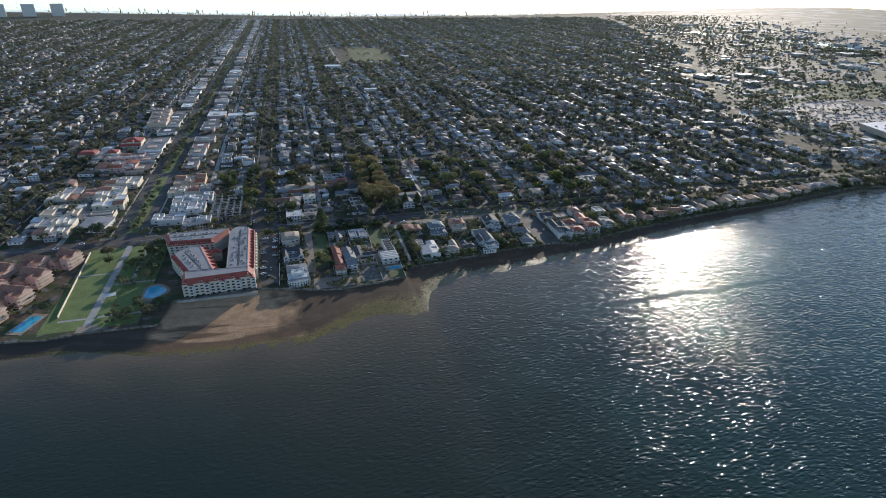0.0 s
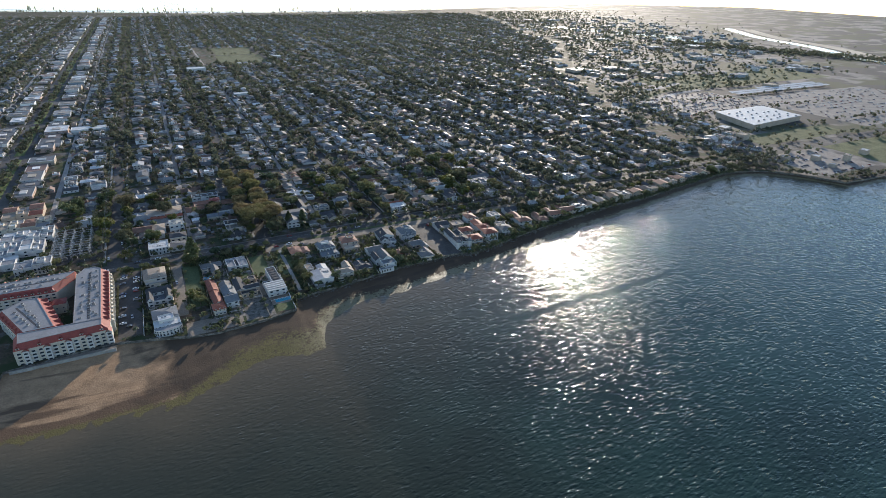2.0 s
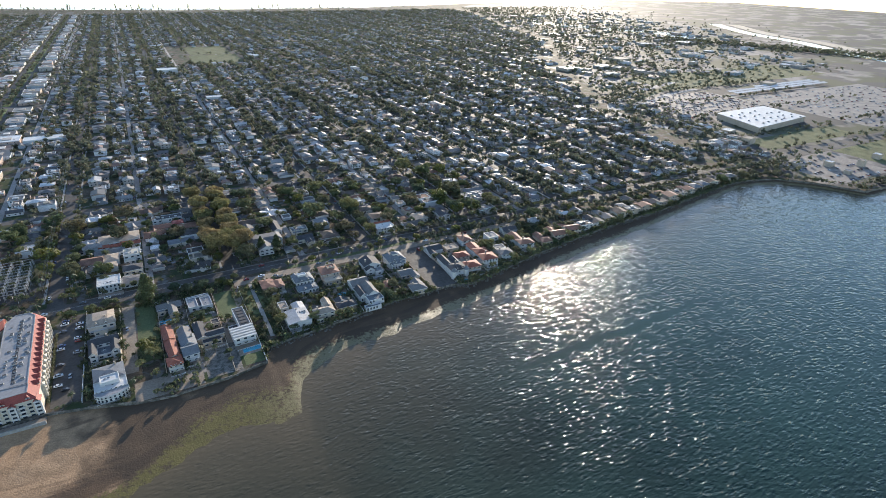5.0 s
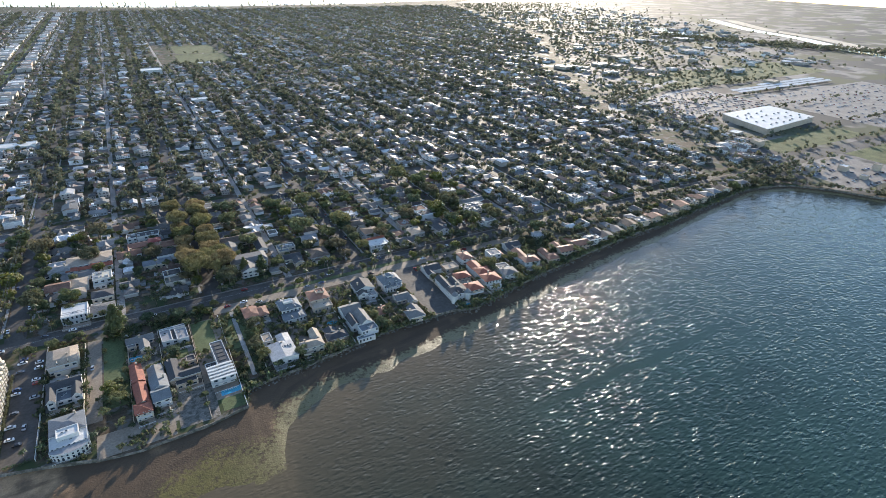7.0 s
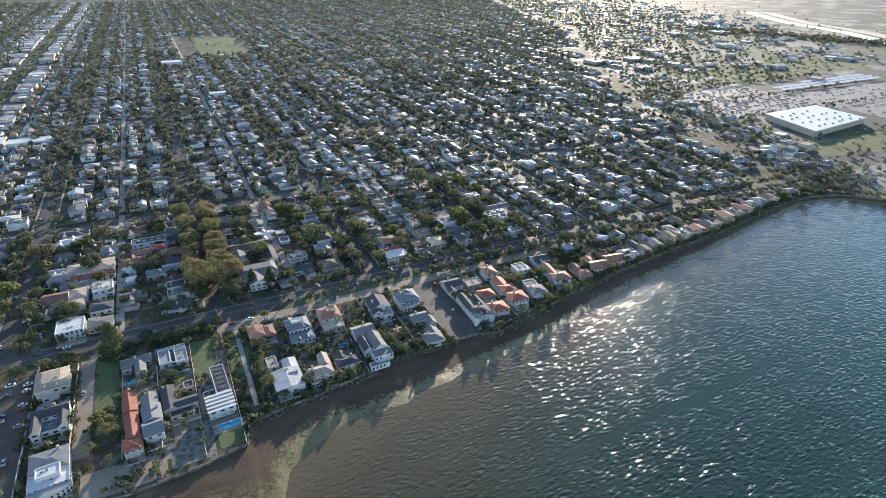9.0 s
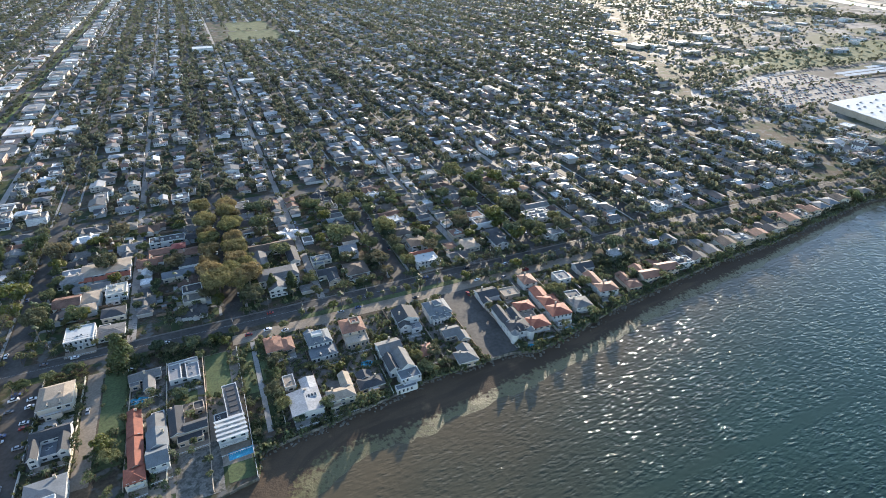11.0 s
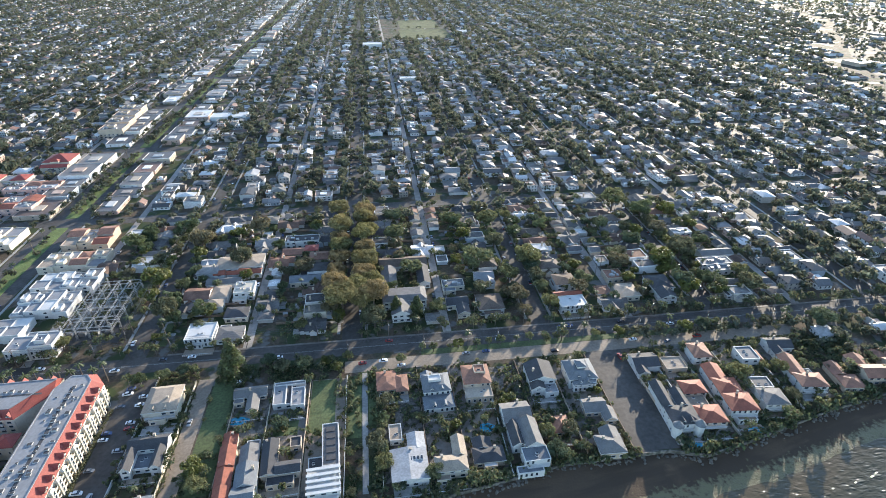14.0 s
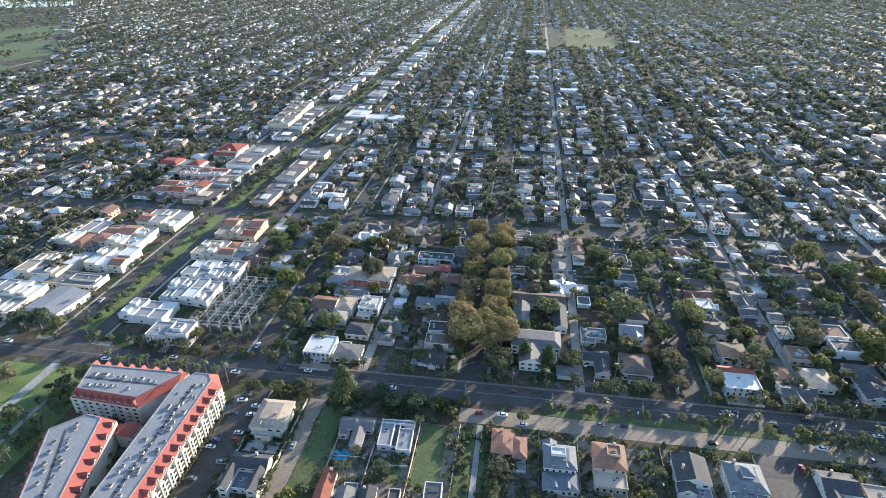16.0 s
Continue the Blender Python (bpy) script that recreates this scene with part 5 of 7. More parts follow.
# houses of the first blocks inland that stand out
for x, y, label, wall, roof, vols in (
        (-131, 8, "low pale house with a grey hipped roof by the alley", M_WHITE, M_GREYSHINGLE, [(-7.5, 7.5, -6, 6, 0, 3.6, "hip", 1.5), (-7.5, -1, 6, 9, 0, 3.0, "flat", 0)]),
        (-147.5, 86, "white double house with tan hipped roof and terracotta front", M_WHITE, M_TANROOF, [(-8, 8, -5, 12, 0, 6, "hip", 1.8), (-8, -0.5, -11, -5, 0, 5.2, "x", 1.2, M_TILE), (0.5, 8, -10, -5, 0, 4.4, "x", 1.2, M_TILE)]),
        (-131, 87, "white double house with tan hipped roof and terracotta front", M_WHITE, M_TANROOF, [(-7.5, 7.5, -5, 13, 0, 6, "hip", 1.8), (-7.5, -0.5, -12, -5, 0, 5.2, "x", 1.2, M_TILE), (0.5, 7.5, -11, -5, 0, 4.4, "x", 1.2, M_TILE)]),
        (-147, 69, "long low house with a dull green-grey gabled roof", M_WALL, M_GREYSHINGLE, [(-11.5, 11, -4, 4, 0, 3.6, "x", 1.5)]),
        (-146, 48, "pale house with a long tan hipped roof", M_WHITE, M_TANROOF, [(-5.5, 5.5, -2, 12, 0, 4.8, "hip", 1.8), (-5.5, 4, -12, -2, 0, 4.2, "hip", 1.6)]),
        (-130.5, 55, "white two-storey house with a flat cream roof", M_WHITE, M_CREAM, [(-6.5, 6.5, -7, 7, 0, 6.2, "flat", 0), (-6.5, 2, -11, -7, 0, 3.2, "flat", 0)]),
        (-131, 29, "low house with a dark hipped roof", M_CREAM, M_DARKROOF, [(-7, 7, -5.5, 5.5, 0, 3.8, "hip", 2.0)]),
        (-98, 121, "long white two-storey flats with a dark flat roof", M_WHITE, M_DARKROOF, [(-13, 13, -5, 5, 0, 6.2, "flat", 0)]),
        (-98, 105, "long house with a faded red gabled roof", M_BEIGE, M_TILE_BROWN, [(-13, 3, -5, 5, 0, 4.0, "x", 1.7), (3.5, 13, -4, 5, 0, 5.6, "hip", 1.7, M_REDROOF)]),
        (-91, 64, "long house with a blue-grey gabled roof", M_WALL, M_BLUEROOF, [(-10.5, 10.5, -4.5, 4.5, 0, 4.2, "x", 1.8)]),
        (-22, 66, "long U-shaped courtyard flats with grey-brown roofs", M_WHITE, M_BROWNROOF, [(-17, 17, 5, 18, 0, 4.4, "x", 2.4), (-16, -6, -19, 5, 0, 4.2, "y", 1.8, M_GREYSHINGLE), (9, 17, -19, 5, 0, 4.2, "y", 1.8, M_DARKROOF)]),
        (-24, 25, "large grey-roofed manor house with white walls", M_WHITE, M_GREYSHINGLE, [(-14, 14, -1, 14, 0, 6.4, "cut", 2.8), (-9, 3, -15, -1, 0, 6.0, "y", 2.6), (3.5, 12, -9, -1, 0, 3.6, "flat", 0, M_GREYROOF)]),
        (10.5, 45.5, "low house with a pale blue-green flat roof", M_CREAM, M_BLUEROOF, [(-7.5, 7.5, -4.5, 5, 0, 3.4, "flat", 0), (-7.5, 1, -9, -4.5, 0, 3.0, "flat", 0)]),
        (33, 48, "white house with pale crossed gables", M_WHITE, M_GREYROOF, [(-6.5, 6.5, -2, 6, 0, 5.4, "x", 2.2), (-2, 6, -8, -2, 0, 5.0, "y", 2.0)]),
        (31, 17, "brown-roofed house with a wide hipped roof and porch", M_WHITE, M_BROWNROOF, [(-8, 8, -7, 10, 0, 4.6, "hip", 2.8), (-5, 5, -10, -7, 0, 3.2, "hip", 1.2)]),
        (10, 19, "low house with dark L-shaped roofs", M_CREAM, M_DARKROOF, [(-7, 7, 0, 9, 0, 3.8, "x", 2.0), (-1, 6.5, -10, 0, 0, 3.8, "y", 1.8)]),
        (87, 37, "two-storey house with a brown hipped roof", M_WHITE, M_BROWNROOF, [(-7, 7, -6.5, 6.5, 0, 5.6, "hip", 2.0), (-9, -7, -4, 4, 0, 3.0, "flat", 0)]),
        (125.5, 21, "pale house with a broad tan hipped roof", M_CREAM, M_TANROOF, [(-7, 7, -7.5, 7.5, 0, 4.0, "hip", 2.0)]),
        (125, 42, "flat-roofed brown house by the alley", M_BEIGE, M_TILE_BROWN, [(-6.3, 6.3, -6, 6, 0, 4.0, "flat", 0)]),
        (151, 20, "large house with long dark hipped roofs", M_WHITE, M_DARKROOF, [(-7.5, 7.5, -2, 14, 0, 5.2, "hip", 2.6), (-7, 4, -13, -2, 0, 5.0, "y", 2.2)]),
        (205, 45, "wide house with pale blue-grey flat roofs", M_WHITE, M_BLUEROOF, [(-12, 12, -2, 8, 0, 5.0, "flat", 0), (-9, 10, -9, -2, 0, 4.2, "flat", 0)]),
        (213, 61, "long low house with a grey gabled roof", M_WHITE, M_GREYSHINGLE, [(-12.5, 12.5, -4.5, 4.5, 0, 4.4, "x", 1.8)]),
        (203, 92, "white two-storey house with stepped flat roofs", M_WHITE, M_WHITE, [(-7.5, 7.5, -2, 6.5, 0, 6.2, "flat", 0), (-6, 4, -7, -2, 0, 4.0, "hip", 1.4, M_TILE_BROWN)])):
    villa(x, y, label, vols, wall, roof, 0, "wide", 4.0, near=False, trim=True)
OWN = list(FOOT)


def built(x, y, gap=0.6, over=None):
    """Whether a house stands within that gap of a place."""
    return any(a - gap < x < b + gap and c - gap < y < d + gap for a, b, c, d in (over or FOOT))


# further shore houses towards the bay's end
rng = random.Random(31)
x = 203.0
while x < 540:
    w = rng.uniform(13, 18)
    ysh = line_y(LAND, x + w / 2)
    d = rng.uniform(18, 28)
    rf, wl = rng.choice([(M_GREYSHINGLE, M_BEIGE), (M_BROWNROOF, M_CREAM), (M_DARKROOF, M_WALL), (M_TILE_BROWN, M_BEIGE), (M_DARKROOF, M_BEIGE), (M_BLUEROOF, M_BEIGE)])
    cy = min(ysh + 6 + d / 2, -32)
    villa(x + w / 2, cy, "shore house with %s and pale walls" % {"grey_shingle": "grey shingle gables", "brown_shingle": "brown shingled roofs", "dark_shingle": "dark gabled roofs", "brown_tile": "brown tile roofs", "blue_grey_shingle": "blue-grey roofs"}[rf.name],
          [(-w / 2 + 1, w / 2 - 1, -d / 2, 0, 0, rng.choice([3.6, 5.6]), rng.choice(["hip", "x", "flat", "y"]), 2.0), (-w / 2 + 1, w / 8, 0, d / 2, 0, 3.6, rng.choice(["y", "flat", "hip"]), 1.8)], wl, rf, -7 if x < 400 else -8, sides=False, group="shore houses", near=False)
    if cy < -55 and rng.random() < 0.8:
        houses.append((rng.randrange(16), x + w / 2, -34 - rng.uniform(0, 5), 0, 0, 0.9, 0.8, 1))
    for q in range(2):
        near_trees.append((x + rng.uniform(0, w), rng.uniform(ysh + 3, -26), rng.uniform(0.6, 1.1)))
    for q in range(15):
        wood(x + rng.uniform(-1, w), rng.uniform(ysh + 2, -24), rng.uniform(0.4, 1.0), False)
    x += w + rng.uniform(1, 3)

# the houses of the first blocks inland, copied from a few models
MODELS = []
for i, (w, d, hh, kind, rise) in enumerate(((10, 12, 3.4, "x", 2.2), (11, 14, 3.6, "hip", 2.4), (10, 13, 5.8, "hip", 2.0), (10, 15, 3.4, "y", 2.4), (11, 12, 5.6, "flat", 0), (10, 11, 3.2, "x", 1.8), (12, 14, 5.8, "x", 2.2), (10, 16, 3.4, "hip", 2.0))):
    vols = [(-d / 2, d / 2, -w / 2, w / 2, 0, hh, kind, rise)]
    if i % 2 == 0:
        vols.append((-d / 2 - 3, -d / 2, -w / 4, w / 2, 0, 3.0, "x" if kind != "flat" else "flat", 1.4))
    MODELS.append(villa(0, 0, ("low house with a shingled roof beside the avenue", "two-storey house with a plain shingled roof")[hh > 5], vols, M_WALL, M_ROOF, 0, "wide", 6.5, chim=(d / 4, w / 6, hh + 3.0) if i % 3 else None, group="avenue houses", sides=i % 3 == 0, near=False,
                        cross=[(-d / 2 + 1 + (i % 3), -d / 2 + 5.5 + (i % 3), -w / 2 - 1.8, 0, min(hh, 3.4), 2.0, "y"), (d / 2 - 2, d / 2 + 3.2, -w / 6, w / 2 - 0.6, min(hh, 3.2), 1.7, "x"), (d / 2 - 6, d / 2 - 2.5, 0.5, w / 2 + 1.4, min(hh, 3.3), 1.8, "y")][:2 + i % 2]))
GARAGES = [villa(0, 0, "small garage by the back alley", [(-3.2, 3.2, -3.2, 3.2, 0, 2.7, k, 1.4)], M_WALL, M_ROOF, 0, "", 7, name="garage", group="alley garages", sides=False) for k in ("x", "flat", "hip", "y")]
RNG2, fresh = random.Random(5), set()
for hx, cy, sg, step in near_lots:
    if (-260 < hx < -196 and cy < 95) or (abs(hx + 148) < 21 and cy < 26) or (abs(hx - 84) < 16 and cy < 25) or (sg == 0 and -132 < hx < -108 and cy < 12) or built(hx, cy, 5.5 if sg else 3.6, OWN):
        continue
    FOOT.append((hx - 6, hx + 6, cy - step / 2 + 2.5, cy + step / 2 - 2.5) if sg else (hx - 3, hx + 3, cy - 3, cy + 3))
    ob = RNG2.choice(MODELS if sg else GARAGES + MODELS[5:6])
    turn = (0 if sg >= 0 else 180) + RNG2.uniform(-1.5, 1.5)
    ky = min(1.12, (step - 2.2) / 11.5)
    m = pose(hx + 1.5 * sg, cy, 0, 0, 0, turn) @ Matrix.Diagonal((RNG2.uniform(1.0, 1.3) if sg else RNG2.uniform(1.0, 1.5), ky if sg else ky * 1.3, RNG2.uniform(0.95, 1.1), 1))
    if ob.name not in fresh:
        fresh.add(ob.name)
        ob.matrix_basis = m
    else:
        copy_thing(ob, Matrix()).matrix_basis = m

# ---- the apartment block with the red mansards ----


def inset(poly, dist):
    """A convex polygon, counter-clockwise, with each edge moved in by its own distance."""
    n, lines = len(poly), []
    for i in range(n):
        p, q = Vector(poly[i]), Vector(poly[(i + 1) % n])
        d = (q - p).normalized()
        nrm = Vector((-d.y, d.x))
        lines.append((p + nrm * dist[i], d))
    out = []
    for i in range(n):
        (p, d), (q, e) = lines[i - 1], lines[i]
        t = ((q - p).cross(e)) / d.cross(e)
        out.append(tuple(p + d * t))
    return out


def wing(block, poly, dist, z0=10.6, z1=14.2):
    s = Shape(M_CREAM)
    s.prism(poly, -1.5, z0, M_CREAM)
    part("wall", s, block)
    inner = inset(poly, dist)
    s, n = Shape(M_REDROOF), len(poly)
    p = [(a, b, z0 + 0.01) for a, b in poly] + [(a, b, z1) for a, b in inner]
    s.faces(p, [(i, (i + 1) % n, n + (i + 1) % n, n + i) for i in range(n)], M_REDROOF)
    part("mansard", s, block, "red shingled mansard slope")
    s = Shape(M_GREYROOF)
    s.prism(inset(inner, [0.05] * n), z1 - 0.3, z1 + 0.02, M_GREYROOF)
    rim = inset(inner, [0.5] * n)
    p = [(a, b, z1 + 0.3) for a, b in inner] + [(a, b, z1 + 0.3) for a, b in rim] + [(a, b, z1) for a, b in rim] + [(a, b, z1 - 0.2) for a, b in inner]
    s.faces(p, [q for i in range(n) for j in [(i + 1) % n] for q in ((i, j, n + j, n + i), (n + i, n + j, 2 * n + j, 2 * n + i), (3 * n + i, 3 * n + j, j, i))], M_GREYROOF)
    part("roof", s, block, "flat grey roof with a low rim")


HOTEL = thing("apartment_block", Matrix(), "cream apartment block with red mansards and grey flat roofs", "apartment building")
wing(HOTEL, [(-204, -116), (-181.5, -116), (-184.3, -37), (-191, -28.5), (-201, -28.5), (-207, -40)], [0.3, 5, 4, 4, 2, 1.2])
wing(HOTEL, [(-235, -130), (-181.6, -127), (-181.6, -116.1), (-237, -114)], [3, 4.5, 0.3, 3])
wing(HOTEL, [(-234, -113.9), (-208, -113.9), (-223, -66), (-237, -64), (-251, -78)], [0.3, 5.5, 3, 2.5, 3])
wing(HOTEL, [(-257, -55), (-218, -57), (-207.2, -41), (-207.2, -29), (-264, -30)], [3.4, 4, 0.3, 4.5, 3.5])


def dormer(x, y, turn, m=M_REDROOF):
    """A gabled dormer whose face lies at x, y and looks along turn (0: to -y)."""
    s = Shape(M_CREAM, m)
    s.box(-1.2, 1.2, 0, 4.2, 10.6, 12.0, M_CREAM)
    s.gable(-1.2, 1.2, 0, 4.4, 12.0, 1.5, m, "y", 0.25, 0.12)
    dm = part("dormer", s, HOTEL, at=pose(x, y, 0, 0, 0, turn))
    add_window(dm, "small", 0, 0, 10.7, 0)


def east_x(y):
    return -181.5 - (y + 116) * 2.8 / 79


def front_y(x):
    return -130 + (x + 235) * 3 / 53.4


for i in range(13):                                                   # dormers, bays and balconies along the car-park side
    y = -113 + i * 5.9
    x = east_x(y)
    dormer(x - 0.4, y, 92)
    s = Shape(M_CREAM)
    s.box(-1.6, 1.6, -1.6, 0, -1, 9.6, M_CREAM)
    s.hip(-1.6, 1.6, -1.6, 0.2, 9.6, 1.0, M_CREAM, 0.15)
    bay = part("bay", s, HOTEL, at=pose(x, y, 0, 0, 0, 94))
    for fl in range(4):
        add_window(bay, "tall", 0, -1.6, 0.2 + fl * 2.5, 0)
        add_window(HOTEL, "small", east_x(y + 2.9), y + 2.9, 0.6 + fl * 2.6, 94, False)
    for fl in range(1, 4):
        s = Shape(M_CREAM)
        s.box(-1.2, 1.2, -1.3, 0, 0, 0.12, M_CREAM, True)
        s.box(-1.2, 1.2, -1.3, -1.2, 0.12, 1.0, M_CREAM)
        part("balcony", s, HOTEL, at=pose(east_x(y + 2.9), y + 2.9, fl * 2.6 - 0.3, 0, 0, 94))
for i in range(14):                                                   # the shore front
    x = -232.5 + i * 3.85
    y = front_y(x)
    bay = HOTEL
    if i % 3 == 1:
        s = Shape(M_WHITE, M_REDROOF)
        s.box(x - 1.7, x + 1.7, y - 1.5, y + 0.2, -1.4, 9.8, M_WHITE)
        s.gable(x - 1.7, x + 1.7, y - 1.5, y + 3.5, 9.8, 1.6, M_REDROOF, "y", 0.25, 0.12)
        bay = part("bay", s, HOTEL)
    elif i % 3 == 0:
        dormer(x, y + 0.6, 2)
    for fl in range(4):
        add_window(bay, "wide", x, y - 1.5 if i % 3 == 1 else y, -0.4 + fl * 2.6, 0 if i % 3 == 1 else 2, i % 3 != 1 or True)
        if i % 3 == 2 and fl:
            s = Shape(M_WHITE)
            s.box(-1.9, 1.9, -1.3, 0, 0, 0.12, M_WHITE, True)
            s.box(-1.9, 1.9, -1.3, -1.2, 0.12, 1.0, M_WHITE)
            part("balcony", s, HOTEL, at=pose(x, y, fl * 2.6 - 0.7, 0, 0, 2))
s = Shape(M_CONCRETE)
s.box(-239, -180, -136.5, -136, -1.6, 0.9, M_CONCRETE)
s.box(-239, -180, -136, -131.5, -1.6, -0.2, M_PAVING)
part("terrace_wall", s, HOTEL)
for k in range(7):                                                    # the park side
    u = (k + 0.5) / 7
    x, y = -251 + 17 * u, -78 - 35.9 * u
    for fl in range(4):
        add_window(HOTEL, "wide", x, y, 0.2 + fl * 2.6, -64.7, False)
    dormer(x + 0.5, y + 0.2, -64.7, M_REDROOF)
for k in range(9):
    dormer(-254 + k * 4.2, -54.6 - k * 0.2, -3)
    for fl in range(4):
        add_window(HOTEL, "wide", -254 + k * 4.2, -55.15 - k * 0.215, 0.4 + fl * 2.6, -3, False)
    if k % 2:
        for fl in range(1, 4):
            s = Shape(M_WHITE)
            s.box(-1.7, 1.7, -1.3, 0, 0, 0.12, M_WHITE, True)
            s.box(-1.7, 1.7, -1.3, -1.2, 0.12, 1.0, M_WHITE)
            part("balcony", s, HOTEL, at=pose(-254 + k * 4.2, -55.15 - k * 0.215, fl * 2.6, 0, 0, -3))
for k in range(8):
    dormer(-260 + k * 7, -30.2, 180)
for k in range(7):                                                    # to the courtyard
    u = (k + 0.5) / 7
    dormer(-208 - 15 * u - 0.4, -113.9 + 47.9 * u, 107)
vent = Shape(M_STEEL)
vent.box(-0.9, 0.9, -0.7, 0.7, 0, 0.9, M_STEEL)
vent.box(-0.75, 0.75, -0.55, 0.55, 0.9, 1.0, M_DARKROOF)
vent = vent.mesh("roof_vent")
RH = random.Random(8)


def roof_box(x, y, turn):
    """A vent, hatch or cooling unit on the flat roof, with a scale of its own."""
    k = RH.uniform(0.55, 1.35)
    part("roof_vent", vent, HOTEL, at=pose(x + RH.uniform(-0.8, 0.8), y + RH.uniform(-1.2, 1.2), 14.03, 0, 0, turn) @ Matrix.Diagonal((k, k * RH.uniform(0.7, 1.3), RH.uniform(0.5, 1.2), 1)))


for k in range(20):
    y = -111 + k * 3.6
    roof_box(east_x(y) - 12.5, y, 4)
    for off in (7.5, 9.5, 17.0):
        if RH.random() < 0.4:
            roof_box(east_x(y) - off, y + 1, 4)
for k in range(11):
    u = k / 11
    roof_box(-237 + 16 * u, -74 - 38 * u, -20)
    if RH.random() < 0.5:
        roof_box(-242 + 15 * u, -79 - 33 * u, -20)
    roof_box(-252 + 3.4 * k, -41 - 0.1 * k, 0)
    if RH.random() < 0.5:
        roof_box(-250 + 3.1 * k, -48, 0)
s = Shape(M_DARKROOF)
s.faces([(east_x(-113) - 13.3, -113, 14.27), (east_x(-113) - 11.7, -113, 14.27), (east_x(-42) - 11.7, -42, 14.27), (east_x(-42) - 13.3, -42, 14.27)], [(0, 1, 2, 3)], M_DARKROOF)
part("roof_gutter", s, HOTEL, "dark gutter along the flat roof")
s = Shape(M_DARKROOF)
s.faces([(-240, -78, 14.27), (-238.8, -77.4, 14.27), (-221.6, -112, 14.27), (-222.8, -112.4, 14.27)], [(3, 2, 1, 0)], M_DARKROOF)
part("roof_gutter", s, HOTEL, "dark gutter along the flat roof")
s = Shape(M_DARKROOF)
s.faces([(-257, -44.6, 14.27), (-210, -44.6, 14.27), (-210, -43.4, 14.27), (-257, -43.4, 14.27)], [(0, 1, 2, 3)], M_DARKROOF)
part("roof_gutter", s, HOTEL, "dark gutter along the flat roof")
villa(-216, -68, "small courtyard pavilion with red pyramid roofs", [(-4, 4, -4, 4, 0, 8.0, "hip", 2.6), (-7, -3, -1, 3, 0, 7.0, "hip", 1.8)], M_CREAM, M_REDROOF, 0, "small", 3, name="pavilion")

# ---- shops and flats along the boulevard ----
villa(-241, 6, "white three-storey shop house with red awnings and balconies", [(-13, 0, -5, 8, 0, 8.0, "flat", 0), (0, 13, -4, 9, 0, 9.5, "flat", 0), (-8, 8, 8, 14, 0, 6.5, "flat", 0), (3, 9, -2, 4, 9.5, 2.0, "flat", 0)], M_WHITE, M_GREYROOF, 0, "tall", 2.6, name="shop_house")
RC = random.Random(44)


def cluster(x, y, w, d, label, wall, roofs, name, group="", low=4.0, high=7.0, nx=3, ny=2):
    """A built-up plot: joined volumes of unequal height, with flat decks and tiled roofs."""
    vols = []
    for i in range(nx):
        for j in range(ny):
            m = RC.choice(roofs)
            x0, y0 = -w / 2 + i * w / nx, -d / 2 + j * d / ny
            tiled = m in (M_TILE, M_TILE_BROWN, M_REDROOF)
            vols.append((x0 + 0.02, x0 + w / nx - 0.02, y0 + RC.uniform(0, 2.0) * (j == 0), y0 + d / ny - 0.02, 0, RC.uniform(low, high), RC.choice(["hip", "x", "y"]) if tiled else "flat", 1.6, m))
            if RC.random() < 0.5 and not tiled:
                u = vols[-1]
                vols.append((u[0] + 1.5, u[0] + w / nx * 0.6, u[2] + 1.5, u[2] + d / ny * 0.6, u[5], RC.uniform(0.9, 2.1), "flat", 0, RC.choice([M_GREYROOF, M_WHITE])))
    return villa(x, y, label, vols, wall, roofs[0], RC.uniform(-1, 1), "wide", 6.5, near=False, sides=False, name=name, group=group)


cluster(-271, 29, 30, 20, "white low shop building with stepped flat roofs", M_WHITE, [M_GREYROOF, M_WHITE, M_GREYROOF], "shop_building")
cluster(-256, 54, 34, 24, "white flat-roofed office with rooftop plant", M_WHITE, [M_GREYROOF, M_WHITE, M_GREYROOF, M_TANROOF], "office_building", nx=4)
cluster(-254, 81, 40, 24, "white flat-roofed office of stepped blocks", M_WHITE, [M_GREYROOF, M_WHITE, M_GREYSHINGLE], "office_building", nx=4)
cluster(-262, 112, 44, 24, "pale stucco shop building with mixed roofs", M_CREAM, [M_GREYROOF, M_TANROOF, M_GREYSHINGLE, M_TILE_BROWN], "shop_building", nx=4)
cluster(-266, 148, 34, 28, "tan stucco shop with terracotta roof edges", M_BEIGE, [M_GREYROOF, M_TILE_BROWN, M_TANROOF, M_TILE], "shop_building")
villa(-338, 31, "long shed with a pale grey low roof", [(-13, 13, -13, 13, 0, 4.5, "y", 1.6)], M_WHITE, M_GREYROOF, -8, name="market_shed")
villa(-345, 58, "low flat-roofed shops around a court", [(-22, 18, -8, 8, 0, 4.0, "flat", 0), (-4, 16, -3, 4, 4.0, 1.0, "flat", 0)], M_CREAM, M_GREYSHINGLE, 0, name="shop_building")
for x, y, w, d in ((-372, 28, 30, 34), (-378, 72, 34, 30), (-338, 86, 30, 26), (-352, 120, 40, 30), (-390, 120, 30, 40), (-340, 156, 34, 30)):
    cluster(x, y, w, d, "stucco building with white roof decks and terracotta tile roofs", M_CREAM, [M_WHITE, M_TILE_BROWN, M_GREYROOF, M_GREYROOF, M_WHITE, M_TANROOF], "stucco_building", "stucco buildings", 5.0, 8.5)
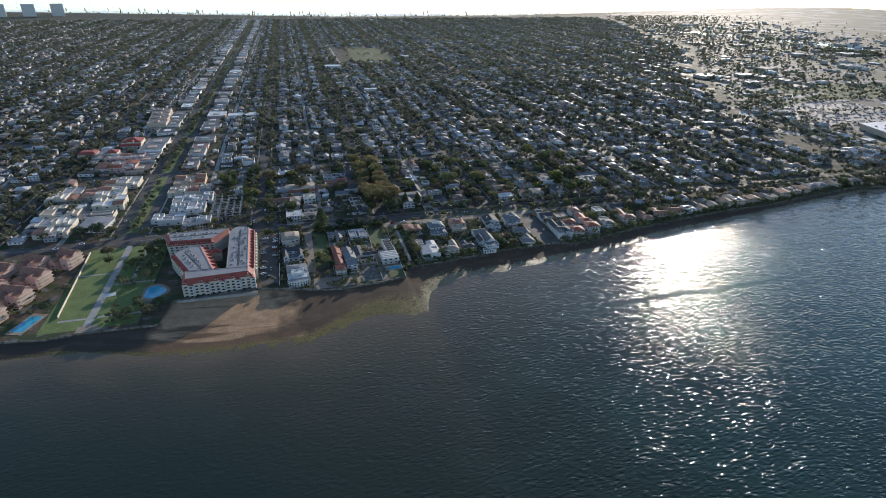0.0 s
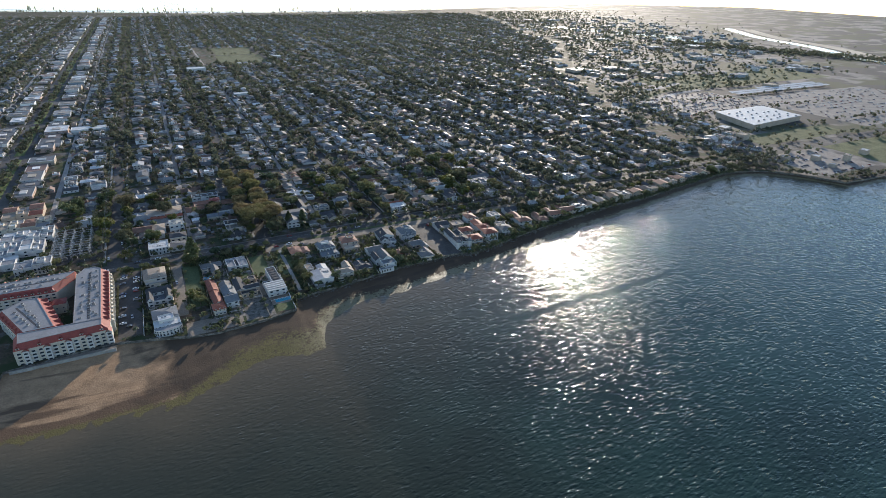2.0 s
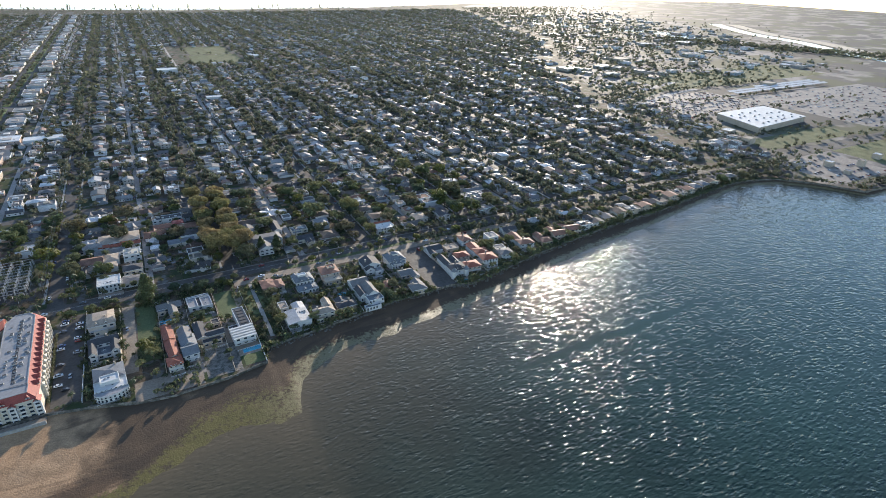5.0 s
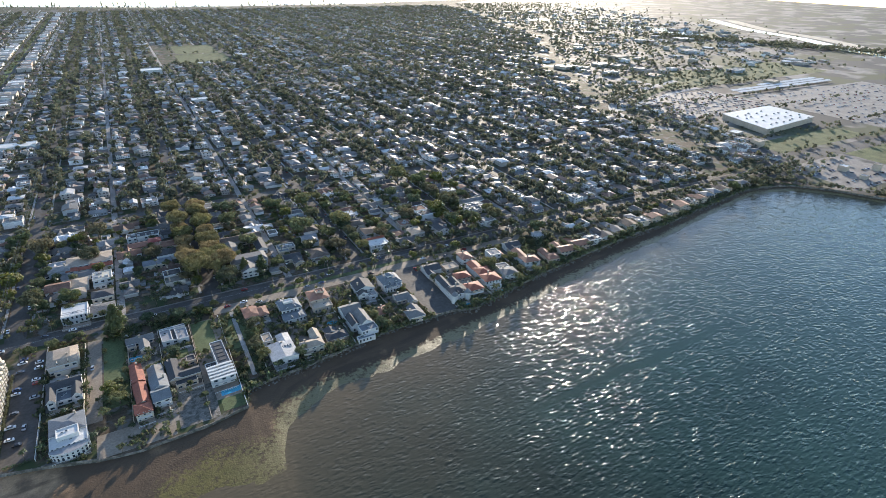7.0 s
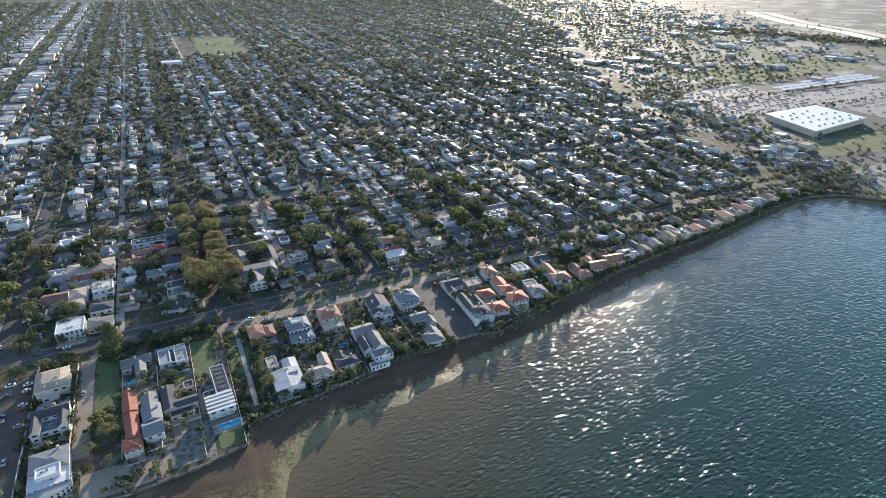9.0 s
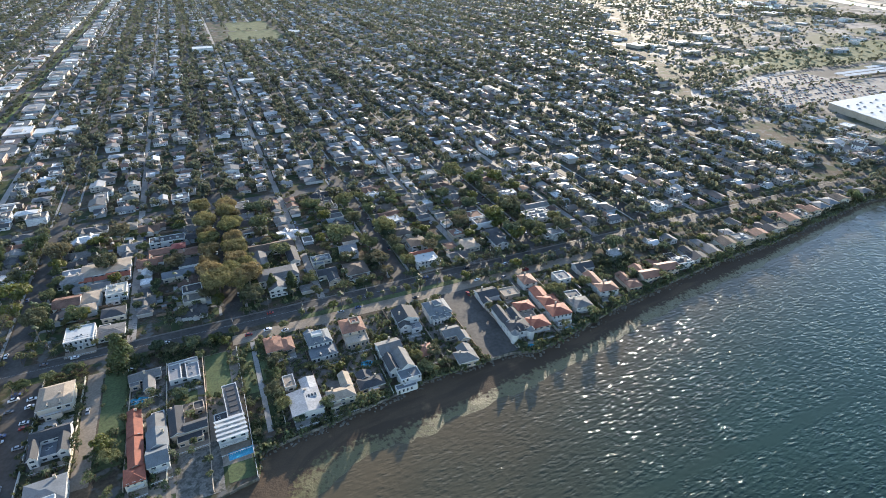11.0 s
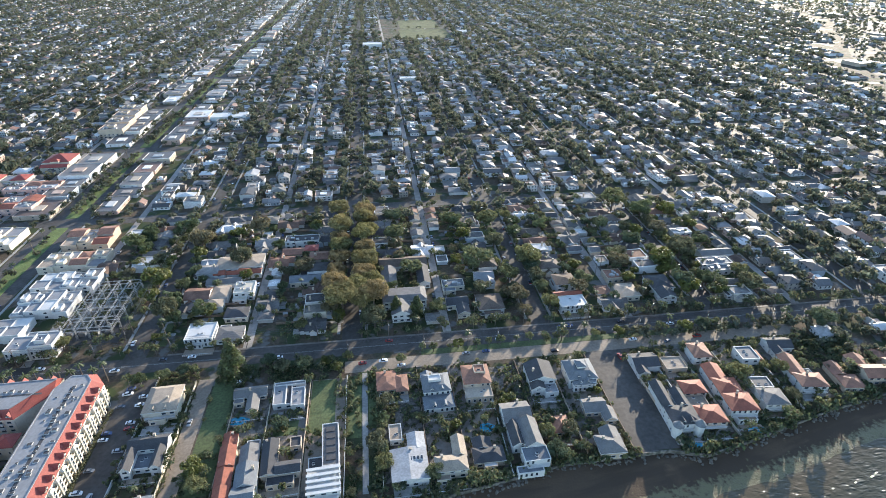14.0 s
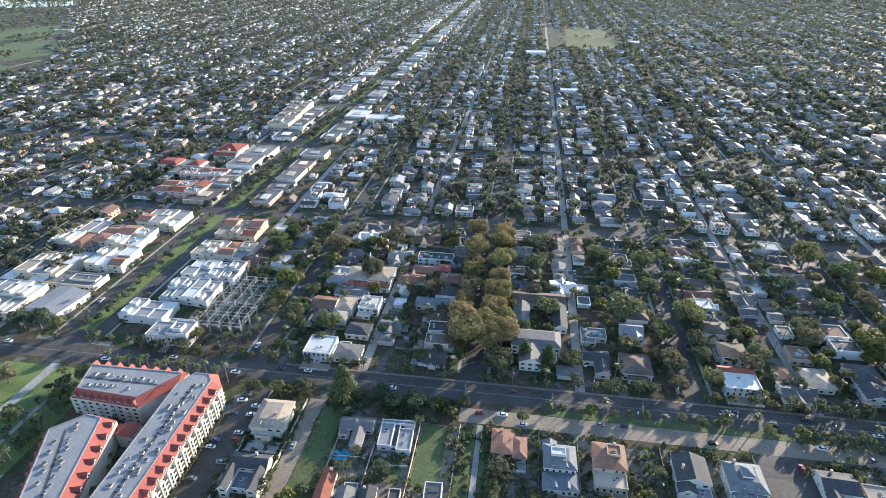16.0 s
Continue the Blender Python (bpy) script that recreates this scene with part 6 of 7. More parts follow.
villa(-366, 330, "corner building with a large red pyramid roof", [(-13, 13, -13, 13, 0, 10.0, "hip", 5.0), (-13, 13, -20, -13, 0, 7.0, "x", 2.0), (-4, 4, -15, -11, 10.0, 1.5, "hip", 2.5)], M_CREAM, M_REDROOF, 0, "tall", 4.5, near=False, name="corner_building")
villa(-396, 282, "long flats with red mansard roofs", [(-26, -4, -9, 9, 0, 8.0, "cut", 3.0), (-3.9, 8, -6, 9, 0, 7.0, "flat", 0, M_GREYROOF), (8.1, 22, -9, 7, 0, 8.5, "hip", 3.0)], M_CREAM, M_REDROOF, 0, "tall", 4.5, near=False, name="flats_building")
cluster(-362, 262, 46, 22, "pink stucco flats with pale roof decks", M_PINK, [M_WHITE, M_TILE_BROWN, M_GREYROOF], "flats_building", "", 6, 8.5)
cluster(-362, 222, 46, 26, "terracotta stucco shops with tiled edges", M_PINK, [M_TILE, M_TILE_BROWN, M_TANROOF, M_GREYROOF], "shop_building", "", 5, 7.5)
for k in range(4):
    villa(-352 - k * 3, 436 + k * 31, "beige four-storey flats with dark balconies", [(-14, 14, -12, 12, 0, 11.0, "flat", 0), (-6, 2, -4, 5, 11.0, 1.8, "flat", 0)], M_BEIGE, M_GREYSHINGLE, 0, "wide", 4.5, near=False, name="flats_building", group="boulevard flats")
villa(-225, 488, "long low building with a bright white roof", [(-24, 22, -11, 11, 0, 6.5, "flat", 0)], M_WHITE, M_WHITE, 0, "", name="hall_building")
villa(-26, 1020, "white school building with a flat roof", [(-22, 20, -14, 14, 0, 9.0, "flat", 0)], M_WHITE, M_WHITE, 0, "", name="school_building")
villa(27, 684, "white flat-roofed church hall", [(-14, 14, -8, 8, 0, 6.0, "flat", 0)], M_WHITE, M_WHITE, 0, "", name="hall_building")
villa(196, 1196, "white gymnasium with a bright low roof", [(-16, 18, -18, 14, 0, 7.0, "flat", 0)], M_WHITE, M_WHITE, 0, "", name="school_building")
for k in range(3):
    villa(-1610 + k * 130, 3160 + 30 * k, "tall white beachfront tower far off", [(-30, 30, -18, 18, 0, 62.0, "flat", 0)], M_WHITE, M_GREYROOF, 20, "", name="tower_block", group="beachfront towers")

# ---- electrical yard ----
YARD = strip("gravel_yard", -233, -198, 13, 78, 0.07, M_APRON, "pale gravel of the electrical yard", "yard")
GANTRY = thing("steel_gantry", Matrix(), "grey lattice steel gantries of the electrical yard", "electrical gantry")
s = Shape(M_STEEL)
for q in ((-0.45, -0.45), (0.45, -0.45), (0.45, 0.45), (-0.45, 0.45)):
    s.tube([(q[0], q[1], 0), (q[0] * 0.5, q[1] * 0.5, 8.5)], [0.09, 0.07], M_STEEL, 4)
for z in (2, 4, 6):
    s.tube([(-0.4, -0.4, z), (0.4, 0.4, z + 1.5)], [0.06, 0.06], M_STEEL, 3)
mast = s.mesh("lattice_mast")
bars = []
for ln in (7.0, 10.5):
    s = Shape(M_STEEL)
    for off in (-0.4, 0.4):
        s.tube([(0, off, 0), (ln, off, 0)], [0.08, 0.08], M_STEEL, 4)
    for k in range(6):
        s.tube([(ln * k / 6, -0.4, 0), (ln * (k + 1) / 6, 0.4, 0)], [0.05, 0.05], M_STEEL, 3)
    bars.append(s.mesh("lattice_beam"))
for i in range(5):
    for j in range(6):
        x, y = -230 + i * 7, 18 + j * 10.5
        part("lattice_mast", mast, GANTRY, at=pose(x, y, 0.05) @ Matrix.Diagonal((1, 1, 1.35 if (i * 3 + j) % 4 == 0 else 1, 1)))
        for z in (6.0, 8.5):
            if i < 4:
                part("lattice_beam", bars[0], GANTRY, at=pose(x, y, z))
            if j < 5:
                part("lattice_beam", bars[1], GANTRY, at=pose(x, y, z, 0, 0, 90))
for i in range(7):
    s = Shape(M_GREYSHINGLE)
    x, y = -229 + (i % 4) * 7.5, 22 + (i // 4) * 26
    s.box(-1.6, 1.6, -1.2, 1.2, 0, 2.6, M_GREYSHINGLE)
    for q in (-0.9, 0, 0.9):
        s.tube([(q, 0, 2.6), (q, 0, 3.6)], [0.18, 0.1], M_BEIGE, 6)
    for q in (-1.9, 1.6):
        s.box(q, q + 0.3, -1, 1, 0.4, 2.2, M_STEEL)
    solid("transformer", s, "grey transformer with cooling fins in the yard", "transformer", "yard transformers", at=pose(x, y, 0.07))

# ---- the shore park and the condominiums ----
strip("park_lawn", -327, -262, -160, -24, 0.06, M_PARK, "open green park lawn by the bay", "lawn")
strip("park_path", -299, -293.5, -158, -22, 0.1, M_CONCRETE, "broad pale concrete park path", "path")
for x0, x1, y0, y1 in ((-318, -299.5, -147, -144.5), (-292.5, -262, -146, -143.5), (-281, -278.5, -95, -30), (-292.5, -262, -97, -94.5), (-327, -299.5, -76, -74)):
    strip("park_path", x0, x1, y0, y1, 0.09, M_CONCRETE, "narrow pale path across the lawn", "path")
strip("shore_plaza", -302, -288, -164, -156, 0.11, M_PAVING, "small paved lookout above the beach", "plaza")
t = thing("park_shelter", pose(-290, -118, 0.06, 0, 0, 12), "small white flat-roofed shelter on posts in the park", "shelter")
q = Shape(M_WHITE)
q.box(-4.5, 4.5, -2.6, 2.6, 2.7, 2.95, M_WHITE, True)
part("roof", q, t)
q = Shape(M_STEEL)
q.box(-0.1, 0.1, -0.1, 0.1, 0, 2.7, M_STEEL)
q = q.mesh("post")
for x in (-4.1, 0, 4.1):
    for y in (-2.2, 2.2):
        part("post", q, t, at=pose(x, y, 0))
s = Shape(M_CREAM)
s.faces([(-327.3, -30, 0), (-326.9, -30, 0), (-319.2, -140, 0), (-319.6, -140, 0), (-327.3, -30, 1.8), (-326.9, -30, 1.8), (-319.2, -140, 1.8), (-319.6, -140, 1.8)],
        [(4, 7, 6, 5), (1, 2, 6, 5), (0, 4, 7, 3), (3, 7, 6, 2)], M_CREAM)
solid("garden_wall", s, "long pale garden wall along the lawn", "wall", kind="structure")


def pool(x, y, w, d, label, kind="round", turn=0.0):
    t = thing("swimming_pool", pose(x, y, 0.02, 0, 0, turn), label, "swimming pool")
    if kind == "round":
        pts = [(w / 2 * math.cos(a) * (1 + 0.18 * math.cos(3 * a)), d / 2 * math.sin(a)) for a in [math.tau * i / 20 for i in range(20)]]
    else:
        pts = [(-w / 2, -d / 2), (w / 2, -d / 2), (w / 2, d / 2), (-w / 2, d / 2)]
    s = Shape(M_PAVING)
    s.prism([(a * 1.35, b * 1.35) for a, b in pts], -0.1, 0.14, M_PAVING)
    part("deck", s, t)
    s = Shape(M_CONCRETE)
    s.prism([(a * 1.07, b * 1.07) for a, b in pts], 0, 0.2, M_CONCRETE)
    part("coping", s, t)
    s = Shape(M_POOL)
    s.prism(pts, 0, 0.23, M_POOL)
    part("water", s, t, "bright blue pool water")
    return t


pool(-259, -116, 15, 20, "blue free-form pool beside the apartment block")
pool(-338, -143, 9, 20, "turquoise condominium pool on a pale deck", "", -20)
pool(-114, -61.5, 10, 5.5, "blue kidney pool behind a low house")
pool(-66, -120, 12, 5, "long blue pool before a modern house", "", 3)
pool(9, -82, 8, 6, "small blue garden pool among houses")
pool(-35, -84, 4.5, 4, "small turquoise plunge pool with a sun sail")
pool(106, -106, 8, 4, "round terrace pool on the seawall")
pool(141, -101, 9, 3.5, "narrow blue pool above the seawall", "", -5)
strip("lawn", -73, -59, -136, -125, 0.07, M_LAWN, "small bright lawn on the seawall", "lawn")
strip("terrace", -96, -75, -139, -107, 0.05, M_STONE, "dark grey paved shore terrace", "terrace")
strip("terrace", -136, -98, -142, -124, 0.05, M_PAVING, "tan paved shore terrace", "terrace")
strip("driveway", -141, -133, -112, -28, 0.055, M_PAVING, "curved tan driveway beside the long lawn", "driveway")
strip("lawn", -132, -119, -104, -28, 0.06, M_LAWN, "long shaded lawn between driveway and houses", "lawn")
strip("lawn", -96, -84, -74, -62, 0.06, M_LAWN, "small back lawn with stepping stones", "lawn")
for x, y, w, d in ((-339, -52, 15, 20), (-354, -82, 19, 19), (-358, -110, 20, 18), (-366, -134, 20, 16), (-362, -56, 18, 18), (-380, -96, 20, 22), (-388, -124, 20, 20), (-384, -66, 20, 20)):
    h = villa(x, y, "pink stucco condominium with tiled gables and stepped balconies", [(-w / 2, w / 2, 0, d / 2, 0, 10.8, "x", 2.8), (-w / 2, -0.6, -d / 2, 0, 0, 8.4, "y", 2.2), (0.6, w / 2, -d / 3, 0, 0, 10.0, "y", 2.2), (-0.6, 0.6, -d / 4, 0, 0, 6.0, "flat", 0, M_PAVING)], M_PINK, M_TILE_BROWN, -24, "wide", 3.6, near=False, name="condominium", group="condominiums")
    for fl in range(3):
        s = Shape(M_CREAM)
        s.box(w / 2, w / 2 + 1.6, -d / 4, d / 2, 2.8 + fl * 2.9, 3.0 + fl * 2.9, M_CREAM, True)
        s.box(w / 2 + 1.5, w / 2 + 1.6, -d / 4, d / 2, 3.0 + fl * 2.9, 3.9 + fl * 2.9, M_CREAM)
        part("balcony", s, h)

# ---- garden walls and hedges between the shore plots ----
for x, y0, y1 in ((-163, -128, -24), (-142, -108, -30), (-118, -122, -40), (-99.5, -124, -36), (-80, -138, -36), (-60.4, -138, -36), (-43, -110, -36), (-22, -112, -36), (-4, -112, -40), (15.5, -112, -40), (34, -108, -36), (53, -104, -36), (75.5, -106, -36), (99.5, -106, -40), (113, -104, -40), (130.5, -104, -40), (150, -100, -40), (173, -92, -40)):
    s = Shape(M_WHITE)
    s.box(x - 0.15, x + 0.15, y0, y1, 0, 1.7, RNG.choice([M_WHITE, M_CREAM, M_BEIGE, M_WOOD]))
    solid("garden_wall", s, "pale plot wall between two shore gardens", "wall", kind="structure")


PLOTS = [-118, -99.5, -80, -60.4, -43, -22, -4, 15.5, 34, 53, 75.5, 99.5, 113, 130.5, 150, 173, 198]
for i, (x0, x1) in enumerate(zip(PLOTS, PLOTS[1:])):
    if i not in (3, 10):
        strip("courtyard", x0 + 0.6, x1 - 0.6, line_y(LAND, (x0 + x1) / 2) + 9 + 3 * (i % 3), -36.5 - 2 * (i % 2), 0.03, (M_STONE, M_ASPHALT_OLD, M_PAVING, M_STONE)[i % 4], ("dark stone courtyard between walls", "grey paved courtyard between walls", "tan paved courtyard between walls", "dark stone courtyard between walls")[i % 4], "courtyard")


def hedge(x0, y0, x1, y1, w, h, label):
    s = Shape(M_LEAF)
    n = max(2, int(math.hypot(x1 - x0, y1 - y0) / 1.6))
    bl = [(x0 + (x1 - x0) * i / n, y0 + (y1 - y0) * i / n, h * 0.5, w * 0.62) for i in range(n + 1)]
    s.faces(*leaf_cloud(RNG, n * 22, bl, 0.4, h / w * 0.9), M_LEAF)
    solid("hedge", s, label, "hedge")


for a in ((-143, -100, -143, -60, 1.6, 1.8), (-119, -60, -119, -38, 2, 2.5), (-60, -80, -60, -40, 1.6, 2), (-44, -105, -44, -40, 2.4, 2.6), (17, -80, 17, -44, 2.2, 3), (15, -108, 15, -90, 1.8, 2.2), (34, -76, 52, -76, 1.8, 2), (74, -104, 74, -70, 2.2, 2.6),
          (-163, -50, -163, -26, 1.6, 1.8), (-176, -127, -166, -127, 1.8, 1.6), (150, -98, 150, -60, 2, 2.6), (100.5, -66, 100.5, -40, 1.8, 2.4), (-99, -100, -99, -72, 1.6, 2.4), (-180, -120, -180, -46, 1.4, 1.8), (-235, -28, -190, -28, 2, 1.6)):
    hedge(*a, "clipped green hedge along a garden wall")

# ---- shrubs in the shore gardens ----
SH = []
for i in range(5):
    q = Shape(M_SHRUB)
    q.faces(*leaf_cloud(RNG, 26, [(0, 0, 0.7, 0.9), (0.8, 0.3, 0.5, 0.6), (-0.6, 0.5, 0.6, 0.7)], 0.42), M_SHRUB)
    SH.append(q)
shrubs, rs = [], random.Random(3)
while len(shrubs) < 1500:
    x = rs.uniform(-163, 235)
    y = rs.uniform(line_y(LAND, x) + 1, -34)
    if any(a - 0.8 < x < b + 0.8 and c - 0.8 < y < d + 0.8 for a, b, c, d in FOOT) or 76 < x < 99 or -53 < x < -49 or -140 < x < -120 or (-79 < x < -66 and -74 < y < -37) or (-96 < x < -60 and y < -106):
        continue
    k = rs.uniform(0.6, 1.7) if rs.random() < 0.8 else rs.uniform(1.6, 2.6)
    shrubs.append((rs.randrange(5), x, y, -0.1, rs.uniform(0, 6.28), k, k, k * rs.uniform(0.7, 1.3)))
for i in range(230):                                     # beds between the street and the shore plots
    x, k = rs.uniform(-178, -64), rs.uniform(0.6, 1.5)
    if not (-141 < x < -132 or -170 < x < -163):
        shrubs.append((rs.randrange(5), x, rs.uniform(-34, -20), -0.1, rs.uniform(0, 6.28), k, k, k))
for i in range(900):                                     # planting tumbling over the seawall
    x = rs.uniform(-60, 560)
    if not 78 < x < 97:
        k = rs.uniform(0.7, 1.6) if rs.random() < 0.85 else rs.uniform(1.8, 2.8)
        shrubs.append((rs.randrange(5), x, line_y(LAND, x) + rs.uniform(-0.3, 3.5), -0.4, rs.uniform(0, 6.28), k, k, k * rs.uniform(0.8, 1.5)))
for hx, cy, sg, step in near_lots:                       # hedges and bushes of the first blocks
    for i in range(7 if sg else 3):
        x, y, k = hx + rs.uniform(-12, 20) * (sg or 0.3), cy + rs.uniform(-0.5, 0.5) * step, rs.uniform(0.8, 2.0)
        if not built(x, y, 0.3):
            shrubs.append((rs.randrange(5), x, y, -0.1, rs.uniform(0, 6.28), k, k, k * rs.uniform(0.7, 1.3)))
gather("garden_shrubs", SH, shrubs, "green shrubs and planting in the gardens", "shrubs")

# ---- boulders at the foot of the seawall ----
BOULDERS, heap = [], []
for i in range(4):
    q = Shape(M_ROCK)
    ringed = [[(r * math.cos(a + i) * rs.uniform(0.75, 1.2), r * math.sin(a + i) * rs.uniform(0.75, 1.2), z) for a in [math.tau * k / 6 for k in range(6)]] for r, z in ((0.8, -0.3), (0.75, 0.25), (0.35, 0.6))]
    for lo, hi in zip(ringed, ringed[1:]):
        for k in range(6):
            q.face([lo[k], lo[(k + 1) % 6], hi[(k + 1) % 6], hi[k]], M_ROCK)
    q.face(ringed[-1], M_ROCK)
    BOULDERS.append(q)
for i in range(650):
    x = rs.uniform(-60, 560)
    k = rs.uniform(0.4, 1.3)
    o = abs(rs.gauss(0, 1.6))
    heap.append((rs.randrange(4), x, line_y(LAND, x) - 0.6 - o, -1.3 - 0.09 * o, rs.uniform(0, 6.28), k, k * rs.uniform(0.7, 1.2), k))
gather("seawall_boulders", BOULDERS, heap, "grey-brown boulders heaped along the foot of the seawall", "rocks")

# ---- rows of trees and palms ----
MID = []
for i in range(8):
    q, rad = Shape(M_SHRUB, M_BARK), (2.6, 3.4, 2.9, 2.1)[i % 4]
    zc = (4.6, 6.2, 5.0, 4.0)[i % 4]
    q.faces(*leaf_cloud(rs, 150, lobes(rs, 5, rad * 0.62, zc, rad * 0.6), 0.56, 0.85), M_SHRUB)
    q.tube([(0, 0, -0.3), (rs.uniform(-0.3, 0.3), 0, zc)], [0.22, 0.08], M_BARK, 5)
    MID.append(q)
leafy_places = []


def mid_tree(x, y, k):
    if built(x, y, 0.4):
        return
    leafy_places.append((rs.randrange(8), x, y, 0, rs.uniform(0, 6.28), k, k, k * rs.uniform(0.85, 1.2)))


for x in range(-330, 560, 8):                             # both sides of the shore street
    for yy, chance in ((-1.6, 0.9), (-3.3, 0.4), (-20.6, 0.7)):
        if rs.random() < chance and not (yy < -20 and x < -30) and not -312 < x < -290:
            mid_tree(x + rs.uniform(-3, 3), yy + rs.uniform(-0.6, 0.6), rs.uniform(0.6, 1.25))
for i in range(330):                                      # the shore gardens
    x = rs.uniform(-160, 240)
    y = rs.uniform(line_y(LAND, x) + 1.5, -35)
    if any(a - 1.2 < x < b + 1.2 and c - 1.2 < y < d + 1.2 for a, b, c, d in FOOT) or 75 < x < 100 or -54 < x < -48 or (-140 < x < -119 and y > -80) or (-80 < x < -65 and -76 < y < -35) or (-74 < x < -58 and y < -112):
        continue
    mid_tree(x, y, rs.uniform(0.45, 0.95))
for i in range(46):                                       # along the seawall
    x = rs.uniform(-50, 430)
    if not 75 < x < 100:
        mid_tree(x, line_y(LAND, x) + rs.uniform(1, 3.5), rs.uniform(0.6, 1.3))
for lx in (-183, -58, 60, 176):                           # more crowns over the avenues
    for i in range(24):
        mid_tree(lx + rs.choice([-1, 1]) * rs.uniform(5.5, 9.5), 4 + i * 7.3 + rs.uniform(-3, 3), rs.uniform(0.6, 1.35))
for hx, cy, sg, step in near_lots:                        # back gardens of the first blocks
    if sg and not (-262 < hx < -196 and cy < 95):
        for q in range(2):
            if rs.random() < 0.75:
                mid_tree(hx + sg * rs.uniform(10, 20), cy + rs.uniform(-6, 6), rs.uniform(0.5, 1.05))
for i in range(30):
    x = rs.uniform(-178, -64)
    if not (-142 < x < -131 or -171 < x < -162):
        mid_tree(x, rs.uniform(-33, -20), rs.uniform(0.5, 1.1))
for i in range(46):                                       # the park's east side and the condominium gardens
    mid_tree(rs.uniform(-290, -262), rs.uniform(-108, -30), rs.uniform(0.6, 1.3))
    mid_tree(rs.uniform(-392, -330), rs.uniform(-140, -26), rs.uniform(0.45, 1.0))
for i in range(22):
    mid_tree(rs.uniform(-286, -250), rs.uniform(-160, -132), rs.uniform(0.5, 1.1))
for i in range(26):                                       # along the long lawn and the car park
    mid_tree(rs.choice([-131, -120, -142, -163.5]) + rs.uniform(-1, 1), rs.uniform(-104, -28), rs.uniform(0.45, 0.9))
for hx, cy, sg, step in near_lots:
    for q in range(3 if sg else 1):
        mid_tree(hx + (sg or 0.4) * rs.uniform(-11, 22), cy + rs.uniform(-0.6, 0.6) * step, rs.uniform(0.55, 1.15))
gather("leafy_trees", MID, leafy_places, "leafy green trees along the street and in gardens", "trees")
for i in range(13):
    plant(PALMS[i % 2], -260 + i * 5.8, -22.5 + (i % 2), 1.15)
for i in range(8):
    plant(PALMS[i % 2], -264 + RNG.uniform(-4, 3), -110 + i * 10.5, RNG.uniform(0.8, 1.1))
for i in range(22):
    y = 16 + i * 23
    if abs(y - 187) > 14 and abs(y - 375) > 14:
        plant(PALMS[i % 3], -302 + (1.5 if i % 2 else -1.5), y, 1.0)
for i in range(28):
    x = -14 + i * 8.5
    if RNG.random() < 0.6:
        plant(RNG.choice([TREES[3], TREES[1], TREES[0], PALMS[1], PALMS[0]]), x + RNG.uniform(-4, 4), -20.5 + RNG.uniform(-1.2, 1.2), RNG.uniform(0.6, 1.25))
for x, y in ((-66, -30), (-60, -22), (-72, -24), (-84, -27), (-96, -28), (-104, -22), (-30, -28), (-172, -27), (-160, -26), (-150, -23)):
    plant(RNG.choice(TREES[:4]), x, y, RNG.uniform(0.8, 1.1))
for x, y in ((-168, -124), (-150, -100), (-136, -128), (-100, -128), (-96, -112), (40, -98), (48, -100), (56, -96), (30, -60), (150, -104), (-222, -92), (-214, -86), (-224, -66), (-216, -64), (-228, -70), (-209, -82), (-212, -100), (-205, -74), (-218, -80), (-230, -60)):
    plant(PALMS[1], x, y, RNG.uniform(0.6, 0.9))
for x, y, k in ((-128, -92, 1.1), (-125, -84, 0.9), (-124, -102, 0.8), (-74, -76, 0.7), (-92, -70, 0.6), (-40, -62, 0.8), (-42, -72, 0.9), (-45, -88, 0.8), (-24, -72, 0.7), (-42, -100, 0.8), (-36, -112, 0.7), (-6, -80, 0.6), (0, -76, 0.6), (20, -70, 0.7), (18, -60, 0.7), (24, -66, 0.7), (40, -84, 0.8),
                (48, -92, 0.8), (36, -92, 0.7), (54, -82, 0.7), (38, -104, 0.7), (110, -62, 0.8), (128, -64, 0.7), (152, -66, 0.9), (172, -84, 1.0), (178, -64, 0.8), (172, -60, 0.8), (-57, -100, 0.6), (-57, -112, 0.6), (-20, -108, 0.6), (14, -104, 0.6), (72, -66, 0.5),
                (-218, -98, 0.7), (-212, -94, 0.6), (-222, -100, 0.6), (-318, 6, 1.2), (-330, 6, 1.2), (-343, 5, 1.1), (-276, -40, 0.9), (-272, -48, 0.9), (-268, -32, 0.8), (-290, -60, 0.7), (-286, -66, 0.7), (-310, -40, 0.8), (-305, -56, 0.6), (-330, -128, 0.7), (-340, -120, 0.6), (-325, -100, 0.6), (-268, -130, 0.7), (-250, -140, 0.7), (-256, -152, 0.8), (-270, -150, 0.7)):
    plant(TREES[RNG.randrange(6)], x, y, k * 1.25)
for x, y, k in ((-64, 22, 1.15), (-52, 20, 1.0), (-44, 26, 1.05), (-68, 34, 1.05), (-56, 32, 1.1), (-46, 40, 0.95), (-70, 48, 1.0), (-50, 52, 0.9), (-69, 62, 0.9), (-49, 70, 1.0), (-67, 78, 1.0), (-66, 92, 1.05), (-49, 86, 0.9), (-50, 102, 1.0), (-68, 106, 0.95),
                (-47, 118, 0.9), (-67, 122, 1.0), (-50, 134, 0.95), (-68, 140, 0.9), (-48, 150, 0.95), (-70, 158, 0.9), (-50, 166, 0.85)):
    plant(EUCS[RNG.randrange(3)], x, y, k * 1.1)
for x, y, k in ((-122, -27, 1.4), (-30, 17, 0.85), (-17, 15, 0.9)):
    plant(CONIFER, x, y, k)

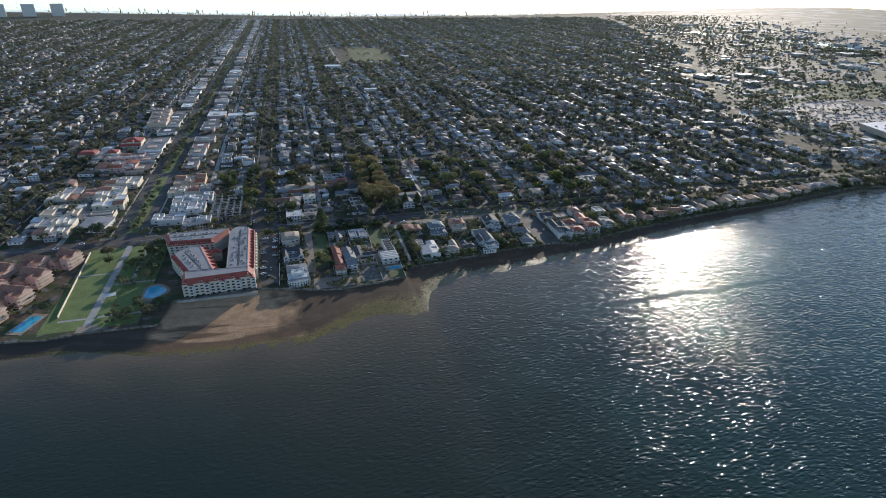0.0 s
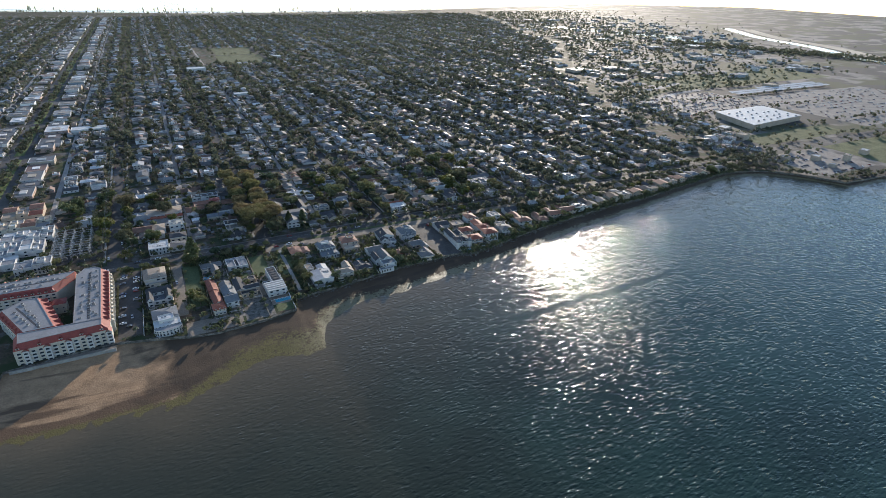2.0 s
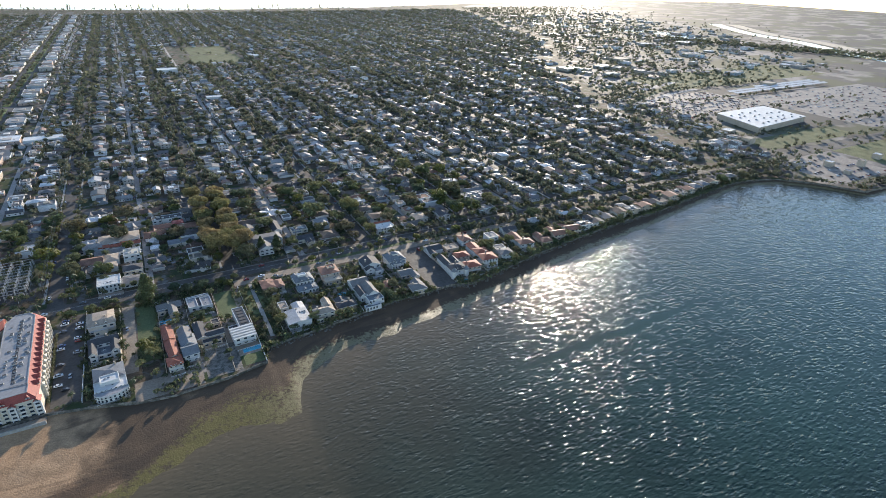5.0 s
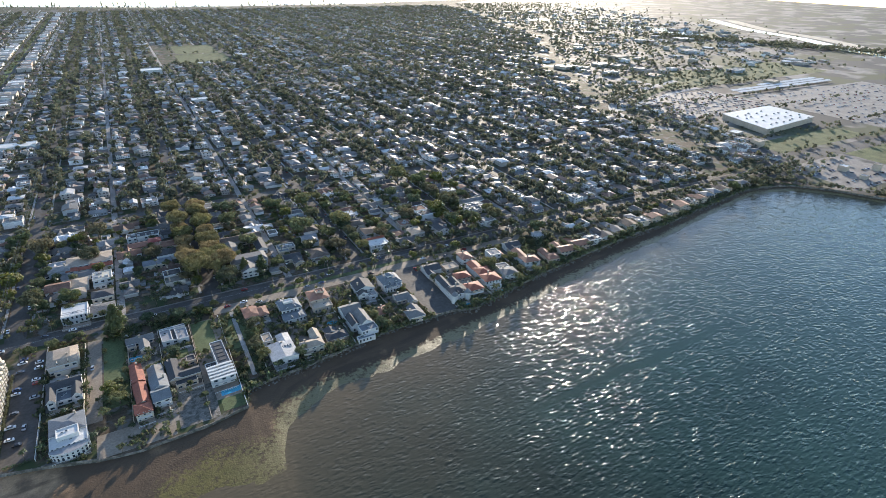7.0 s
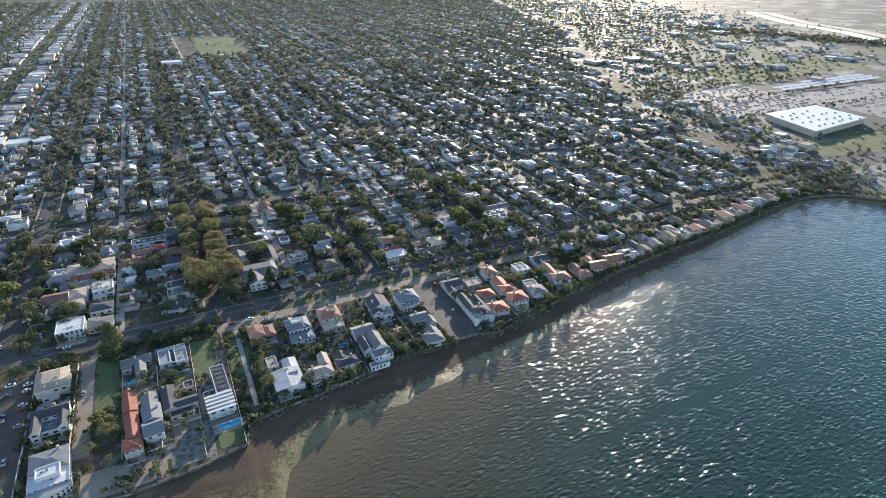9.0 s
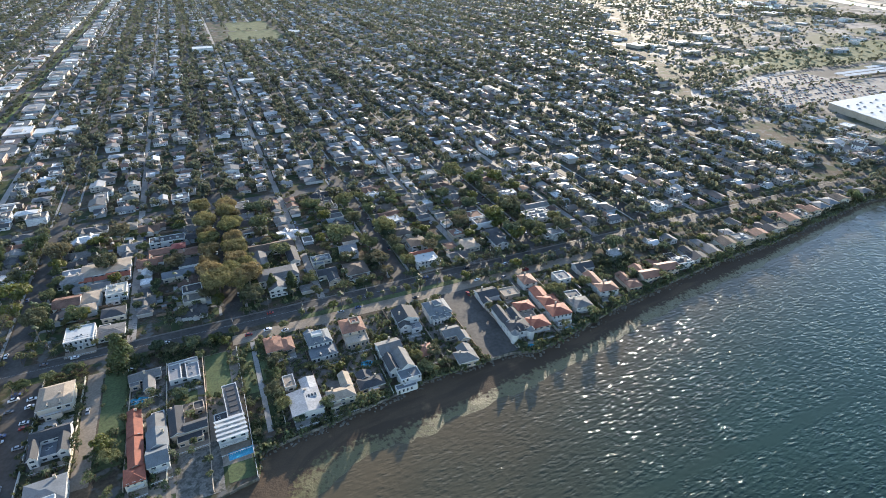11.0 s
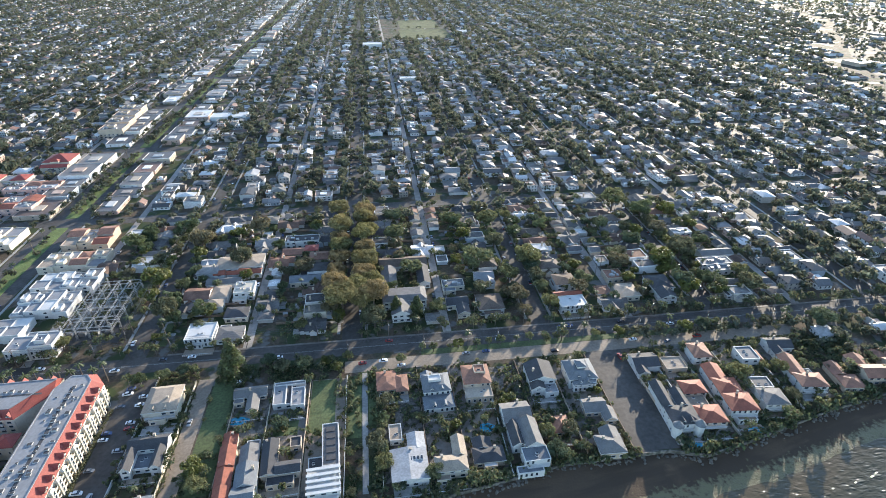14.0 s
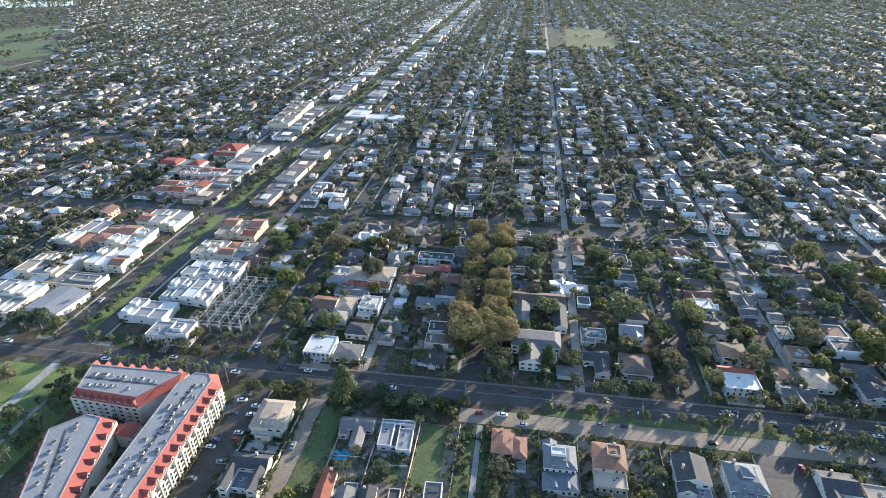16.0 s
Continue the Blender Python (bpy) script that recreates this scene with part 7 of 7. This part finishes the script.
# ---- parked cars ----
def car_parts(scale_z, stretch):
    t = thing("car", Matrix(), "parked car by the kerb", "car")
    b, g = Shape(M_CAR), Shape(M_GLASS)
    src = car_shape(M_CAR)
    for f, m in zip(src.f, src.s):
        (g if m == 1 else b).face([(src.v[i][0] * stretch, src.v[i][1] * 1.02, src.v[i][2] * scale_z) for i in f], M_GLASS if m == 1 else M_CAR)
    part("body", b, t)
    part("window", g, t)
    w = Shape(M_TYRE)
    w.tube([(0, -0.12, 0), (0, 0.12, 0)], [0.33, 0.33], M_TYRE, 10)
    me = w.mesh("wheel")
    for x in (-1.4, 1.45):
        for y in (-0.8, 0.8):
            part("wheel", me, t, at=pose(x * stretch, y, 0.33))
    return t


CARS = [car_parts(1.0, 1.0), car_parts(1.22, 1.03), car_parts(1.35, 1.15)]
CARS[1]["label"], CARS[2]["label"] = "parked high-bodied car by the kerb", "parked van by the kerb"
spots = [(-176.5, -44 - 0.0, 0), (-175.5, -31, 10), (-176, -35, 8), (-176.5, -62, 0), (-176.8, -66, 0), (-176, -84, 0), (-176.5, -96, 0), (-167, -38, 5), (-167, -44, 5), (-167.5, -56, 0), (-167, -60, 0), (-167, -74, 0), (-172, -112, 0), (-170, -99, 90),
         (-176, -106, 0), (-118, -33, 0), (-40, -26, 0), (-52, -26.5, 0), (-30, -31, 0), (20, -25, 0), (8, -25.3, 0), (96, -40, 90), (110, -26, 0), (60, -30, 0), (-150, -8, 0), (-166, -8, 0), (-190, -15, 0), (-232, -8, 0), (-100, -15, 0), (-36, -8, 0), (70, -8.5, 0), (76, -8, 0), (92, -14, 0), (110, -8, 0), (140, -14, 0), (30, -15, 0), (-270, -15, 0), (-340, -8, 0), (-360, -14, 0), (-286, 30, 90), (-290, 60, 90), (-314, 40, 90), (-138, -60, 90), (2, -90, 90), (103, -62, 90), (130, -30, 20), (150, -28, 0)]
for i, (x, y, a) in enumerate(spots + [(c[1], c[2], 90) for c in near_cars[:36]]):
    ob, m = CARS[(i * 7) % 5 % 3], pose(x, y, 0.07, 0, 0, a + RNG.uniform(-2, 2) + 180 * (i % 2))
    if i < 3:
        CARS[i].matrix_basis = m
    else:
        copy_thing(ob, m)
cars += near_cars[36:]

# ---- poles and wires ----
def utility_pole():
    t = thing("utility_pole", Matrix(), "tall timber utility pole with crossarms", "utility pole")
    s = Shape(M_POLE)
    s.tube([(0, 0, -0.3), (0, 0, 12.5)], [0.2, 0.13], M_POLE, 8)
    part("pole", s, t)
    for z in (10.6, 11.9):
        s = Shape(M_POLE)
        s.box(-0.08, 0.08, -1.3, 1.3, z, z + 0.16, M_POLE, True)
        part("crossarm", s, t)
    s = Shape(M_METAL)
    s.tube([(0.35, 0, 8.4), (0.35, 0, 9.5)], [0.28, 0.28], M_METAL, 8)
    part("transformer", s, t)
    return t


POLE, first = utility_pole(), True
rows = [[(-330 + 42 * i, -3.6) for i in range(15)], [(-60 + 44 * i, -19.2) for i in range(7)], [(-190.5, 8 + 44 * i) for i in range(9)]]
for n, row in enumerate(rows):
    for x, y in row:
        m = pose(x, y, 0, 0, 0, 90 if n == 2 else 0)
        if first:
            POLE.matrix_basis, first = m, False
        else:
            copy_thing(POLE, m)
    lines = thing("overhead_wires", Matrix(), "dark sagging overhead wires between the poles", "wires")
    for off, z in ((-1.1, 12.1), (0, 12.6), (1.1, 12.1), (-1.1, 10.8), (1.1, 10.8)):
        ox, oy = (off, 0) if n == 2 else (0, off)
        path = [(x0 + (x1 - x0) * u + ox, y0 + (y1 - y0) * u + oy, z - 3.2 * u * (1 - u)) for (x0, y0), (x1, y1) in zip(row, row[1:]) for u in (0, 0.25, 0.5, 0.75)]
        s = Shape(M_WIRE)
        s.tube(path, [0.05] * len(path), M_WIRE, 3)
        part("wire", s, lines)

# ---- the open ground beyond the town: halls, car parks, trees ----
s = Shape(M_APRON)
s.face([(572, -40, 0.04), (612, -85, 0.04), (640, -130, 0.04), (1500, -290, 0.04), (4700, -390, 0.04), (4700, 3900, 0.04), (3500, 3690, 0.04), (2200, 3300, 0.04), (1900, 3000, 0.04)] + [(x + 12, y, 0.04) for y, x in reversed(EDGE[1:-1])], M_APRON)
solid("open_ground", s, "pale paved and bare ground beyond the town", "ground", kind="structure")
for x0, x1, y0, y1, m, lb, nm in ((735, 985, 205, 365, M_ASPHALT_OLD, "pale asphalt car park full of cars", "car_park"), (992, 1420, 30, 280, M_ASPHALT_OLD, "wide pale car park with few cars", "car_park"), (700, 920, 20, 70, M_LAWN_DRY, "strip of dry grass", "grass"),
                                  (620, 1400, -6, 8, M_ASPHALT, "service road beside the open ground", "road"), (640, 760, -110, -20, M_ASPHALT_OLD, "shore car park", "car_park"), (780, 1100, -120, -20, M_LAWN_DRY, "dry grass by the shore road", "grass"), (700, 1300, 372, 386, M_ASPHALT, "road past the car parks", "road"),
                                  (930, 1500, 400, 560, M_LAWN_DRY, "strip of dry grass", "grass"), (640, 760, 84, 98, M_ASPHALT, "access road to the halls", "road")):
    strip(nm, x0, x1, y0, y1, 0.1, m, lb, "grass" if nm == "grass" else "road")
def ribbon(name, line, w, z, m, label, category):
    """A strip of ground that follows a line of points."""
    s, left, right = Shape(m), [], []
    for i, p in enumerate(line):
        d = (Vector(line[min(i + 1, len(line) - 1)]) - Vector(line[max(i - 1, 0)])).normalized()
        left.append((p[0] - d.y * w / 2, p[1] + d.x * w / 2, z))
        right.append((p[0] + d.y * w / 2, p[1] - d.x * w / 2, z))
    for i in range(len(line) - 1):
        s.face([left[i], right[i], right[i + 1], left[i + 1]], m)
    return solid(name, s, label, category, kind="structure")


def smooth_line(pts, step=6):
    """Points along a rounded line through the given ones."""
    out = []
    for i in range(len(pts) - 1):
        p0, p1, p2, p3 = (Vector(pts[max(0, min(len(pts) - 1, i + o))]) for o in (-1, 0, 1, 2))
        for q in range(step):
            t = q / step
            out.append(tuple(0.5 * (2 * p1 + (p2 - p0) * t + (2 * p0 - 5 * p1 + 4 * p2 - p3) * t * t + (3 * p1 - p0 - 3 * p2 + p3) * t ** 3)))
    return out + [tuple(pts[-1])]


ribbon("access_road", smooth_line([(1010, 470), (860, 428), (783, 392), (705, 352), (662, 303), (652, 257), (650, 205), (672, 150)]), 15, 0.14, M_CONCRETE, "pale curving access road", "road")
ribbon("access_road", smooth_line([(662, 303), (700, 316), (785, 332), (880, 372), (990, 392)]), 13, 0.17, M_CONCRETE, "pale curving access road", "road")
ribbon("verge", smooth_line([(1020, 440), (870, 400), (795, 366), (722, 333), (690, 318)]), 16, 0.12, M_LAWN_DRY, "dry grass between curving roads", "lawn")
for line, w in (([(1650, 1900), (1780, 1560), (1900, 1330), (1850, 1080)], 90), ([(2560, 1570), (2290, 1180), (2170, 880), (1960, 530), (1900, 200), (2100, -100)], 55)):
    ribbon("lagoon", smooth_line(line), w, 0.3, M_POND, "still pale lagoon water beyond the town", "water")
ribbon("bay_arm", smooth_line([(-3400, 1900), (-2500, 2080), (-2150, 2010), (-1950, 2200), (-2100, 2600)]), 260, 0.3, M_POND, "calm blue water beyond the golf course", "water")
ribbon("sand_bank", smooth_line([(2620, 1500), (2370, 1150), (2250, 850), (2040, 500), (1980, 180)]), 60, 0.25, M_FARSAND, "pale sand bank along the lagoon", "sand")
h = thing("warehouse", Matrix(), "large hall with a bright white roof and vents", "warehouse")
s = Shape(M_BEIGE)
s.prism([(768, 90), (918, 106), (925, 190), (792, 186)], 0, 9.0, M_BEIGE)
part("wall", s, h)
s = Shape(M_WHITE)
s.prism([(767, 89), (919, 105), (926, 191), (791, 187)], 9.0, 9.6, M_WHITE)
part("roof", s, h)
for i in range(26):
    s = Shape(M_STEEL)
    s.box(-1.5, 1.5, -1.1, 1.1, 0, 1.3, M_STEEL)
    s.box(-1.2, 1.2, -0.8, 0.8, 1.3, 1.5, M_DARKROOF)
    part("roof_vent", s, h, at=pose(796 + (i % 7) * 18 + RNG.uniform(-4, 4), 108 + (i // 7) * 19 + RNG.uniform(-4, 4), 9.6))
for k in range(3):
    t = thing("solar_canopy", pose(1010 + (110 if k == 2 else 0), 306 + k * 16, 0), "long white canopy over parked cars", "canopy", "parking canopies")
    s = Shape(M_WHITE)
    ln = 330 if k < 2 else 215
    s.faces([(0, 0, 4.2), (ln, 0, 4.2), (ln, 9, 5.2), (0, 9, 5.2), (0, 0, 4.5), (ln, 0, 4.5), (ln, 9, 5.5), (0, 9, 5.5)], [(4, 5, 6, 7), (3, 2, 1, 0), (0, 1, 5, 4), (2, 3, 7, 6), (1, 2, 6, 5), (3, 0, 4, 7)], M_WHITE)
    part("panel_roof", s, t)
    for i in range(9):
        s = Shape(M_METAL)
        s.box(-0.2, 0.2, -0.2, 0.2, 0, 4.6, M_METAL)
        part("post", s, t, at=pose(4 + i * (ln - 8) / 8, 4.5, 0))
rng = random.Random(77)
for x in range(100, 560, 7):                              # trees crowding the shore street further on
    for yy in (-20, -2.0, -25):
        if rng.random() < 0.75:
            wood(x + rng.uniform(-3, 3), yy + rng.uniform(-1.5, 1.5), rng.uniform(0.5, 1.0), False)
sheds = []
for i in range(300):
    y = rng.uniform(480, 2300)
    x = town_edge(y) + rng.uniform(30, 900)
    k = rng.uniform(0.35, 0.9) if i % 4 else rng.uniform(0.9, 1.6)
    sheds.append((len(HT) + rng.randrange(3), x, y, 0, rng.choice([0, 1.57, 0.3]), k, k * rng.uniform(0.4, 1.0), rng.uniform(0.5, 0.9)))
for i, (x, y, k) in enumerate(((700, 150, 0.9), (720, 110, 0.8), (700, 60, 0.7), (660, -40, 0.5), (700, -60, 0.5), (740, -80, 0.4), (690, -90, 0.4), (800, -70, 0.5), (1180, 350, 1.2), (1390, 1397, 3), (890, 705, 2), (1133, 771, 2), (1043, 600, 2), (1690, 1014, 2.6))):
    villa(x, y, "flat-roofed shed on the open ground beyond the town", [(-12 * k, 12 * k, -10 * k, 10 * k, 0, 4.5 + 2 * (i % 3), "flat", 0)], M_BEIGE, (M_GREYROOF, M_WHITE, M_TANROOF)[i % 3], 8, "", name="shed", group="sheds")
for i in range(420):
    x, y = 738 + rng.randrange(40) * 6.1, 208 + rng.randrange(14) * 11.5
    cars.append((0, x, y, 0.1, math.pi / 2, 1, 1, 1))
for i in range(330):
    cars.append((0, 996 + rng.randrange(68) * 6.2, 34 + rng.randrange(15) * 16.5, 0.1, math.pi / 2, 1, 1, 1))
for i in range(60):
    cars.append((0, 644 + rng.randrange(18) * 6.2, -106 + rng.randrange(5) * 17, 0.1, math.pi / 2, 1, 1, 1))
for i in range(4300):
    y = rng.uniform(395, 2900)
    x = town_edge(y) + abs(rng.gauss(0, 430)) + 6
    wood(x, y, rng.uniform(0.8, 1.5), False)
for i in range(700):
    u = rng.random()
    wood(1700 + 350 * u + rng.gauss(0, 40), 1150 - 700 * u + rng.gauss(0, 30), rng.uniform(1.0, 1.8), False)
for i in range(46):
    y = rng.uniform(10, 330)
    x = town_edge(y) + rng.uniform(18, 90)
    if x < 760:
        sheds.append((rng.randrange(16), x, y, 0, rng.uniform(-0.2, 0.2), rng.uniform(0.8, 1.5), rng.uniform(0.8, 1.5), 1))
for i in range(480):
    y = rng.uniform(-60, 400)
    wood(town_edge(y) + abs(rng.gauss(0, 70)), y, rng.uniform(0.6, 1.2), False)
for i in range(420):
    x = rng.uniform(560, 1250)
    wood(x, rng.choice([-20, 14, 76, 80, 200, 295, 392, 396]) + rng.gauss(0, 5), rng.uniform(0.6, 1.2), False)
for i in range(110):
    x = rng.uniform(540, 760)
    wood(x, line_y(LAND, x) + rng.uniform(4, 20), rng.uniform(0.6, 1.0), False)

gather("distant_sheds", HT + BIG, sheds, "wide flat-roofed sheds and offices far off", "buildings")

# ---- school field, golf course, far skyline ----
strip("sports_field", 45, 168, 1140, 1290, 0.1, M_LAWN_DRY, "worn green school sports field", "field")
strip("sports_field", 52, 160, 1300, 1470, 0.1, M_LAWN_DRY, "worn green school sports field", "field")
for n, (x0, x1, y0, y1) in enumerate(((-1260, -1110, 800, 980), (-1330, -1120, 880, 1130), (-1180, -1060, 680, 790), (-1560, -1300, 1080, 1400), (-1750, -1450, 1900, 2200))):
    s = Shape(M_LAWN)
    cx, cy = (x0 + x1) / 2, (y0 + y1) / 2
    s.prism([(cx + (x1 - x0) / 2 * math.cos(a) * (1 + 0.2 * math.sin(3 * a)), cy + (y1 - y0) / 2 * math.sin(a)) for a in [math.tau * i / 24 for i in range(24)]], -0.1, 0.2 + 0.12 * n, M_LAWN)
    solid("golf_fairway", s, "smooth green golf fairway far off", "golf course", kind="structure")
for i in range(150):                                      # trees of the boulevard's median and pavements
    y = 14 + i * 7.5
    if all(abs(y - sy) > 12 for sy in STREETS):
        for ox in (rng.uniform(-3.5, 3.5), rng.choice([-17, 17]) + rng.uniform(-1.5, 1.5)):
            if rng.random() < 0.8:
                wood(-302 + ox, y + rng.uniform(-3, 3), rng.uniform(0.45, 0.95), False)
for sy in STREETS[:6]:                                    # trees along the cross streets
    for i in range(90):
        x = -620 + i * 14 + rng.uniform(-4, 4)
        for oy in (-8.5, 8.5):
            if x < town_edge(sy) - 10 and rng.random() < 0.62 and not -322 < x < -282:
                wood(x, sy + oy + rng.uniform(-1.5, 1.5), rng.uniform(0.6, 1.15), False)
for i in range(1700):                                     # groves between the fairways
    y = rng.uniform(650, 2300)
    x = rng.uniform(-1740 - max(0, y - 820) / 1.3, -1040 - max(0, y - 820) / 1.3)
    if not any(((x - cx) / 62) ** 2 + ((y - cy) / 85) ** 2 < 1 for cx, cy in ((-1085, 860), (-1225, 1005), (-1010, 717), (-1430, 1240), (-1600, 2050))):
        wood(x, y, rng.uniform(0.9, 1.7), False)
for i in range(90):                                       # trees round the school field
    x, y = rng.uniform(32, 182), rng.uniform(1125, 1478)
    if not (48 < x < 165 and (1145 < y < 1285 or 1305 < y < 1466)):
        wood(x, y, rng.uniform(0.9, 1.5), False)
for i in range(260):
    x = rng.uniform(-1500, 1600)
    far_trees.append((rng.randrange(5), x, line_y(FAR, x) - rng.uniform(70, 140), 0, 0, 1.0, 1.0, rng.uniform(1.0, 2.4) if rng.random() < 0.9 else 4.5))

# ---- fences, sheds and patios of the first blocks ----
FT = Shape(M_WOOD, M_CONCRETE, M_GREYROOF)
FT.box(-9, 9, -0.08, 0.08, 0, 1.8, M_WOOD)
PT = Shape(M_WOOD, M_CONCRETE, M_GREYROOF)
PT.box(-1, 1, -1, 1, -0.1, 0.06, M_CONCRETE)
ST = Shape(M_WOOD, M_CONCRETE, M_GREYROOF)
ST.box(-1.4, 1.4, -1.2, 1.2, 0, 2.1, M_WOOD)
ST.gable(-1.4, 1.4, -1.2, 1.2, 2.1, 0.7, M_GREYROOF, "x", 0.2, 0.1)
LT = Shape(M_LAWN)
LT.box(-1, 1, -1, 1, -0.1, 0.05, M_LAWN)
rng = random.Random(91)
yards, lawns = [], []
for hx, cy, sg, step in near_lots:
    if sg and not (-262 < hx < -196 and cy < 95) and not built(hx, cy, 5.5, OWN):
        yards.append((0, hx + sg * 19, cy + step / 2, 0, 0, 0.9, 1, rng.uniform(0.8, 1.1)))
        yards.append((1, hx + sg * 13, cy + rng.uniform(-2, 2), 0, 0, rng.uniform(2, 4), rng.uniform(2, 4.5), 1))
        yards.append((1, hx - sg * 9.5, cy + step * 0.35, 0, 0, 5.5, 1.4, 1))
        if rng.random() < 0.6:
            yards.append((2, hx + sg * rng.uniform(14, 22), cy + rng.uniform(-4, 4), 0, rng.choice([0, 1.57]), 1, 1, 1))
        lawns.append((0, hx - sg * 10, cy - 1, 0, 0, 3.2, step * 0.3, 1))
        if rng.random() < 0.5:
            lawns.append((0, hx + sg * 15, cy, 0, 0, 3, step * 0.35, 0.6))
gather("garden_fences", [FT, PT, ST], yards, "wooden fences, sheds and patios between gardens", "fences")
gather("garden_lawns", [LT], lawns, "small green front and back lawns", "lawns")

for i, (tx, ty, k) in enumerate(near_trees):
    if (-236 < tx < -196 and 10 < ty < 82) or built(tx, ty, 0.3):
        continue
    if k > 0.45 and i % 8 != 3:
        plant(TREES[RNG.randrange(6)], tx, ty, k * 1.25)
    else:
        plant(PALMS[RNG.randrange(3)], tx, ty, 0.6 + k * 0.5)
gather("distant_houses", HT + BIG, houses, "many low houses with grey, brown and white roofs", "houses")
gather("far_houses", HTF, far_houses, "far low houses with grey, brown and white roofs", "houses")
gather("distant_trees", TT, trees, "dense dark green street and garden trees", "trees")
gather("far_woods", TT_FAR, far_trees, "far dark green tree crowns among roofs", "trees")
gather("distant_cars", CT, cars, "parked cars along the avenues", "cars")
